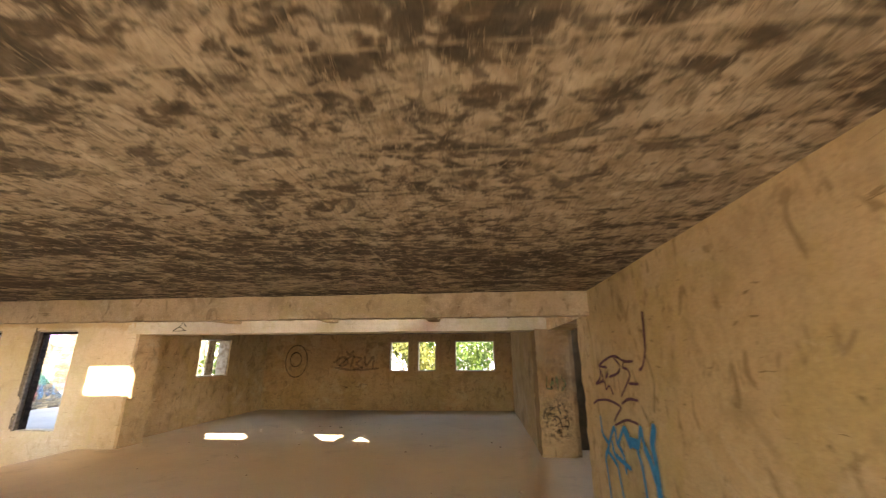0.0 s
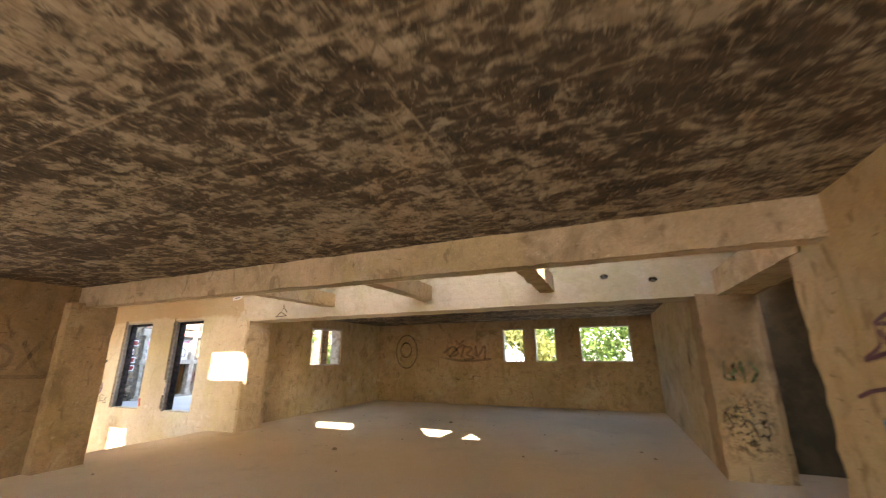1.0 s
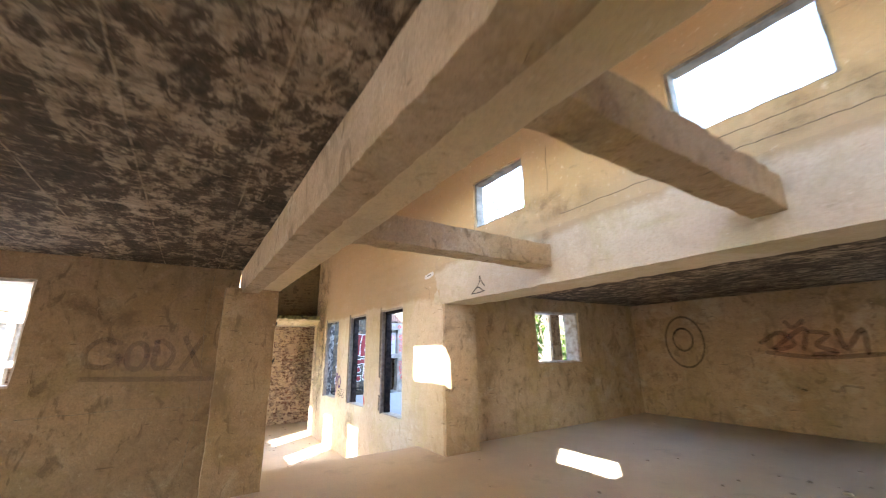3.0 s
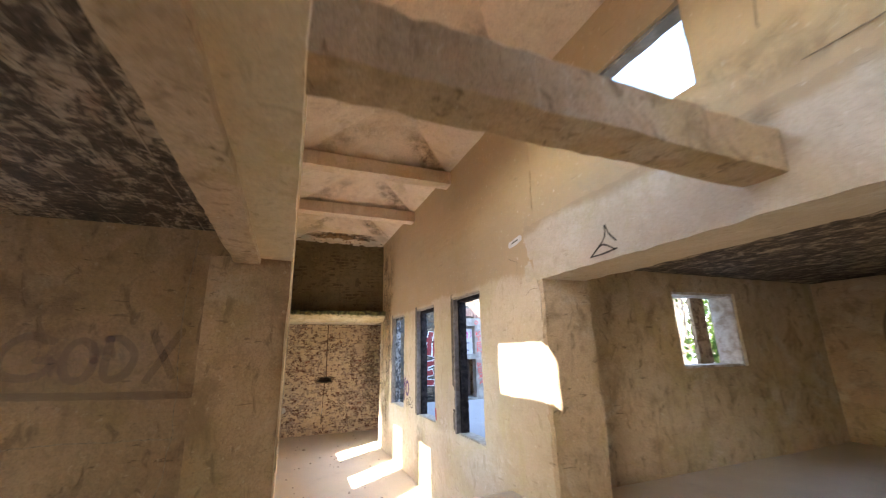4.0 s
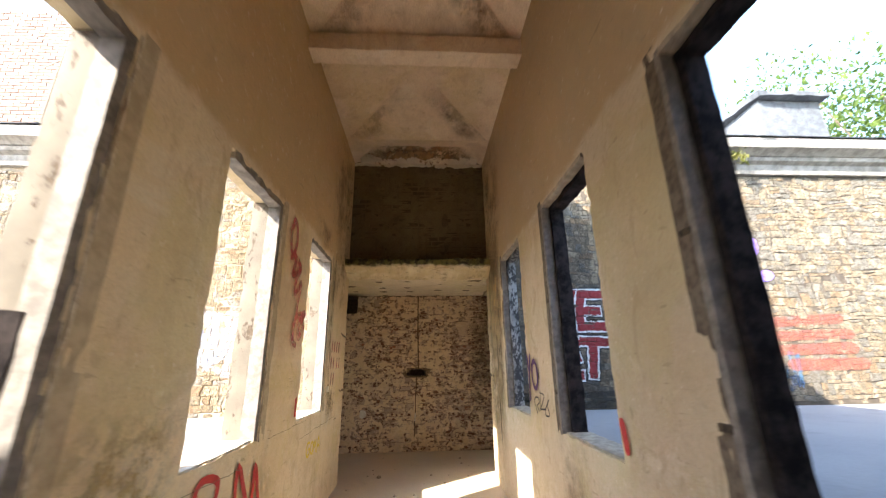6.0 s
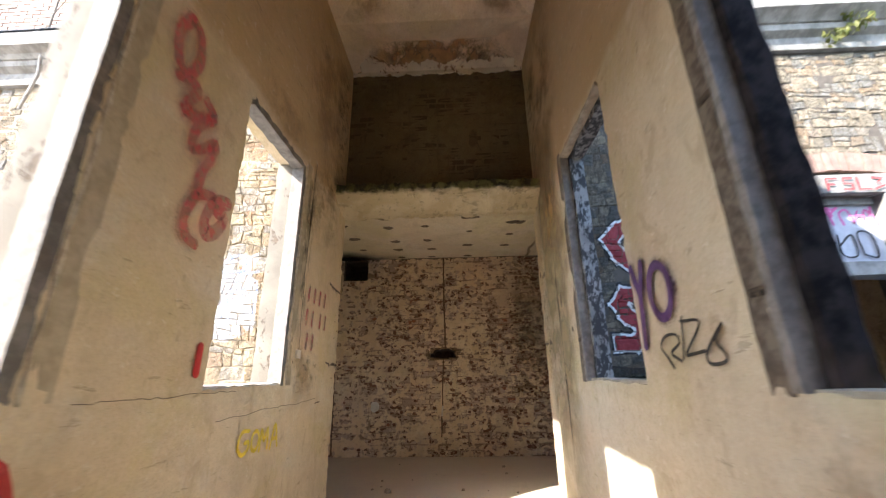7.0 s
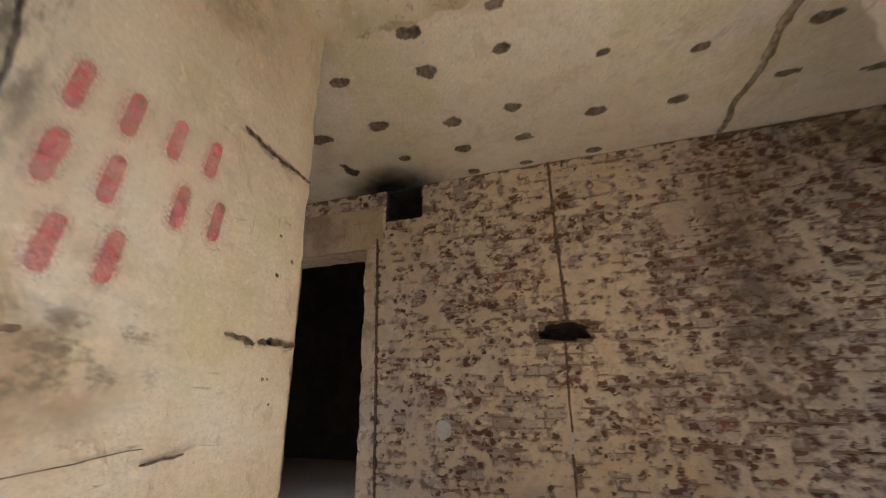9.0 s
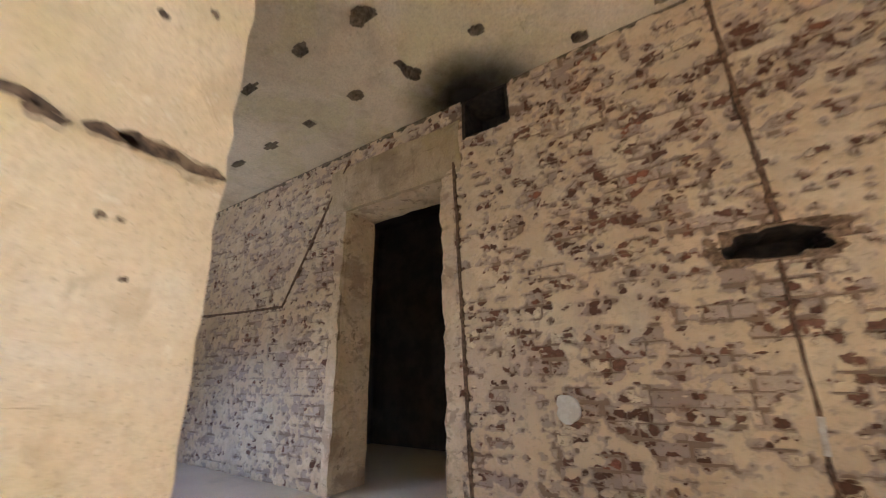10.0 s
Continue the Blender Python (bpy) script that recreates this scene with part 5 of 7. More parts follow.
structure(block("vent_throat", BX - 0.36, BX - 0.30, 4.02, 4.46, 2.50, 2.88, M_VOID, None, "", 0.1), "sooty back of a square vent hole, darkened as shade", "vent")
structure(block("vent_throat", BX - 0.30, BX - 0.01, 4.05, 4.075, 2.53, 2.86, M_VOID, None, "", 0.1), "sooty cheek of a square vent hole, darkened as shade", "vent")
structure(block("vent_throat", BX - 0.30, BX - 0.01, 4.405, 4.43, 2.53, 2.86, M_VOID, None, "", 0.1), "sooty cheek of a square vent hole, darkened as shade", "vent")
structure(block("vent_throat", BX - 0.30, BX - 0.01, 4.075, 4.405, 2.838, 2.865, M_VOID, None, "", 0.1), "sooty top of a square vent hole, darkened as shade", "vent")
structure(block("vent_throat", BX - 0.30, BX - 0.01, 4.075, 4.405, 2.52, 2.545, M_VOID, None, "", 0.1), "sooty floor of a square vent hole, darkened as shade", "vent")


def soot_plume():
    """The soot left on the soffit over the vent, as a thin uneven film."""
    n = Nodes("soot_film")
    sep = n.tree.nodes.new("ShaderNodeSeparateXYZ")
    n.put(sep.inputs[0], n.place)
    dx, dy = n.math("ADD", sep.outputs[0], 14.86), n.math("MULTIPLY", n.math("SUBTRACT", sep.outputs[1], 4.14), 0.75)
    d = n.math("SQRT", n.math("ADD", n.math("MULTIPLY", dx, dx), n.math("MULTIPLY", dy, dy)))
    d = n.math("ADD", d, n.math("MULTIPLY", n.math("SUBTRACT", n.noise(4, 5, 0.6), 0.5), 0.3))
    n.done((0.02, 0.017, 0.014), 0.95)
    n.put(n.out.inputs["Alpha"], n.step(d, 0.05, 0.55, 0.93, 0.0))
    xs, ys = breaks(-14.92, -14.2, [], 0.06), breaks(3.2, 5.1, [], 0.06)
    verts = [(x, y, 2.858 + 0.006 * noise.noise(Vector((x * 2, y * 2, 7)))) for x in xs for y in ys]
    k = len(ys)
    faces = [[i * k + j, i * k + j + 1, (i + 1) * k + j + 1, (i + 1) * k + j] for i in range(len(xs) - 1) for j in range(k - 1)]
    return link("soot_stain", verts, faces, n.mat, bpy.data.objects["ceiling_brick_room"], "black soot stain over the vent", smooth=0)


soot_plume()


def torn_cover(name, y, z, radius, material, label, category):
    """A round cover broken at the rim, its upper corner bent and torn towards one side."""
    rng = random.Random(12)
    count, verts, faces = 34, [], []
    for grow, x in ((1.0, -0.004), (1.0, 0.016), (0.90, 0.021), (0.5, 0.019)):
        for i in range(count):
            a = 2 * math.pi * i / count
            tear = 1 + 0.16 * math.exp(-((a - 2.2) / 0.35) ** 2) - 0.22 * math.exp(-((a - 3.0) / 0.25) ** 2) - 0.12 * math.exp(-((a - 5.2) / 0.3) ** 2)
            r = radius * grow * (tear + 0.04 * noise.noise(Vector((i * 0.7, 3, 1))))
            verts.append((x + rng.uniform(-0.001, 0.001), r * math.cos(a), 1.12 * r * math.sin(a)))
    for k in range(3):
        for i in range(count):
            n = (i + 1) % count
            faces.append([k * count + i, k * count + n, (k + 1) * count + n, (k + 1) * count + i])
    faces.append(list(range(3 * count, 4 * count)))
    ob = link(name, verts, faces, material, smooth=40)
    ob.location = (BX + 0.008, y, z)
    return tagged(ob, label, category)


torn_cover("junction_box_cover", 4.63, 0.65, 0.064, M_PLASTIC, "round white plastic junction box cover on the brick wall", "box cover")

structure(slab("switch_plate", "y", YS + 0.002, YS + 0.020, -12.085, -12.015, 1.235, 1.30, (), M_PLASTIC, 0.03, 0.001, 0.004), "small broken white switch plate", "switch")


# ---------------------------------------------------------------- stains, painted shade, broken chases and scars on the walls
def film_mat(name, colour, alpha, scale=6.0, lo=0.40, hi=0.62, flat=1.0):
    """A thin uneven stain, also laid as painted shade, that dies away towards the edges of its sheet."""
    n = Nodes(name)
    uv = n.tree.nodes.new("ShaderNodeUVMap")
    sep = n.tree.nodes.new("ShaderNodeSeparateXYZ")
    n.put(sep.inputs[0], uv.outputs[0])
    m = None
    for k in (0, 1):
        f = n.math("MULTIPLY", n.step(sep.outputs[k], 0.0, 0.35), n.step(sep.outputs[k], 1.0, 0.65))
        m = f if m is None else n.math("MULTIPLY", m, f)
    v = n.noise(scale, 6, 0.72, n.stretch(1, 1, flat))
    n.done(n.mix(n.step(n.noise(scale * 3, 4), 0.4, 0.6), colour, tuple(1.5 * c for c in colour)), 0.95)
    n.put(n.out.inputs["Alpha"], n.math("MULTIPLY", n.math("MULTIPLY", n.step(v, lo, hi), m), alpha))
    return n.mat


F_OLIVE = film_mat("olive_damp", (0.36, 0.28, 0.13), 0.55, 8, 0.42, 0.60)
F_DARK = film_mat("dark_damp", (0.16, 0.13, 0.085), 0.5, 11, 0.48, 0.66, 1.6)
F_RUN = film_mat("dark_run", (0.13, 0.105, 0.07), 0.70, 14, 0.38, 0.60, 0.35)
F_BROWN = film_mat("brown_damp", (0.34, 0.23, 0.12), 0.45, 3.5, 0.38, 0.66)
# tint that paints shade over the west end of the north wall
F_VEIL = film_mat("olive_shade_veil", (0.27, 0.22, 0.125), 0.74, 2.2, 0.22, 0.58)
F_BURNT = film_mat("burnt_scars", (0.06, 0.045, 0.03), 0.85, 15, 0.50, 0.57)
F_OCHRE = film_mat("ochre_damp", (0.36, 0.245, 0.115), 0.55, 1.7, 0.26, 0.60)
# grime tone, also laid as painted shade high on the north wall
F_UMBER = film_mat("umber_grime_and_shade", (0.24, 0.185, 0.10), 0.45, 4.5, 0.40, 0.66)
F_HIP = film_mat("dark_smear", (0.22, 0.15, 0.095), 0.68, 6, 0.30, 0.66)


def film(wall, plane, u0, u1, v0, v1, material, off=0.0085):
    """A sheet of stain or of painted shade on a wall plane."""
    axis = {"N": (0, -1, 0), "S": (0, 1, 0), "E": (-1, 0, 0), "EN": (-1, 0, 0), "F": (0, -1, 0), "PE": (0, -1, 0)}.get(plane, (1, 0, 0))
    base = Vector(axis) * (off - 0.010)
    ob = link("stain", [tuple(Vector(PLANES[plane](u, v)) + base) for u, v in ((u0, v0), (u1, v0), (u1, v1), (u0, v1))], [[0, 1, 2, 3]], material, bpy.data.objects[wall], smooth=0)
    uv = ob.data.uv_layers.new(name="UVMap")
    for k, q in enumerate(((0, 0), (1, 0), (1, 1), (0, 1))):
        uv.data[k].uv = q


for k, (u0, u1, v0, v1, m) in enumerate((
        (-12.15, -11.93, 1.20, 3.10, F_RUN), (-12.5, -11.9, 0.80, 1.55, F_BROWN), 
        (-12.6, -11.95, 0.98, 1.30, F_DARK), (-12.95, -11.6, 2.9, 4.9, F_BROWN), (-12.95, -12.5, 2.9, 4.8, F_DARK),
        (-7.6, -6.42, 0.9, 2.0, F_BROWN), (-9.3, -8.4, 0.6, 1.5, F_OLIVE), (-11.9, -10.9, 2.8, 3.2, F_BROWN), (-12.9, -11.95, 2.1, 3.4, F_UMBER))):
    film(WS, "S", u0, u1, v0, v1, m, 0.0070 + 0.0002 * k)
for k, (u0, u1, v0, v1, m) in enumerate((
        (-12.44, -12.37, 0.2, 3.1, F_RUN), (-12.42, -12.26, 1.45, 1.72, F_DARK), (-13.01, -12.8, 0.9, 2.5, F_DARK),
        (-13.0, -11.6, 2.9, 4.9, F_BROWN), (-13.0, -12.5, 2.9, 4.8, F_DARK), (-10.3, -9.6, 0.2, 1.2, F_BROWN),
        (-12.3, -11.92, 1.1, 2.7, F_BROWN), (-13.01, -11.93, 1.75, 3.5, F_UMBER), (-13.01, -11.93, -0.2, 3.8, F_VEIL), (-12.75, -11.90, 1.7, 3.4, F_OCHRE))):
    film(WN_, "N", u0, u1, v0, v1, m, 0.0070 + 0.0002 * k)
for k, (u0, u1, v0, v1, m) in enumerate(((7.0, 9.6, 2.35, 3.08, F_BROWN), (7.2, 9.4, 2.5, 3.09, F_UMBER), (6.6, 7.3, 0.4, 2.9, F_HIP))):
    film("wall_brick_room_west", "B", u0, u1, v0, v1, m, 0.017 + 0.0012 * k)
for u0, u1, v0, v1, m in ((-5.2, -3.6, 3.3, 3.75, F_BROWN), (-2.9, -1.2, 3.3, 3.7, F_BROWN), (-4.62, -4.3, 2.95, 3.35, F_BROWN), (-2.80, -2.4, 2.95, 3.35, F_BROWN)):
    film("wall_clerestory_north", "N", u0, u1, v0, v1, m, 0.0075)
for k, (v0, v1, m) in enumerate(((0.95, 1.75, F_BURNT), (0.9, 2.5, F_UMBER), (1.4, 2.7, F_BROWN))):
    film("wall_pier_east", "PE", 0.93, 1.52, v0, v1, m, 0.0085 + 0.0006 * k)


def ragged_slot(plane, wall, line, width, seed, fill=None):
    """A short broken chase: torn edges, dark bottom, a few pale chips along it."""
    rng = random.Random(seed)
    axis = Vector({"N": (0, -1, 0), "S": (0, 1, 0)}[plane])
    a, b = Vector(line[0]), Vector(line[-1])
    k = max(6, int((b - a).length / 0.011))
    way = (b - a).normalized()
    side = Vector((-way.y, way.x))
    for name, grow, lift, material in (("chip", 1.5 if fill else 1.22, 0.0, S_MARGIN if fill else F_CHIP), ("chase", 0.75, 0.0016, fill or M_CHASE)):
        verts, faces = [], []
        for i in range(k + 1):
            t = i / k
            q = a.lerp(b, t) + side * width * 0.3 * noise.noise(Vector((t * 4, seed, 0.3)))
            far = t * (b - a).length
            fade = min(1.0, 0.25 + 6 * min(t, 1 - t))
            w = width / 2 * grow * fade * (0.75 + 0.8 * noise.noise(Vector((far * 9, seed * 1.7, grow))) + 0.5 * noise.noise(Vector((far * 31, seed * 2.3, grow))) + rng.uniform(-0.12, 0.12))
            w2 = width / 2 * grow * fade * (0.75 + 0.8 * noise.noise(Vector((far * 9, seed * 4.1, grow))) + 0.5 * noise.noise(Vector((far * 37, seed * 3.3, grow))) + rng.uniform(-0.12, 0.12))
            w, w2 = max(w, 0.002), max(w2, 0.002)
            verts += [tuple(Vector(PLANES[plane](*(q + side * w))) + axis * lift), tuple(Vector(PLANES[plane](*(q - side * w2))) + axis * lift)]
            if i:
                faces.append([2 * i - 2, 2 * i, 2 * i + 1, 2 * i - 1])
        link(name, verts, faces, material, bpy.data.objects[wall], smooth=0)


crack("S", WS, [[(-12.066, 1.24), (-12.048, 1.43), (-12.035, 1.9), (-12.042, 2.4), (-12.065, 2.95)]], 0.013, S_SOOT)
crack("N", WN_, [[(-12.40, 0.6), (-12.39, 1.5), (-12.385, 2.0), (-12.405, 3.1)], [(-12.392, 1.9), (-12.39, 1.2), (-12.395, 0.7)]], 0.009, S_SOOT)
F_CHIP = plain("chipped_plaster", (0.56, 0.46, 0.31), (0.33, 0.25, 0.16), 60)
M_CHASE = plain("dirty_chase", (0.05, 0.034, 0.023), (0.21, 0.145, 0.09), 42)
M_SMUT = plain("black_smut", (0.016, 0.012, 0.009), (0.10, 0.072, 0.046), 50)
for k, line in enumerate((((-12.64, 1.972), (-12.815, 1.94)), ((-12.80, 1.942), (-13.035, 1.930)), ((-12.69, 1.222), (-12.815, 1.200)), ((-12.875, 1.206), (-13.04, 1.194)), ((-12.165, 1.185), (-12.20, 1.185)), ((-11.955, 1.21), (-11.975, 1.21)),
                          ((-12.88, 1.62), (-12.895, 1.62)), ((-12.5, 0.878), (-12.62, 0.882)), ((-12.775, 1.196), (-12.825, 1.198)), ((-12.835, 1.203), (-12.905, 1.198)), ((-12.876, 1.070), (-12.888, 1.076)), ((-12.92, 0.989), (-12.93, 0.986)), ((-12.882, 1.462), (-12.90, 1.455)), ((-12.958, 1.535), (-12.976, 1.530)), ((-12.90, 1.078), (-12.908, 1.07)))):
    ragged_slot("S", WS, line, (0.036, 0.036, 0.030, 0.034, 0.026, 0.026, 0.016, 0.016, 0.03, 0.032, 0.014, 0.012, 0.018, 0.020, 0.011)[k], 3 + k)
for k, line in enumerate((((-12.78, 2.05), (-12.90, 2.03)), ((-12.96, 2.05), (-13.01, 2.09)), ((-12.76, 1.368), (-12.86, 1.37)), ((-12.90, 1.372), (-13.06, 1.375)), ((-12.282, 1.625), (-12.275, 1.685)), ((-12.30, 1.66), (-12.292, 1.735)), ((-12.05, 1.40), (-12.048, 1.44)))):
    ragged_slot("N", WN_, line, 0.036, 23 + k, M_SMUT)


M_RIDGE = plain("torn_plaster_edge", (0.22, 0.175, 0.11), (0.44, 0.365, 0.25), 24)


def ceiling_ridge():
    """A torn ridge of plaster across the soffit of the brick room."""
    rng = random.Random(41)
    verts, faces = [], []
    k = 46
    for i in range(k + 1):
        x = -13.15 - 1.72 * i / k
        y = 6.98 + 0.05 * noise.noise(Vector((x * 3, 1, 2)))
        w = 0.018 + 0.034 * abs(noise.noise(Vector((x * 8, 4, 2)))) + rng.uniform(0, 0.010)
        for s, d in ((-1, 0.012), (-0.4, -0.016), (0.3, -0.010), (1, 0.012)):
            verts.append((x, y + s * w, 2.862 + d + rng.uniform(-0.006, 0.006)))
        if i:
            for j in range(3):
                a = 4 * (i - 1) + j
                faces.append([a, a + 1, a + 5, a + 4])
    link("ridge", verts, faces, M_RIDGE, bpy.data.objects["ceiling_brick_room"], "torn plaster ridge", smooth=0)


ceiling_ridge()


def ragged_strip(name, wall, place, length, deep, drop, seed, material, label):
    """A torn strip of old plaster with a ragged lower edge. place(t, out, down): a point along it."""
    rng = random.Random(seed)
    verts, faces, k = [], [], int(length / 0.022)
    for i in range(k + 1):
        t = i / k
        tear = drop * (0.35 + 0.9 * abs(noise.noise(Vector((t * length * 3.1, seed, 0.7)))) + 0.6 * abs(noise.noise(Vector((t * length * 11.0, seed, 2.7)))) + rng.uniform(0, 0.25))
        lift = deep * (0.6 + 0.8 * abs(noise.noise(Vector((t * length * 6.0, seed, 5.1)))))
        verts += [place(t, 0.0, -0.01), place(t, lift, 0.0), place(t, lift * rng.uniform(0.8, 1.1), tear), place(t, -0.01, tear * 1.05)]
        if i:
            for j in range(3):
                a = 4 * (i - 1) + j
                faces.append([a, a + 1, a + 5, a + 4])
    return link(name, verts, faces, material, bpy.data.objects[wall], label, smooth=0)


M_PEEL = flaking("peeling_pale_plaster", (0.74, 0.65, 0.52), (0.36, 0.23, 0.15), 7, 0.55)
ragged_strip("plaster_fringe", "wall_over_ledge", lambda t, o, d: (-12.963 + o, YS + t * (YN - YS), 4.80 - d), YN - YS, 0.022, 0.06, 5, M_PEEL, "peeling pale plaster along the top")
ragged_strip("plaster_fringe", "ceiling_nave", lambda t, o, d: (-12.955 + d * 2.2, YS + 0.1 + t * (YN - YS - 0.2), 4.815 + 0.72 * d - o), YN - YS - 0.2, 0.012, 0.07, 9, M_PEEL, "peeling patches on the ceiling slope")
ragged_strip("plaster_crumbs", "wall_brick_room_west", lambda t, o, d: (BX - 0.008 + o, 0.2 + t * 3.8, 2.872 - d), 3.8, 0.020, 0.045, 13, M_PIT, "crumbling edge under the ceiling")
ragged_strip("plaster_crumbs", "wall_brick_room_west", lambda t, o, d: (BX - 0.008 + o, 4.48 + t * 4.4, 2.872 - d), 4.4, 0.016, 0.030, 17, M_PIT, "crumbling edge under the ceiling")


F_SLOPE = film_mat("slope_damp", (0.30, 0.185, 0.095), 0.8, 3.2, 0.36, 0.54)
for x0, x1, y0, y1, low in ((-12.90, -12.30, YS + 0.25, YN - 0.2, 0.012), (-12.93, -12.62, YS + 0.1, YN - 0.1, 0.0135)):
    ob = link("stain", [(x, y, 4.822 + 0.325 * (x + 12.955) - low) for x, y in ((x0, y0), (x1, y0), (x1, y1), (x0, y1))], [[0, 1, 2, 3]], F_SLOPE, bpy.data.objects["ceiling_nave"], "brown damp stain", smooth=0)
    uv = ob.data.uv_layers.new(name="UVMap")
    for k, q in enumerate(((0.15, 0), (1, 0), (1, 1), (0.15, 1))):
        uv.data[k].uv = q


# smears at the tie ends; their colour also darkens the hip creases as shade
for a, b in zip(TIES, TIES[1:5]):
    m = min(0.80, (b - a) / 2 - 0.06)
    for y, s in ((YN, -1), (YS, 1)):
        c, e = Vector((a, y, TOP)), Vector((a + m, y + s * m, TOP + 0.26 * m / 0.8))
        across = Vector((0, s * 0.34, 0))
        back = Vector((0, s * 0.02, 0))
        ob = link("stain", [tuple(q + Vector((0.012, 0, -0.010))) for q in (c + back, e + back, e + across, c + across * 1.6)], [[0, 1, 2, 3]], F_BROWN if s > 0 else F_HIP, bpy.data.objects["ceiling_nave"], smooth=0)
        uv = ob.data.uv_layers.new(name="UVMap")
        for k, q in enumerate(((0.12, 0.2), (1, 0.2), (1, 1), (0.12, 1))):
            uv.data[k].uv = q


# ---------------------------------------------------------------- passage windows: linings, sills, lugs
def window_lining(number, x0, x1, side, jamb_mat, reveal_mat, sill_mat, label):
    """What is left of a timber window: scar of the lost architrave, painted shade-dark on the north side, pale board
    edge, jambs, head, sill, rusty lugs.
    """
    s = 1 if side == "N" else -1
    face = YN if side == "N" else YS
    root = thing("window_%d" % number, 0, 0, 0, label, "window", "passage windows", "structure")

    def piece(name, lo, hi, near, far, z0, z1, material, note="", chip=0.014):
        a, b = sorted((face + s * near, face + s * far))
        return block(name, lo, hi, a, b, z0, z1, material, root, note, 0.06, 0.004, chip)

    w = 0.060 if side == "N" else 0.046
    deep = (0.060, 0.165) if side == "N" else (0.004, 0.100)
    for out, lo, hi in ((-1, x0 - 0.012, x0 + w), (1, x1 - w * 0.8, x1 + 0.012)):
        if side == "N" or out < 0:
            piece("jamb", lo, hi, *deep, SILL - 0.01, HEAD, jamb_mat, "", 0.009 if side == "N" else 0.004)
        edge = x0 if out < 0 else x1
        if side == "N" and out < 0:
            piece("board_edge", edge - 0.018, edge + 0.020, -0.006, 0.059, SILL, HEAD + 0.012, M_FRAME_DARK, "grey weathered board edge", 0.006)
            # proud strip whose dark tone paints the shaded recess beside the jamb
            piece("architrave_scar", *sorted((edge + out * 0.019, edge + out * 0.098)), -0.003, 0.02, SILL - 0.01, HEAD + 0.06, M_SCAR, "dark scar of a lost architrave", 0.005)
        elif side == "S":
            if out < 0:
                piece("board_edge", edge - 0.030, edge - 0.013, -0.006, 0.05, SILL - 0.01, HEAD + 0.03, M_CREAM, "rough cream edge of a lost board", 0.012)
                piece("architrave_scar", edge - 0.118, edge - 0.031, -0.0025, 0.02, SILL - 0.01, HEAD + 0.06, M_SCAR_PALE, "tan scar of a lost architrave", 0.005)
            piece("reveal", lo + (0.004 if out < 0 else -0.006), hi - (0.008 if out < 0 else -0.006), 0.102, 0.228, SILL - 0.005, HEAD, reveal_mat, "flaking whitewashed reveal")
    piece("head", x0 + w + 0.001, x1 - w * 0.8 - 0.001, *deep, HEAD - w, HEAD + 0.012, jamb_mat)
    if side == "N":
        piece("board_edge", x0 + 0.021, x1 - 0.021, -0.005, 0.058, HEAD - 0.02, HEAD + 0.012, M_FRAME, "pale weathered board edge")
    piece("sill", x0 + 0.02, x1 - 0.02, 0.02, 0.19 if side == "N" else 0.228, SILL - 0.03, SILL + 0.016, sill_mat)
    for z in ((SILL + 0.265, HEAD - 0.815) if side == "N" else ()):
        piece("lug", x0 - 0.075, x0 - 0.012, -0.010, 0.03, z, z + 0.028, M_SMUT, "rusty iron lug", 0.003)


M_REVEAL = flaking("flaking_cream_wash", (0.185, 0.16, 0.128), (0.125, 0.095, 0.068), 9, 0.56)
M_CREAM = plain("rough_cream_render", (0.68, 0.60, 0.47), (0.44, 0.36, 0.26), 26, 0.95, 0.8)
M_SCAR_PALE = plain("tan_scar", (0.40, 0.325, 0.215), (0.52, 0.43, 0.29), 14)
M_SCAR = plain("grey_brown_recess_shade", (0.085, 0.066, 0.047), (0.18, 0.142, 0.10), 22)


def patchy():
    """Grey weathered board with black paint left in flakes."""
    n = Nodes("patchy_blackened_board")
    v = n.noise(19, 6, 0.75, n.stretch(1, 1, 0.55))
    col = n.mix(n.step(n.noise(3, 4), 0.4, 0.6), (0.30, 0.29, 0.275), (0.20, 0.195, 0.185))
    col = n.mix(n.step(v, 0.45, 0.52, 0, 0.94), col, (0.035, 0.033, 0.034))
    return n.done(col, 0.88, v, 0.5, 0.012)


M_PATCHY = patchy()
n = 0
for (x0, x1), jm in zip(WIN_X, (M_CHAR, M_CHAR, M_PATCHY)):
    n += 1
    window_lining(n, x0, x1, "N", jm, jm, M_FRAME, "glassless window with charred dark timber lining" if jm is M_CHAR else "glassless window with blackened grey timber lining")
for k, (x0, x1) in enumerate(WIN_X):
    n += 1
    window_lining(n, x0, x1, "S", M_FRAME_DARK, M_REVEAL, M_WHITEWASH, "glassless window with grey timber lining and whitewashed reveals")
structure(block("reveal", -8.47, -8.385, 4.365, 4.53, 1.06, 1.715, M_CHAR, None, "", 0.07, 0.006, 0.02), "black painted foot of a window reveal", "trim")


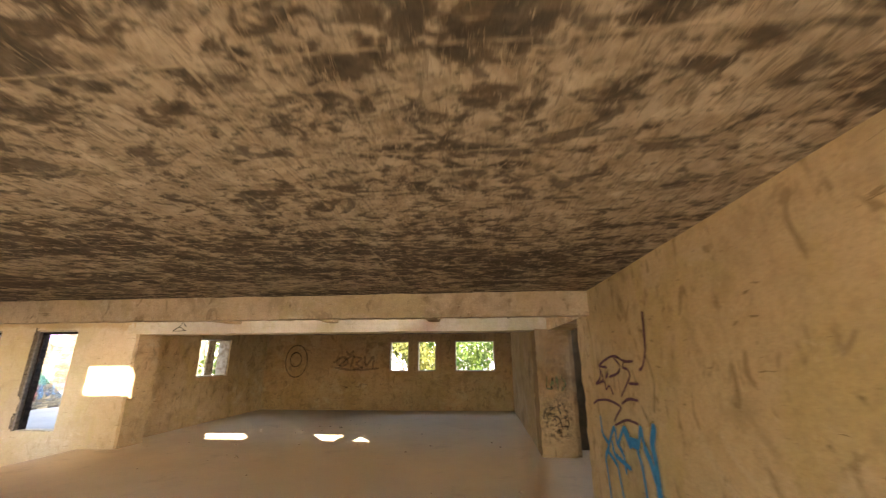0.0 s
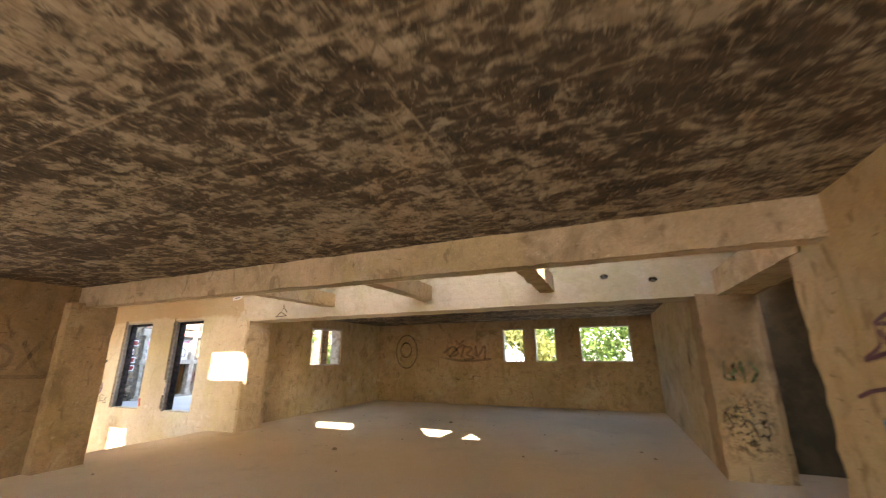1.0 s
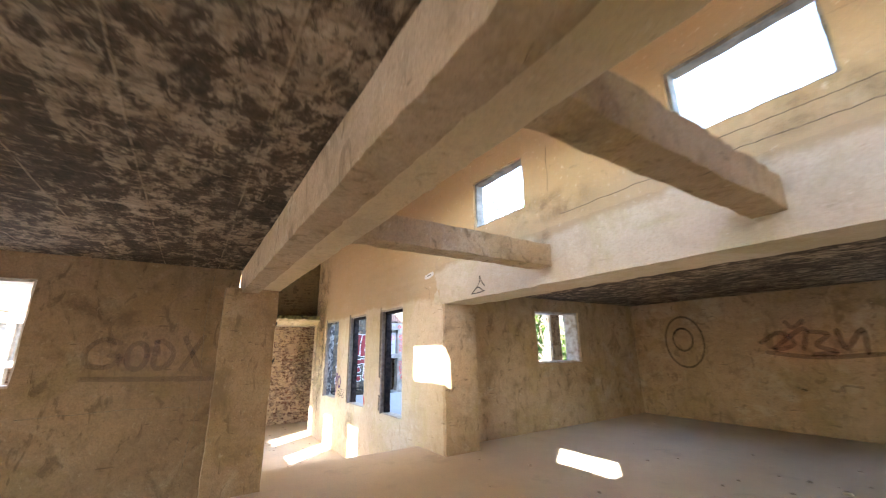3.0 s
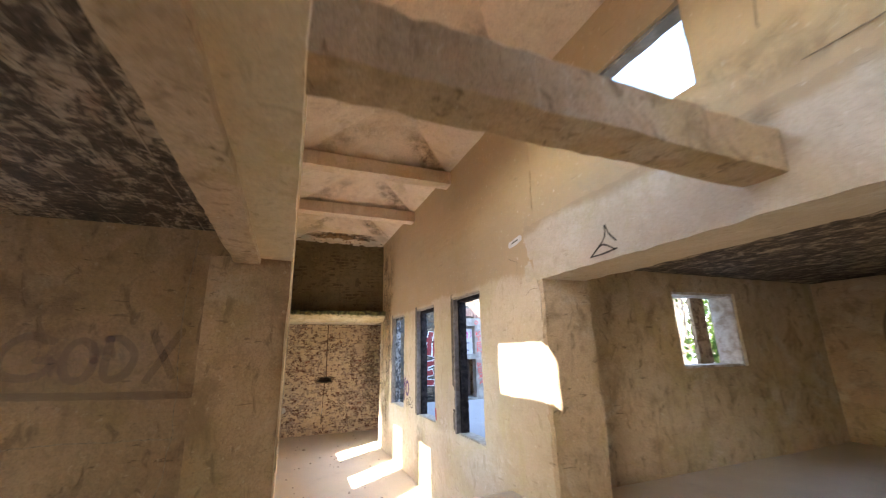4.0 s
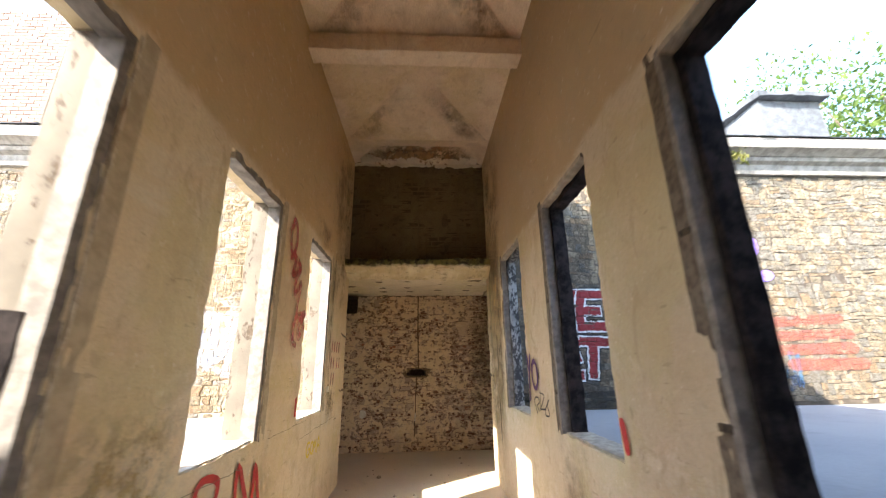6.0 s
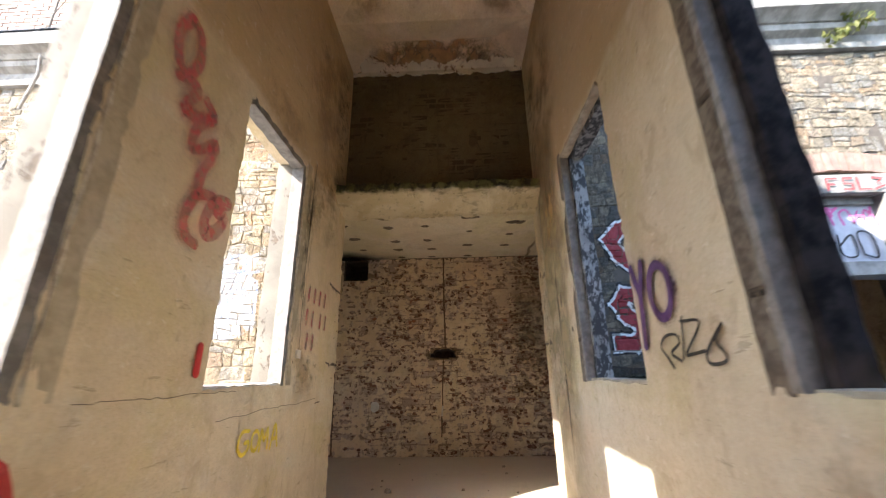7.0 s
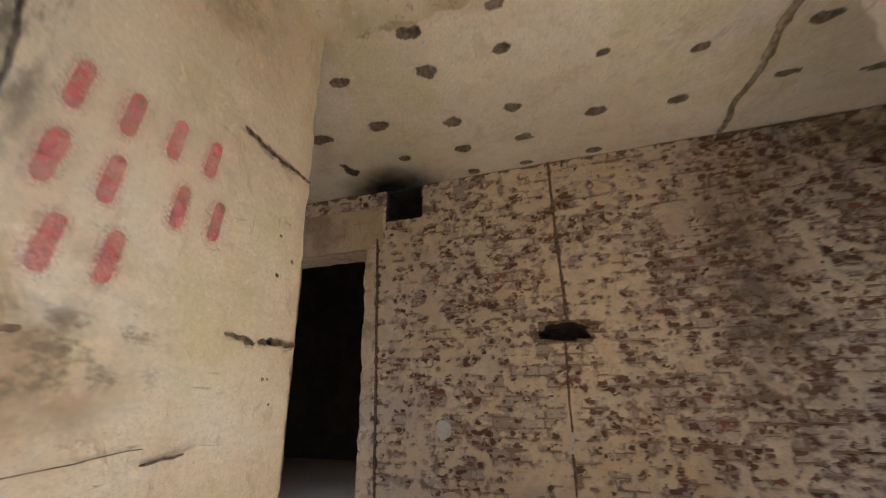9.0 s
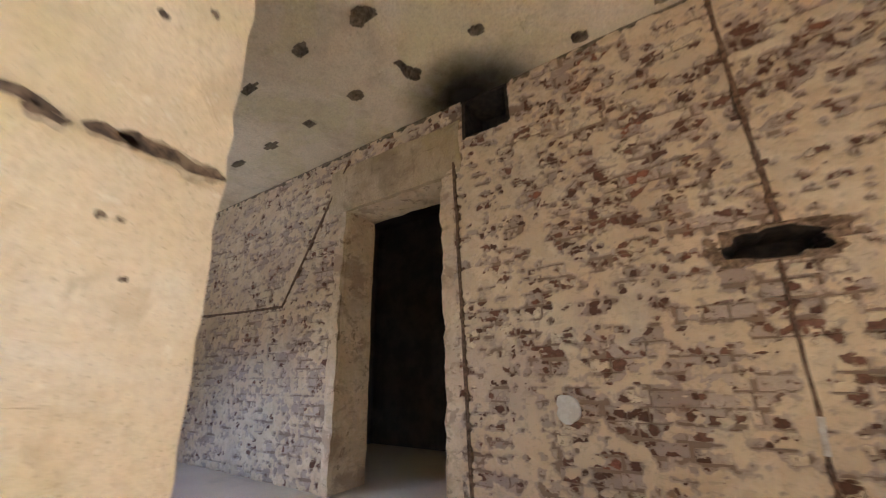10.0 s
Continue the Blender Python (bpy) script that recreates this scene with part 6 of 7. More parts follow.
def small_window(number, axis, d0, d1, u0, u1, v0, v1, material, label):
    """A thin rough lining in a glassless opening of the rooms."""
    root = thing("window_%d" % number, 0, 0, 0, label, "window", "room windows", "structure")
    t = 0.03

    def piece(name, a, b, c, d):
        if axis == "x":
            block(name, d0, d1, a, b, c, d, material, root, "", 0.1, 0.003, 0.012)
        else:
            block(name, a, b, d0, d1, c, d, material, root, "", 0.1, 0.003, 0.012)
    piece("jamb", u0 - 0.01, u0 + t, v0, v1)
    piece("jamb", u1 - t, u1 + 0.01, v0, v1)
    piece("head", u0 + t, u1 - t, v1 - t, v1 + 0.01)
    piece("sill", u0 + 0.004, u1 - 0.004, v0 - 0.01, v0 + t)


for a, b in NORTH_WINDOWS:
    n += 1
    small_window(n, "y", 12.02, 12.26, a, b, 1.885, 2.775, M_FRAME, "small glassless window with worn grey lining")
n += 1
small_window(n, "x", -7.07, -6.78, 8.97, 10.14, 1.85, 2.77, M_WHITEWASH, "small glassless window with flaking white lining")
M_POST = flaking("brown_worn_post", (0.52, 0.39, 0.25), (0.30, 0.20, 0.12), 12, 0.5)
block("frame_post", -7.12, -7.06, 9.72, 9.98, 1.86, 2.76, M_POST, bpy.data.objects["window_%d" % n], "dark remains of the window frame", 0.08, 0.005, 0.014)
n += 1
small_window(n, "x", -6.80, -6.60, 1.55, 2.62, 1.84, 2.76, M_WHITEWASH, "glassless window with flaking pale lining")
for a, b in CLER:
    n += 1
    small_window(n, "y", 6.80, 6.91, a, b, CZ0, CZ1, M_TRIM, "glassless clerestory window with pale lining")

# ---------------------------------------------------------------- stone facades
def clip(poly, p, nrm):
    """The part of a polygon on the inner side of a line through p with outward normal nrm."""
    out = []
    for a, b in zip(poly, poly[1:] + poly[:1]):
        da, db = (a - p).dot(nrm), (b - p).dot(nrm)
        if da <= 0:
            out.append(a)
        if (da < 0) != (db < 0) and abs(da - db) > 1e-9:
            out.append(a.lerp(b, da / (da - db)))
    return out


def stone_mesh(poly, rng, depth):
    """A stone from its outline (y, z): base, worn shoulder, hewn face."""
    c = sum(poly, Vector((0, 0))) / len(poly)
    ring0 = []
    for a, b in zip(poly, poly[1:] + poly[:1]):
        ring0.append(a)
        if (b - a).length > 0.10:
            ring0.append(a.lerp(b, rng.uniform(0.4, 0.6)) + (c - a.lerp(b, 0.5)).normalized() * rng.uniform(-0.004, 0.010))
    k = len(ring0)
    verts = [(FX - 0.010, q.x, q.y) for q in ring0]
    tilt = Vector((rng.uniform(-0.05, 0.05), rng.uniform(-0.05, 0.05)))
    for f, d in ((0.965, 0.55), (0.84, 0.95)):
        for q in ring0:
            e = c + (q - c) * (f + rng.uniform(-0.03, 0.03))
            verts.append((FX + depth * (d + rng.uniform(-0.10, 0.10)) + tilt.dot(e - c), e.x, e.y))
    verts.append((FX + depth, c.x, c.y))
    faces = []
    for r in (0, k):
        for i in range(k):
            j = (i + 1) % k
            faces.append([r + i, r + j, r + k + j, r + k + i])
    faces += [[2 * k + i, 2 * k + (i + 1) % k, 3 * k] for i in range(k)]
    return verts, faces


def rubble_face(wall_name, y0, y1, z0, z1, skip, material, near, seed, rest):
    """Roughly bedded rubble on a facade that looks east; near(y) picks the stones that stand as parts."""
    wall = bpy.data.objects[wall_name]
    rng = random.Random(seed)

    def shift(q):
        a = noise.noise_vector(Vector((q.x * 1.1, q.y * 1.6, seed)))
        b = noise.noise_vector(Vector((q.x * 6.1, q.y * 7.3, seed + 3)))
        return q + Vector((a.x * 0.06 + b.x * 0.040, a.y * 0.08 + b.y * 0.034))

    heights = []
    while sum(heights) < z1 - z0 + 0.4:
        heights.append(rng.choice((0.045, 0.065, 0.08, 0.095, 0.115)) * rng.uniform(0.9, 1.1))
    outlines, taken, z = [], [], z0 - 0.15
    for r, h in enumerate(heights[:-1]):
        y, nxt = y0 - 0.2, []
        while y < y1 + 0.2:
            inside = [b for a, b in taken if a - 0.03 < y < b - 0.001]
            if inside:
                y = inside[0]
                continue
            wide = rng.choice((0.07, 0.10, 0.13, 0.16, 0.22)) * rng.uniform(0.85, 1.15)
            ahead = [a for a, b in taken if y < a < y + wide + 0.05]
            if ahead:
                wide = ahead[0] - y
            tall = h
            if wide < 0.24 and rng.random() < 0.16:
                tall = h + heights[r + 1]
                nxt.append((y, y + wide))
            low, high = z, z + tall
            if tall == h and h > 0.085 and wide > 0.1 and rng.random() < 0.14:
                m = low + h * rng.uniform(0.4, 0.6)
                pieces = [(low, m), (m, high)]
            else:
                pieces = [(low, high)]
            for a, b in pieces:
                poly = [Vector((y, a)), Vector((y + wide, a)), Vector((y + wide, b)), Vector((y, b))]
                if rng.random() < 0.35:           # a corner knocked off
                    k = rng.randrange(4)
                    p, q, s = poly[k - 1], poly[k], poly[(k + 1) % 4]
                    poly[k:k + 1] = [q.lerp(p, rng.uniform(0.2, 0.45)), q.lerp(s, rng.uniform(0.2, 0.45))]
                outlines.append([shift(q) for q in poly])
            y += wide
        taken = nxt
        z += h
    verts, faces, count = [], [], 0
    for poly in outlines:
        s = sum(poly, Vector((0, 0))) / len(poly)
        if not (y0 < s.x < y1 and z0 < s.y < z1) or any(a < s.x < b and c < s.y < d for a, b, c, d in skip):
            continue
        for p, nrm in ((Vector((y0, 0)), Vector((-1, 0))), (Vector((y1, 0)), Vector((1, 0))), (Vector((0, z0)), Vector((0, -1))), (Vector((0, z1)), Vector((0, 1)))):
            poly = clip(poly, p, nrm) if len(poly) > 2 else poly
        for a, b, c, d in skip:      # cut back at dressed openings
            if a - 0.4 < s.x < b + 0.4 and c - 0.4 < s.y < d + 0.4 and len(poly) > 2:
                if s.x <= a:
                    poly = clip(poly, Vector((a, 0)), Vector((1, 0)))
                elif s.x >= b:
                    poly = clip(poly, Vector((b, 0)), Vector((-1, 0)))
                elif s.y >= d:
                    poly = clip(poly, Vector((0, d)), Vector((0, -1)))
        if len(poly) < 3:
            continue
        gap = rng.uniform(0.001, 0.005)
        poly = [q + (s - q).normalized() * gap for q in poly]
        v, f = stone_mesh(poly, rng, rng.uniform(0.003, 0.015))
        if near(s.x) and count < 300:
            me = bpy.data.meshes.new("stone")
            me.from_pydata(v, [], f)
            me.materials.append(material)
            ob = new("stone", me)
            ob.parent = wall
            count += 1
        else:
            b = len(verts)
            verts += v
            faces += [[b + i for i in g] for g in f]
    if verts:
        ob = link("stones", verts, faces, rest, wall, smooth=0)
        ob["kind"] = "stuff"


SKIP_S = [(0.22, 2.36, 0.9, 3.12)]
SKIP_N = [(8.46, 10.24, 0.9, 3.12)]


def prism(name, profile, y0, y1, material, parent=None, label="", cell=0.35, amp=0.004):
    """Extrudes a profile of (x, z) points along y, slightly uneven."""
    ys = breaks(y0, y1, [], cell)
    verts, faces, k = [], [], len(profile)
    for i, y in enumerate(ys):
        for j, (x, z) in enumerate(profile):
            w = noise.noise_vector(Vector((y * 2.3, j * 1.7, x)))
            verts.append((x + w.x * amp, y, z + w.z * amp))
        if i:
            for j in range(k):
                a, b = (i - 1) * k + j, (i - 1) * k + (j + 1) % k
                faces.append([a, a + k, b + k, b])
    faces += [list(range(k)), list(range(len(verts) - k, len(verts)))[::-1]]
    return link(name, verts, faces, material, parent, label, smooth=25)


def bay(y0, y1, posts, panel_mat, boards, name, label):
    """A framed opening of the facade: lintel, transom, posts, painted panels over it, brick arches."""
    root = thing(name, 0, 0, 0, label, "window", "facade windows", "structure")
    block("lintel", FX - 0.16, FX + 0.06, y0 - 0.08, y1 + 0.08, 2.70, 2.90, M_TRIM, root, "", 0.2, 0.004, 0.012)
    block("transom", FX - 0.14, FX + 0.09, y0 - 0.05, y1 + 0.12, 1.88, 2.01, M_TRIM, root, "", 0.2, 0.004, 0.012)
    block("sill", FX - 0.30, FX + 0.10, y0 - 0.1, y1 + 0.1, 0.90, 0.97, M_TRIM, root, "", 0.2, 0.004, 0.015)
    for a, b in posts:
        block("post", FX - 0.14, FX + 0.055, a, b, 2.01, 2.70, M_TRIM, root, "", 0.15, 0.003, 0.012)
        post = block("post", FX - 0.14, FX + 0.055, a, b, 0.97, 1.88, M_TRIM, root, "", 0.15, 0.003, 0.012)
        block("plinth", FX - 0.15, FX + 0.075, a - 0.02, b + 0.02, 0.97, 1.05, M_TRIM, post, "", 0.1, 0.002, 0.008)
    for (a, b), (c, d) in zip(posts, posts[1:]):
        panel = block("panel", FX - 0.16, FX - 0.10, b - 0.01, c + 0.01, 2.0, 2.71, panel_mat, root, "", 0.2, 0.003, 0.004)
        block("panel_frame", FX - 0.10, FX - 0.06, b, c, 2.63, 2.70, M_TRIM, panel, "", 0.2, 0.002, 0.004)
    for k in boards:
        b, c = posts[k][1], posts[k + 1][0]
        block("board", FX - 0.36, FX - 0.32, b, c, 0.96, 1.89, M_RUSTY_BOARD, root, "dark brown board", 0.2, 0.003, 0.004)
    # soldier bricks in two shallow arches
    rng = random.Random(int(y0 * 10))
    for (a, b), (c, d) in zip(posts, posts[1:]):
        lo, hi = a - 0.02, d + 0.02
        count = max(6, int((hi - lo) / 0.075))
        for i in range(count):
            t0, t1 = i / count, (i + 1) / count
            tm = (t0 + t1) / 2
            y = lo + (hi - lo) * tm
            rise = 0.05 * (1 - (2 * tm - 1) ** 2)
            bm = bmesh.new()
            bmesh.ops.create_cube(bm, size=1)
            bmesh.ops.scale(bm, vec=(0.09, (hi - lo) / count - 0.010, 0.20), verts=bm.verts)
            ob = part("brick", bm, M_BRICK_FAR, root, smooth=0)
            ob.matrix_basis = Matrix.LocRotScale((FX - 0.005 + rng.uniform(0, 0.012), y, 3.0 + rise + rng.uniform(-0.006, 0.006)), Euler((-(2 * tm - 1) * 0.18, 0, 0)), None)
    return root


bay(0.30, 2.28, [(0.30, 0.46), (0.86, 0.98), (1.58, 1.80), (2.14, 2.28)], M_TRIM, (), "window_21", "whitewashed facade window with posts and boarded fanlights")
bay(8.54, 10.12, [(8.54, 8.64), (9.09, 9.30), (9.98, 10.12)], M_PANEL, (0,), "window_22", "tagged facade window with grey panels and dark openings")


def cornice(y0, y1, name):
    """Moulded eaves: drip course, frieze, gutter."""
    x = FX
    prism(name, [(x - 0.3, 4.44), (x + 0.06, 4.44), (x + 0.07, 4.50), (x + 0.03, 4.52), (x + 0.04, 4.62), (x + 0.12, 4.66), (x + 0.14, 4.72), (x - 0.3, 4.72)], y0, y1, M_TRIM, bpy.data.objects["wall_facade_south" if y0 < 4 else "wall_facade_north"], "weathered stone cornice", 0.4, 0.006)
    prism("gutter", [(x - 0.3, 4.724), (x + 0.16, 4.724), (x + 0.20, 4.76), (x + 0.30, 4.80), (x + 0.32, 4.95), (x + 0.28, 4.96), (x + 0.05, 4.97), (x - 0.3, 5.0)], y0, y1, M_TRIM, bpy.data.objects["wall_facade_south" if y0 < 4 else "wall_facade_north"], "pale boxed gutter", 0.4, 0.008)


cornice(-9.0, 4.36, "cornice")
cornice(7.0, 17.1, "cornice")


def slate_roof(y0, y1, name, parent_name):
    """Overlapping slates on a west-rising slope; some slipped or missing."""
    rng = random.Random(int(y1))
    verts, faces = [], []
    slope = radians(32)
    up = Vector((-math.cos(slope), 0, math.sin(slope)))
    out = Vector((math.sin(slope), 0, math.cos(slope)))
    start = Vector((FX + 0.30, 0, 4.98))
    for r in range(21):
        y = y0 + (0.13 if r % 2 else 0.0)
        while y < y1:
            if rng.random() > 0.015:
                slip = rng.uniform(-0.01, 0.012) - (0.06 if rng.random() < 0.02 else 0)
                o = start + up * (0.17 * r + slip) + Vector((0, y, 0))
                lift = rng.uniform(0.0, 0.012)
                c = [o + out * (0.022 + lift), o + Vector((0, 0.25, 0)) + out * (0.022 + lift), o + Vector((0, 0.25, 0)) + up * 0.30 + out * 0.004, o + up * 0.30 + out * 0.004]
                c += [q - out * 0.011 for q in c]
                k = len(verts)
                verts += [tuple(q) for q in c]
                faces += [[k, k + 1, k + 2, k + 3], [k + 4, k + 5, k + 1, k], [k + 5, k + 6, k + 2, k + 1], [k + 7, k + 4, k, k + 3]]
            y += 0.258
    parent = bpy.data.objects[parent_name]
    ob = link("slates", verts, faces, M_SLATE, parent, "weathered grey slates", smooth=0)
    ob["kind"] = "stuff"
    a, b = start - out * 0.02, start + up * 3.75 - out * 0.02
    prism(name, [(a.x, a.z), (b.x, b.z), (b.x - 3.0, a.z), (a.x - 0.3, a.z - 0.1)], y0, y1, M_ROOFING, parent, "", 2.0)


slate_roof(7.0, 17.1, "roof_deck", "wall_facade_north")
slate_roof(-9.0, 4.3, "roof_deck", "wall_facade_south")

# brick gable and dormer that stand over the eaves
def brick_stack(name, x0, x1, y0, y1, z0, z1, label):
    root = thing(name, (x0 + x1) / 2, (y0 + y1) / 2, z0, label, "chimney")
    at_parent(block("core", x0, x1, y0, y1, z0, z1, M_MORTAR, root, "", 0.5, 0.003, 0.003))
    verts, faces = [], []
    rng = random.Random(2)
    z, row = z0 + 0.035, 0
    while z < z1 - 0.03:
        for side in ("e", "n"):
            lo, hi = (y0, y1) if side == "e" else (x0, x1)
            u = lo + (0.11 if row % 2 else 0)
            while u + 0.2 < hi + 0.02:
                d = rng.uniform(0.006, 0.014)
                if side == "e":
                    c = [(x1 + d, u + 0.005, z - 0.031), (x1 + d, u + 0.21, z - 0.031), (x1 + d, u + 0.21, z + 0.031), (x1 + d, u + 0.005, z + 0.031)]
                    c += [(x1 - 0.01, q[1], q[2]) for q in c]
                else:
                    c = [(u + 0.21, y1 + d, z - 0.031), (u + 0.005, y1 + d, z - 0.031), (u + 0.005, y1 + d, z + 0.031), (u + 0.21, y1 + d, z + 0.031)]
                    c += [(q[0], y1 - 0.01, q[2]) for q in c]
                k = len(verts)
                verts += c
                faces += [[k, k + 1, k + 2, k + 3], [k + 4, k + 5, k + 1, k], [k + 5, k + 6, k + 2, k + 1], [k + 6, k + 7, k + 3, k + 2], [k + 7, k + 4, k, k + 3]]
                u += 0.22
        z += 0.075
        row += 1
    ob = at_parent(link("bricks", verts, faces, M_BRICK_FAR, root, "pale pinkish brick courses", smooth=0))
    ob["kind"] = "stuff"


brick_stack("brick_gable", -14.6, -13.3, -3.2, 2.05, 4.9, 8.2, "pale pinkish brick gable standing over the eaves")

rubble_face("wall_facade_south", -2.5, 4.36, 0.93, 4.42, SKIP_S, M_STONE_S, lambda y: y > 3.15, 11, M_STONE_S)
# near stones take the shaded copy, the rest the lit copy
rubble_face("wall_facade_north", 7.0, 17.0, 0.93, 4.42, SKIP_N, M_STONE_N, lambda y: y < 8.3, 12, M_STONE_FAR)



# painted letters on the shady facade: red fills, white outlines
def letters(strokes, wall_name, width, cell=0.009):
    """Block letters sprayed over rough stones: the paint lies on the stone faces and misses the joints."""
    wall = bpy.data.objects[wall_name]
    pts, polys = [], []
    for ob in wall.children:
        if ob.name.startswith("stone"):
            base = len(pts)
            pts += [v.co.copy() for v in ob.data.vertices]
            polys += [[base + k for k in p.vertices] for p in ob.data.polygons]
    tree = BVHTree.FromPolygons(pts, polys)
    legs = [(Vector(a), Vector(b)) for line in strokes for a, b in zip(line, line[1:])]
    ys = [q.x for leg in legs for q in leg]
    zs = [q.y for leg in legs for q in leg]
    reach = width / 2 + 0.045
    y0, z0 = min(ys) - reach, min(zs) - reach
    nu, nv = int((max(ys) + reach - y0) / cell), int((max(zs) + reach - z0) / cell)

    def away(q):
        """Distance from the nearest stroke, with square ends."""
        best = 9.0
        for a, b in legs:
            d = b - a
            L = d.length
            e = d / L
            u, v = (q - a).dot(e), abs((q - a).dot(Vector((-e.y, e.x))))
            over = max(-u, u - L, 0.0)
            best = min(best, max(v, over * 1.25))
        return best

    heights = {}

    def lift(i, j):
        if (i, j) not in heights:
            hit = tree.ray_cast(Vector((FX + 0.2, y0 + i * cell, z0 + j * cell)), Vector((-1, 0, 0)))[0]
            heights[i, j] = max(hit.x, FX - 0.003) if hit else FX - 0.003
        return heights[i, j]

    layers = {"red": ([], []), "white": ([], []), "black": ([], [])}
    for i in range(nu):
        for j in range(nv):
            q = Vector((y0 + (i + 0.5) * cell, z0 + (j + 0.5) * cell))
            d = away(q) + 0.012 * noise.noise(Vector((q.x * 14, q.y * 14, 3.0)))
            if d > reach - 0.008:
                continue
            corner = [lift(i + a, j + b) for a, b in ((0, 0), (1, 0), (1, 1), (0, 1))]
            if max(corner) - min(corner) > 0.05:
                continue
            kind = "red" if d < width / 2 - 0.004 else ("white" if d < width / 2 + 0.020 else "black")
            verts, faces = layers[kind]
            k = len(verts)
            verts += [(x + 0.0025, y0 + (i + a) * cell, z0 + (j + b) * cell) for x, (a, b) in zip(corner, ((0, 0), (1, 0), (1, 1), (0, 1)))]
            faces.append([k, k + 1, k + 2, k + 3])
    for kind, material, label in (("red", S_DEEPRED, "deep red sprayed block letters"), ("white", S_WHITE, "white outline of sprayed letters"), ("black", S_BLACK, "black edge of sprayed letters")):
        ob = link("graffiti", *layers[kind], material, wall, label, smooth=0)


FNW = "wall_facade_north"
letters([[(7.60, 2.50), (7.44, 2.40), (7.34, 2.30), (7.42, 2.14), (7.54, 2.04)], [(7.70, 2.52), (7.68, 2.28), (7.66, 2.04)], [(7.68, 2.36), (7.86, 2.36)], [(7.66, 2.10), (7.84, 2.08)], [(7.90, 2.50), (7.86, 2.28), (7.84, 2.04)],
         [(8.34, 2.48), (8.04, 2.48), (8.0, 2.24), (8.0, 2.02), (8.34, 2.02)], [(8.0, 2.24), (8.26, 2.24)],
         [(7.56, 1.76), (7.40, 1.77), (7.34, 1.68), (7.40, 1.58), (7.50, 1.50), (7.52, 1.40), (7.44, 1.34), (7.30, 1.34)], [(7.90, 1.80), (7.76, 1.76), (7.73, 1.56), (7.72, 1.37), (7.92, 1.36)], [(7.74, 1.56), (7.90, 1.59)],
         [(8.0, 1.82), (8.34, 1.80)], [(8.14, 1.80), (8.12, 1.56), (8.10, 1.36)]],
        FNW, 0.125)
sprayed("graffiti", "FN", FNW, [[(7.02, 1.10), (7.6, 1.06), (8.4, 1.10)], [(7.02, 1.0), (8.4, 1.0)]], 0.12, S_SOOT, "black painted base band")
sprayed("graffiti", "FN", FNW, [[(10.80, 3.36), (10.62, 3.42), (10.46, 3.25), (10.42, 3.02), (10.46, 2.82), (10.75, 2.74), (11.0, 2.76)], [(10.86, 3.30), (10.84, 3.12), (10.62, 3.04)]], 0.15, S_VIOLET, "violet sprayed letter")
sprayed("graffiti", "FN", FNW, [[(10.75, 2.05), (11.9, 2.1)], [(10.8, 1.86), (12.0, 1.88)], [(10.8, 1.66), (12.0, 1.68)], [(11.0, 1.46), (12.1, 1.46)]], 0.15, S_RUSTRED, "faded red painted band on the stones")
sprayed("graffiti", "FN", FNW, scribble(61, 10.22, 10.70, 1.55, 2.02, 9, 4), 0.045, spray("spray_teal", (0.08, 0.26, 0.19), 0.45), "faded green strokes on the stones")
sprayed("graffiti", "FN", FNW, scribble(62, 10.40, 11.1, 1.12, 1.62, 10, 4), 0.045, spray("spray_dull_blue", (0.07, 0.17, 0.30), 0.45), "faded blue strokes on the stones", 0.001)
sprayed("graffiti", "FN", FNW, scribble(63, 10.16, 10.40, 1.10, 1.75, 6, 4), 0.045, S_RUSTRED, "faded red strokes on the stones", 0.002)
PLANES["PN"] = lambda u, v: (FX - 0.088, u, v)
sprayed("graffiti", "PN", FNW, [[(8.82, 2.28), (8.74, 2.30), (8.72, 2.22), (8.82, 2.18), (8.80, 2.09), (8.70, 2.10)], [(8.98, 2.28), (8.88, 2.26), (8.86, 2.14), (8.96, 2.09)]], 0.018, S_BLACK, "black sprayed letters SC")
sprayed("graffiti", "PN", FNW, scribble(25, 8.66, 9.06, 2.38, 2.60, 6, 5) + scribble(26, 9.32, 9.95, 2.42, 2.62, 6, 5), 0.022, S_MAGENTA, "pink sprayed scrawl")
sprayed("graffiti", "PN", FNW, [[(9.46, 2.30), (9.44, 2.12)], [(9.42, 2.25), (9.52, 2.25)], [(9.55, 2.32), (9.55, 2.12), (9.68, 2.12), (9.68, 2.32), (9.55, 2.22)], [(9.74, 2.12), (9.74, 2.34), (9.86, 2.32), (9.86, 2.10), (9.74, 2.12)]], 0.018, S_BLACK, "black sprayed marks")
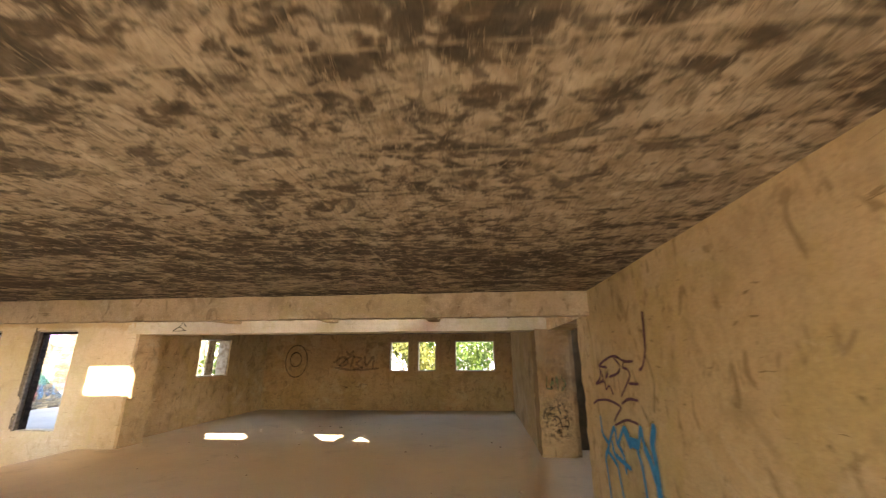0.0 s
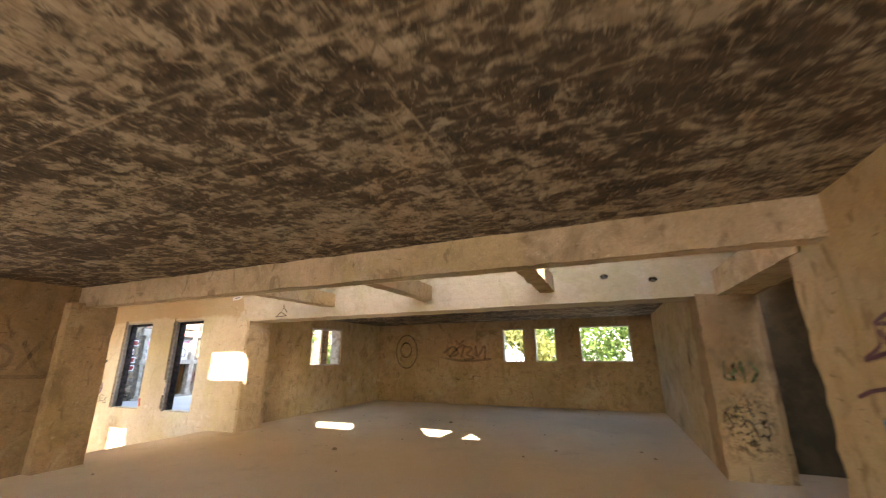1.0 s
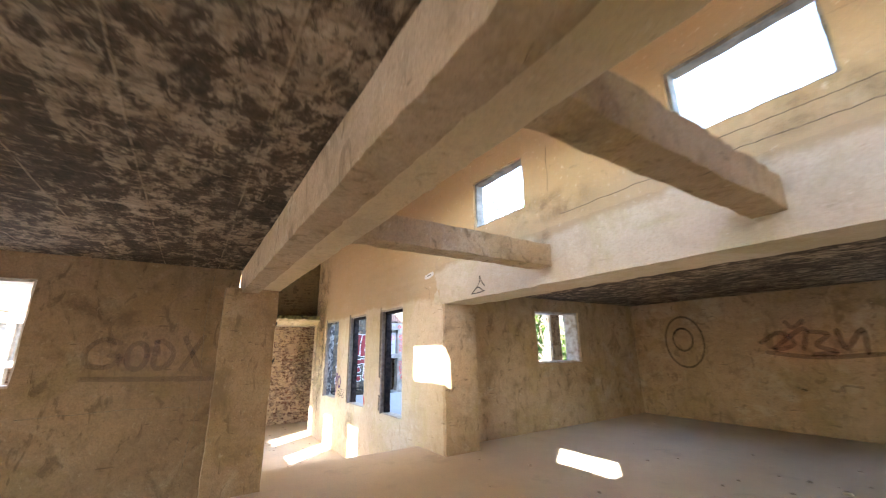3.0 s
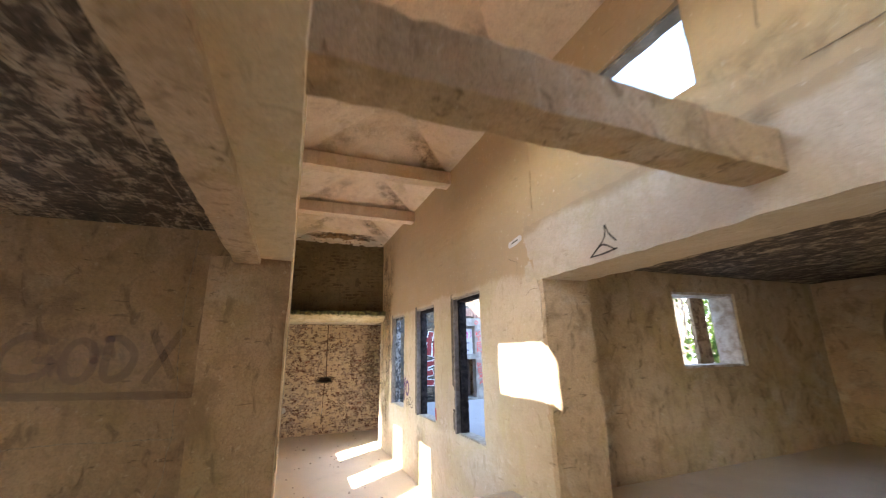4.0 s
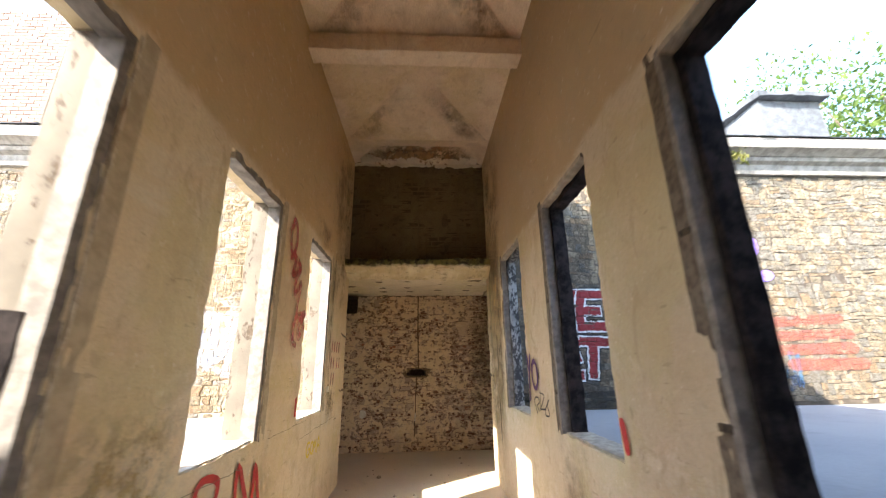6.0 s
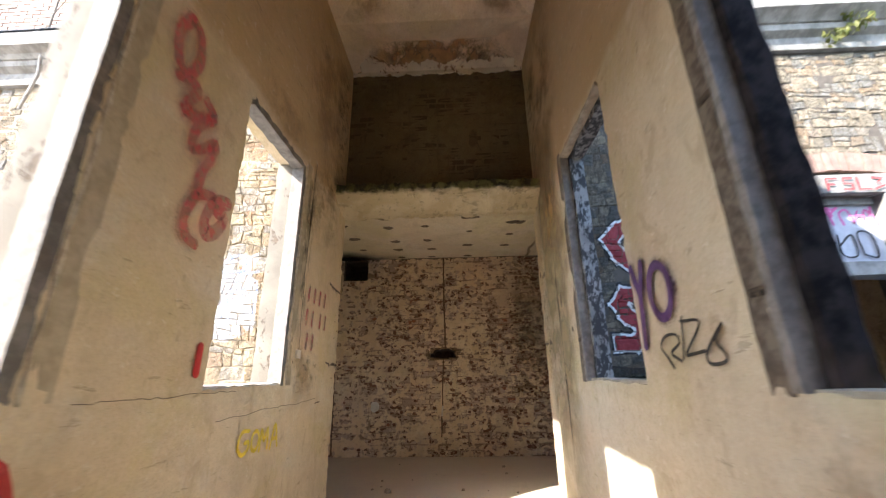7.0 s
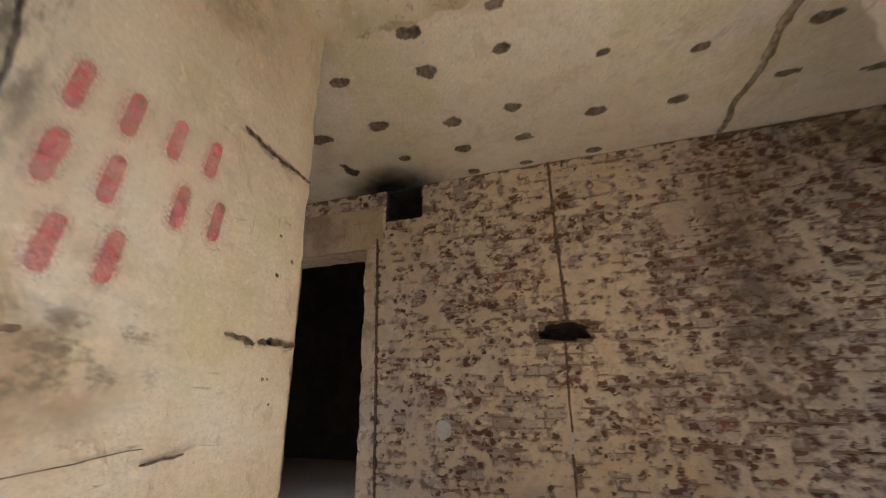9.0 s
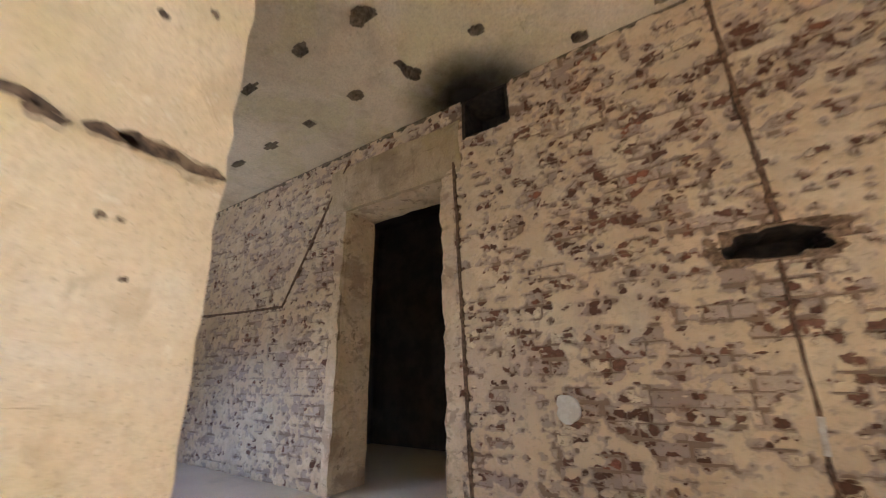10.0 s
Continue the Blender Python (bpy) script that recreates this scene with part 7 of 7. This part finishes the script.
GLYPH = {"K": [[(0, 1), (0, 0)], [(1, 1), (0.05, 0.45), (1, 0)]], "T": [[(0, 1), (1, 1)], [(0.5, 1), (0.5, 0)]], "E": [[(1, 1), (0, 1), (0, 0), (1, 0)], [(0, 0.5), (0.8, 0.5)]], "R": [[(0, 0), (0, 1), (0.9, 0.9), (0.9, 0.6), (0, 0.5), (1, 0)]],
         "X": [[(0, 1), (1, 0)], [(1, 1), (0, 0)]], "A": [[(0, 0), (0.5, 1), (1, 0)], [(0.2, 0.4), (0.8, 0.4)]], "F": [[(1, 1), (0, 1), (0, 0)], [(0, 0.5), (0.7, 0.5)]], "L": [[(0, 1), (0, 0), (1, 0)]],
         "5": [[(1, 1), (0.1, 1), (0.1, 0.55), (0.9, 0.5), (0.8, 0), (0, 0)]], "3": [[(0, 1), (0.9, 0.9), (0.3, 0.55), (1, 0.3), (0, 0)]], "O": [[(0.5, 1), (0, 0.5), (0.5, 0), (1, 0.5), (0.5, 1)]]}


def word(text, y, z, wide, tall, dy, dz):
    """Marker letters set one after another by dy and dz."""
    return [[(y + i * dy + u * wide, z + i * dz + v * tall) for u, v in line] for i, c in enumerate(text) for line in GLYPH[c]]


sprayed("graffiti", "LN", FNW, word("KTEK", 9.125, 2.46, 0.11, 0.10, 0.006, -0.135), 0.018, S_RED, "red marker letters KTEK down the post", per=1)
sprayed("graffiti", "LN", FNW, word("REXA", 9.135, 1.68, 0.10, 0.10, 0.012, -0.135), 0.018, S_RED, "red marker letters REXA down the post", per=1)
sprayed("graffiti", "LN", FNW, word("O", 9.08, 2.74, 0.10, 0.10, 0.1, 0) + word("F5L3", 9.46, 2.73, 0.10, 0.12, 0.145, 0), 0.020, S_RED, "red marker letters on the lintel", per=1)
sprayed("graffiti", "FS", "wall_facade_south", scribble(31, 2.7, 3.9, 1.5, 2.25, 7, 5), 0.022, S_PALEBLUE, "faint violet scribble on the stones")
sprayed("graffiti", "FS", "wall_facade_south", scribble(32, 3.3, 3.9, 2.05, 2.28, 4, 4), 0.022, S_PALEBLUE, "blue sprayed dabs on the stones")
sprayed("graffiti", "FS", "wall_facade_south", [[(0.15, 1.9), (0.22, 2.3)], [(0.05, 2.0), (0.12, 2.35)]], 0.16, S_BLUE, "blue sprayed strokes")
sprayed("graffiti", "FS", "wall_facade_south", scribble(33, -0.5, 0.15, 1.7, 2.2, 3, 4), 0.10, spray("spray_lime", (0.12, 0.42, 0.10), 0.9), "green sprayed scribble")


# ---------------------------------------------------------------- plants
def leaf_cloud(verts, faces, rng, centre, radii, count, size):
    """Many small leaves in an uneven lump."""
    for _ in range(count):
        d = Vector((rng.gauss(0, 1), rng.gauss(0, 1), rng.gauss(0, 1))).normalized() * (rng.random() ** 0.45)
        p = Vector(centre) + Vector((d.x * radii[0], d.y * radii[1], d.z * radii[2]))
        q = Euler((rng.uniform(0, 6.3), rng.uniform(0, 6.3), rng.uniform(0, 6.3))).to_matrix()
        s = size * rng.uniform(0.6, 1.4)
        k = len(verts)
        for a, b, c in ((-1, 0, 0), (0, 0.5, 0.12), (1, 0, 0), (0, -0.5, 0.12)):
            verts.append(tuple(p + q @ Vector((a * s, b * s, c * s))))
        faces.append([k, k + 1, k + 2, k + 3])


def limb(bm, a, b, r0, r1):
    d = (b - a)
    m = Matrix.Translation((a + b) / 2) @ d.to_track_quat("Z", "Y").to_matrix().to_4x4()
    bmesh.ops.create_cone(bm, cap_ends=True, segments=8, radius1=r0, radius2=r1, depth=d.length, matrix=m)


def bush(name, x, y, height, spread, seed, material, label, category, leaves=2600, trunk=0.5):
    rng = random.Random(seed)
    root = thing(name, x, y, YARD, label, category, "greenery round the building")
    bm = bmesh.new()
    top = Vector((0, 0, height * trunk))
    limb(bm, Vector((0, 0, -0.05)), top, 0.05 * height / 3, 0.03 * height / 3)
    ends = []
    for k in range(7):
        a = k * 0.9 + rng.uniform(-0.3, 0.3)
        e = Vector((math.cos(a) * spread * rng.uniform(0.4, 0.8), math.sin(a) * spread * rng.uniform(0.4, 0.8), height * rng.uniform(trunk * 0.7, 0.9)))
        limb(bm, top * rng.uniform(0.4, 1.0), e, 0.022 * height / 3, 0.006 * height / 3)
        ends.append(e)
    part("trunk", bm, M_BARK, root)
    verts, faces = [], []
    for e in ends + [top + Vector((0, 0, height * 0.3)), Vector((0, 0, height * 0.75))]:
        for _ in range(2):
            c = e + Vector((rng.uniform(-0.4, 0.4), rng.uniform(-0.4, 0.4), rng.uniform(-0.3, 0.3))) * spread * 0.5
            leaf_cloud(verts, faces, rng, c, (spread * rng.uniform(0.25, 0.5), spread * rng.uniform(0.25, 0.5), height * rng.uniform(0.12, 0.22)), leaves // 18, 0.075)
    link("crown", verts, faces, material, root, smooth=0)


spots = [(-4.6, 15.2, 2.8, 1.6), (-2.6, 14.6, 2.6, 1.5), (-0.9, 15.4, 3.0, 1.7), (1.0, 14.8, 2.7, 1.6), (2.8, 16.0, 3.4, 1.9), (-6.8, 16.2, 3.4, 1.9), (-9.0, 15.4, 3.2, 1.8), (-13.2, 19.2, 3.4, 1.6), (-3.6, 18.5, 4.2, 2.4), (0.4, 19.0, 4.4, 2.5)]
for k, (x, y, h, s) in enumerate(spots):
    bush("bush", x, y, h, s, 60 + k, M_LEAF_DRY if k % 3 == 1 else M_LEAF, "dense green bush in the sun behind the building" if k % 3 != 1 else "yellowish green bush in the sun behind the building", "bush", 3200, 0.35)
bush("bush", -8.5, 11.1, 3.3, 1.0, 77, M_LEAF, "leafy green bush outside the room window", "bush", leaves=2200, trunk=0.4)
bush("tree", -10.2, 17.0, 8.6, 3.2, 91, M_LEAF, "tall leafy green tree behind the building", "tree", 9000, 0.55)
bush("tree", -15.5, 19.5, 9.5, 3.4, 92, M_LEAF, "tall leafy green tree behind the old building", "tree", 8000, 0.55)


def ledge_weed():
    rng = random.Random(6)
    root = thing("weed", FX + 0.12, 10.45, 4.72, "bright green weed growing from the cornice", "plant")
    verts, faces = [], []
    for k in range(9):
        leaf_cloud(verts, faces, rng, (rng.uniform(0, 0.15), rng.uniform(-0.55, 0.5), rng.uniform(-0.22, 0.20)), (0.09, 0.13, 0.09), 34, 0.035)
    link("foliage", verts, faces, M_LEAF_DRY, root, smooth=0)
    for k in range(5):
        bm = bmesh.new()
        a = Vector((0, rng.uniform(-0.4, 0.4), 0))
        limb(bm, a, a + Vector((0.12, rng.uniform(-0.2, 0.2), rng.uniform(-0.15, 0.25))), 0.006, 0.003)
        part("stem", bm, M_BARK, root)


ledge_weed()


def drain_pipe():
    """A thin pale pipe bent down from the gutter."""
    root = thing("drain_pipe", FX + 0.1, 1.0, 4.3, "thin bent white drain pipe under the gutter", "pipe")
    bm = bmesh.new()
    limb(bm, Vector((0.10, 0.06, 0.42)), Vector((0.06, 0.06, 0.16)), 0.016, 0.016)
    limb(bm, Vector((0.06, 0.06, 0.17)), Vector((0.0, -0.10, -0.24)), 0.016, 0.016)
    part("tube", bm, M_TRIM, root)


drain_pipe()


def dormer():
    """The broken dormer on the slates."""
    root = thing("dormer", -13.2, 12.6, 5.6, "broken slate-hung dormer on the old roof", "dormer")
    at_parent(block("cheek", -13.9, -12.95, 12.1, 13.3, 5.3, 6.25, M_SLATE, root, "", 0.2, 0.01, 0.05))
    at_parent(block("roof_slab", -14.0, -12.8, 12.0, 13.4, 6.255, 6.36, M_SLATE, root, "", 0.2, 0.015, 0.06))


dormer()


def bare_twigs():
    """Bare branches in front of the gable."""
    rng = random.Random(14)
    root = thing("bare_shrub", -12.75, 0.55, 5.0, "bare brown branches growing from the gutter", "shrub")
    bm = bmesh.new()
    for y, h in ((0.0, 1.7), (0.75, 2.1), (-0.9, 1.8)):
        a = Vector((0.05, y, -0.05))
        b = a + Vector((0.05, rng.uniform(0.0, 0.15), h))
        limb(bm, a, b, 0.018, 0.008)
        for k in range(5):
            c = a.lerp(b, rng.uniform(0.2, 0.9))
            limb(bm, c, c + Vector((rng.uniform(-0.1, 0.1), rng.choice((-1, 1)) * rng.uniform(0.2, 0.5), rng.uniform(-0.25, 0.3))), 0.009, 0.003)
    part("branches", bm, M_BARK, root)


bare_twigs()


# ---------------------------------------------------------------- rubble and dust on the floors
def rubble_bits():
    rng = random.Random(77)
    verts, faces = [], []
    for k in range(120):
        if k < 55:
            x, y, z = rng.uniform(-6.2, 0.8), rng.choice((rng.uniform(2.0, 11.2), rng.uniform(6.9, 11.3))), HALL
        else:
            x, y, z = rng.uniform(-14.7, -7.4), rng.uniform(4.75, 6.6), LOW
        s = rng.uniform(0.008, 0.03) * (1.6 if rng.random() < 0.1 else 1)
        base = len(verts)
        for i in range(5):
            a = i * 1.257 + rng.uniform(-0.3, 0.3)
            verts.append((x + math.cos(a) * s, y + math.sin(a) * s * rng.uniform(0.6, 1), z - 0.002))
        for i in range(5):
            a = i * 1.257 + rng.uniform(-0.3, 0.3)
            verts.append((x + math.cos(a) * s * 0.6, y + math.sin(a) * s * 0.6, z + s * rng.uniform(0.35, 0.7)))
        faces += [[base + i, base + (i + 1) % 5, base + 5 + (i + 1) % 5, base + 5 + i] for i in range(5)] + [[base + 5 + i for i in range(5)]]
    ob = link("rubble", verts, faces, M_DEBRIS, None, smooth=0)
    return tagged(ob, "scattered chips of broken plaster on the concrete floor", "rubble", kind="stuff")


rubble_bits()
brick_wall()
limewash_coat()
grimy_bricks()
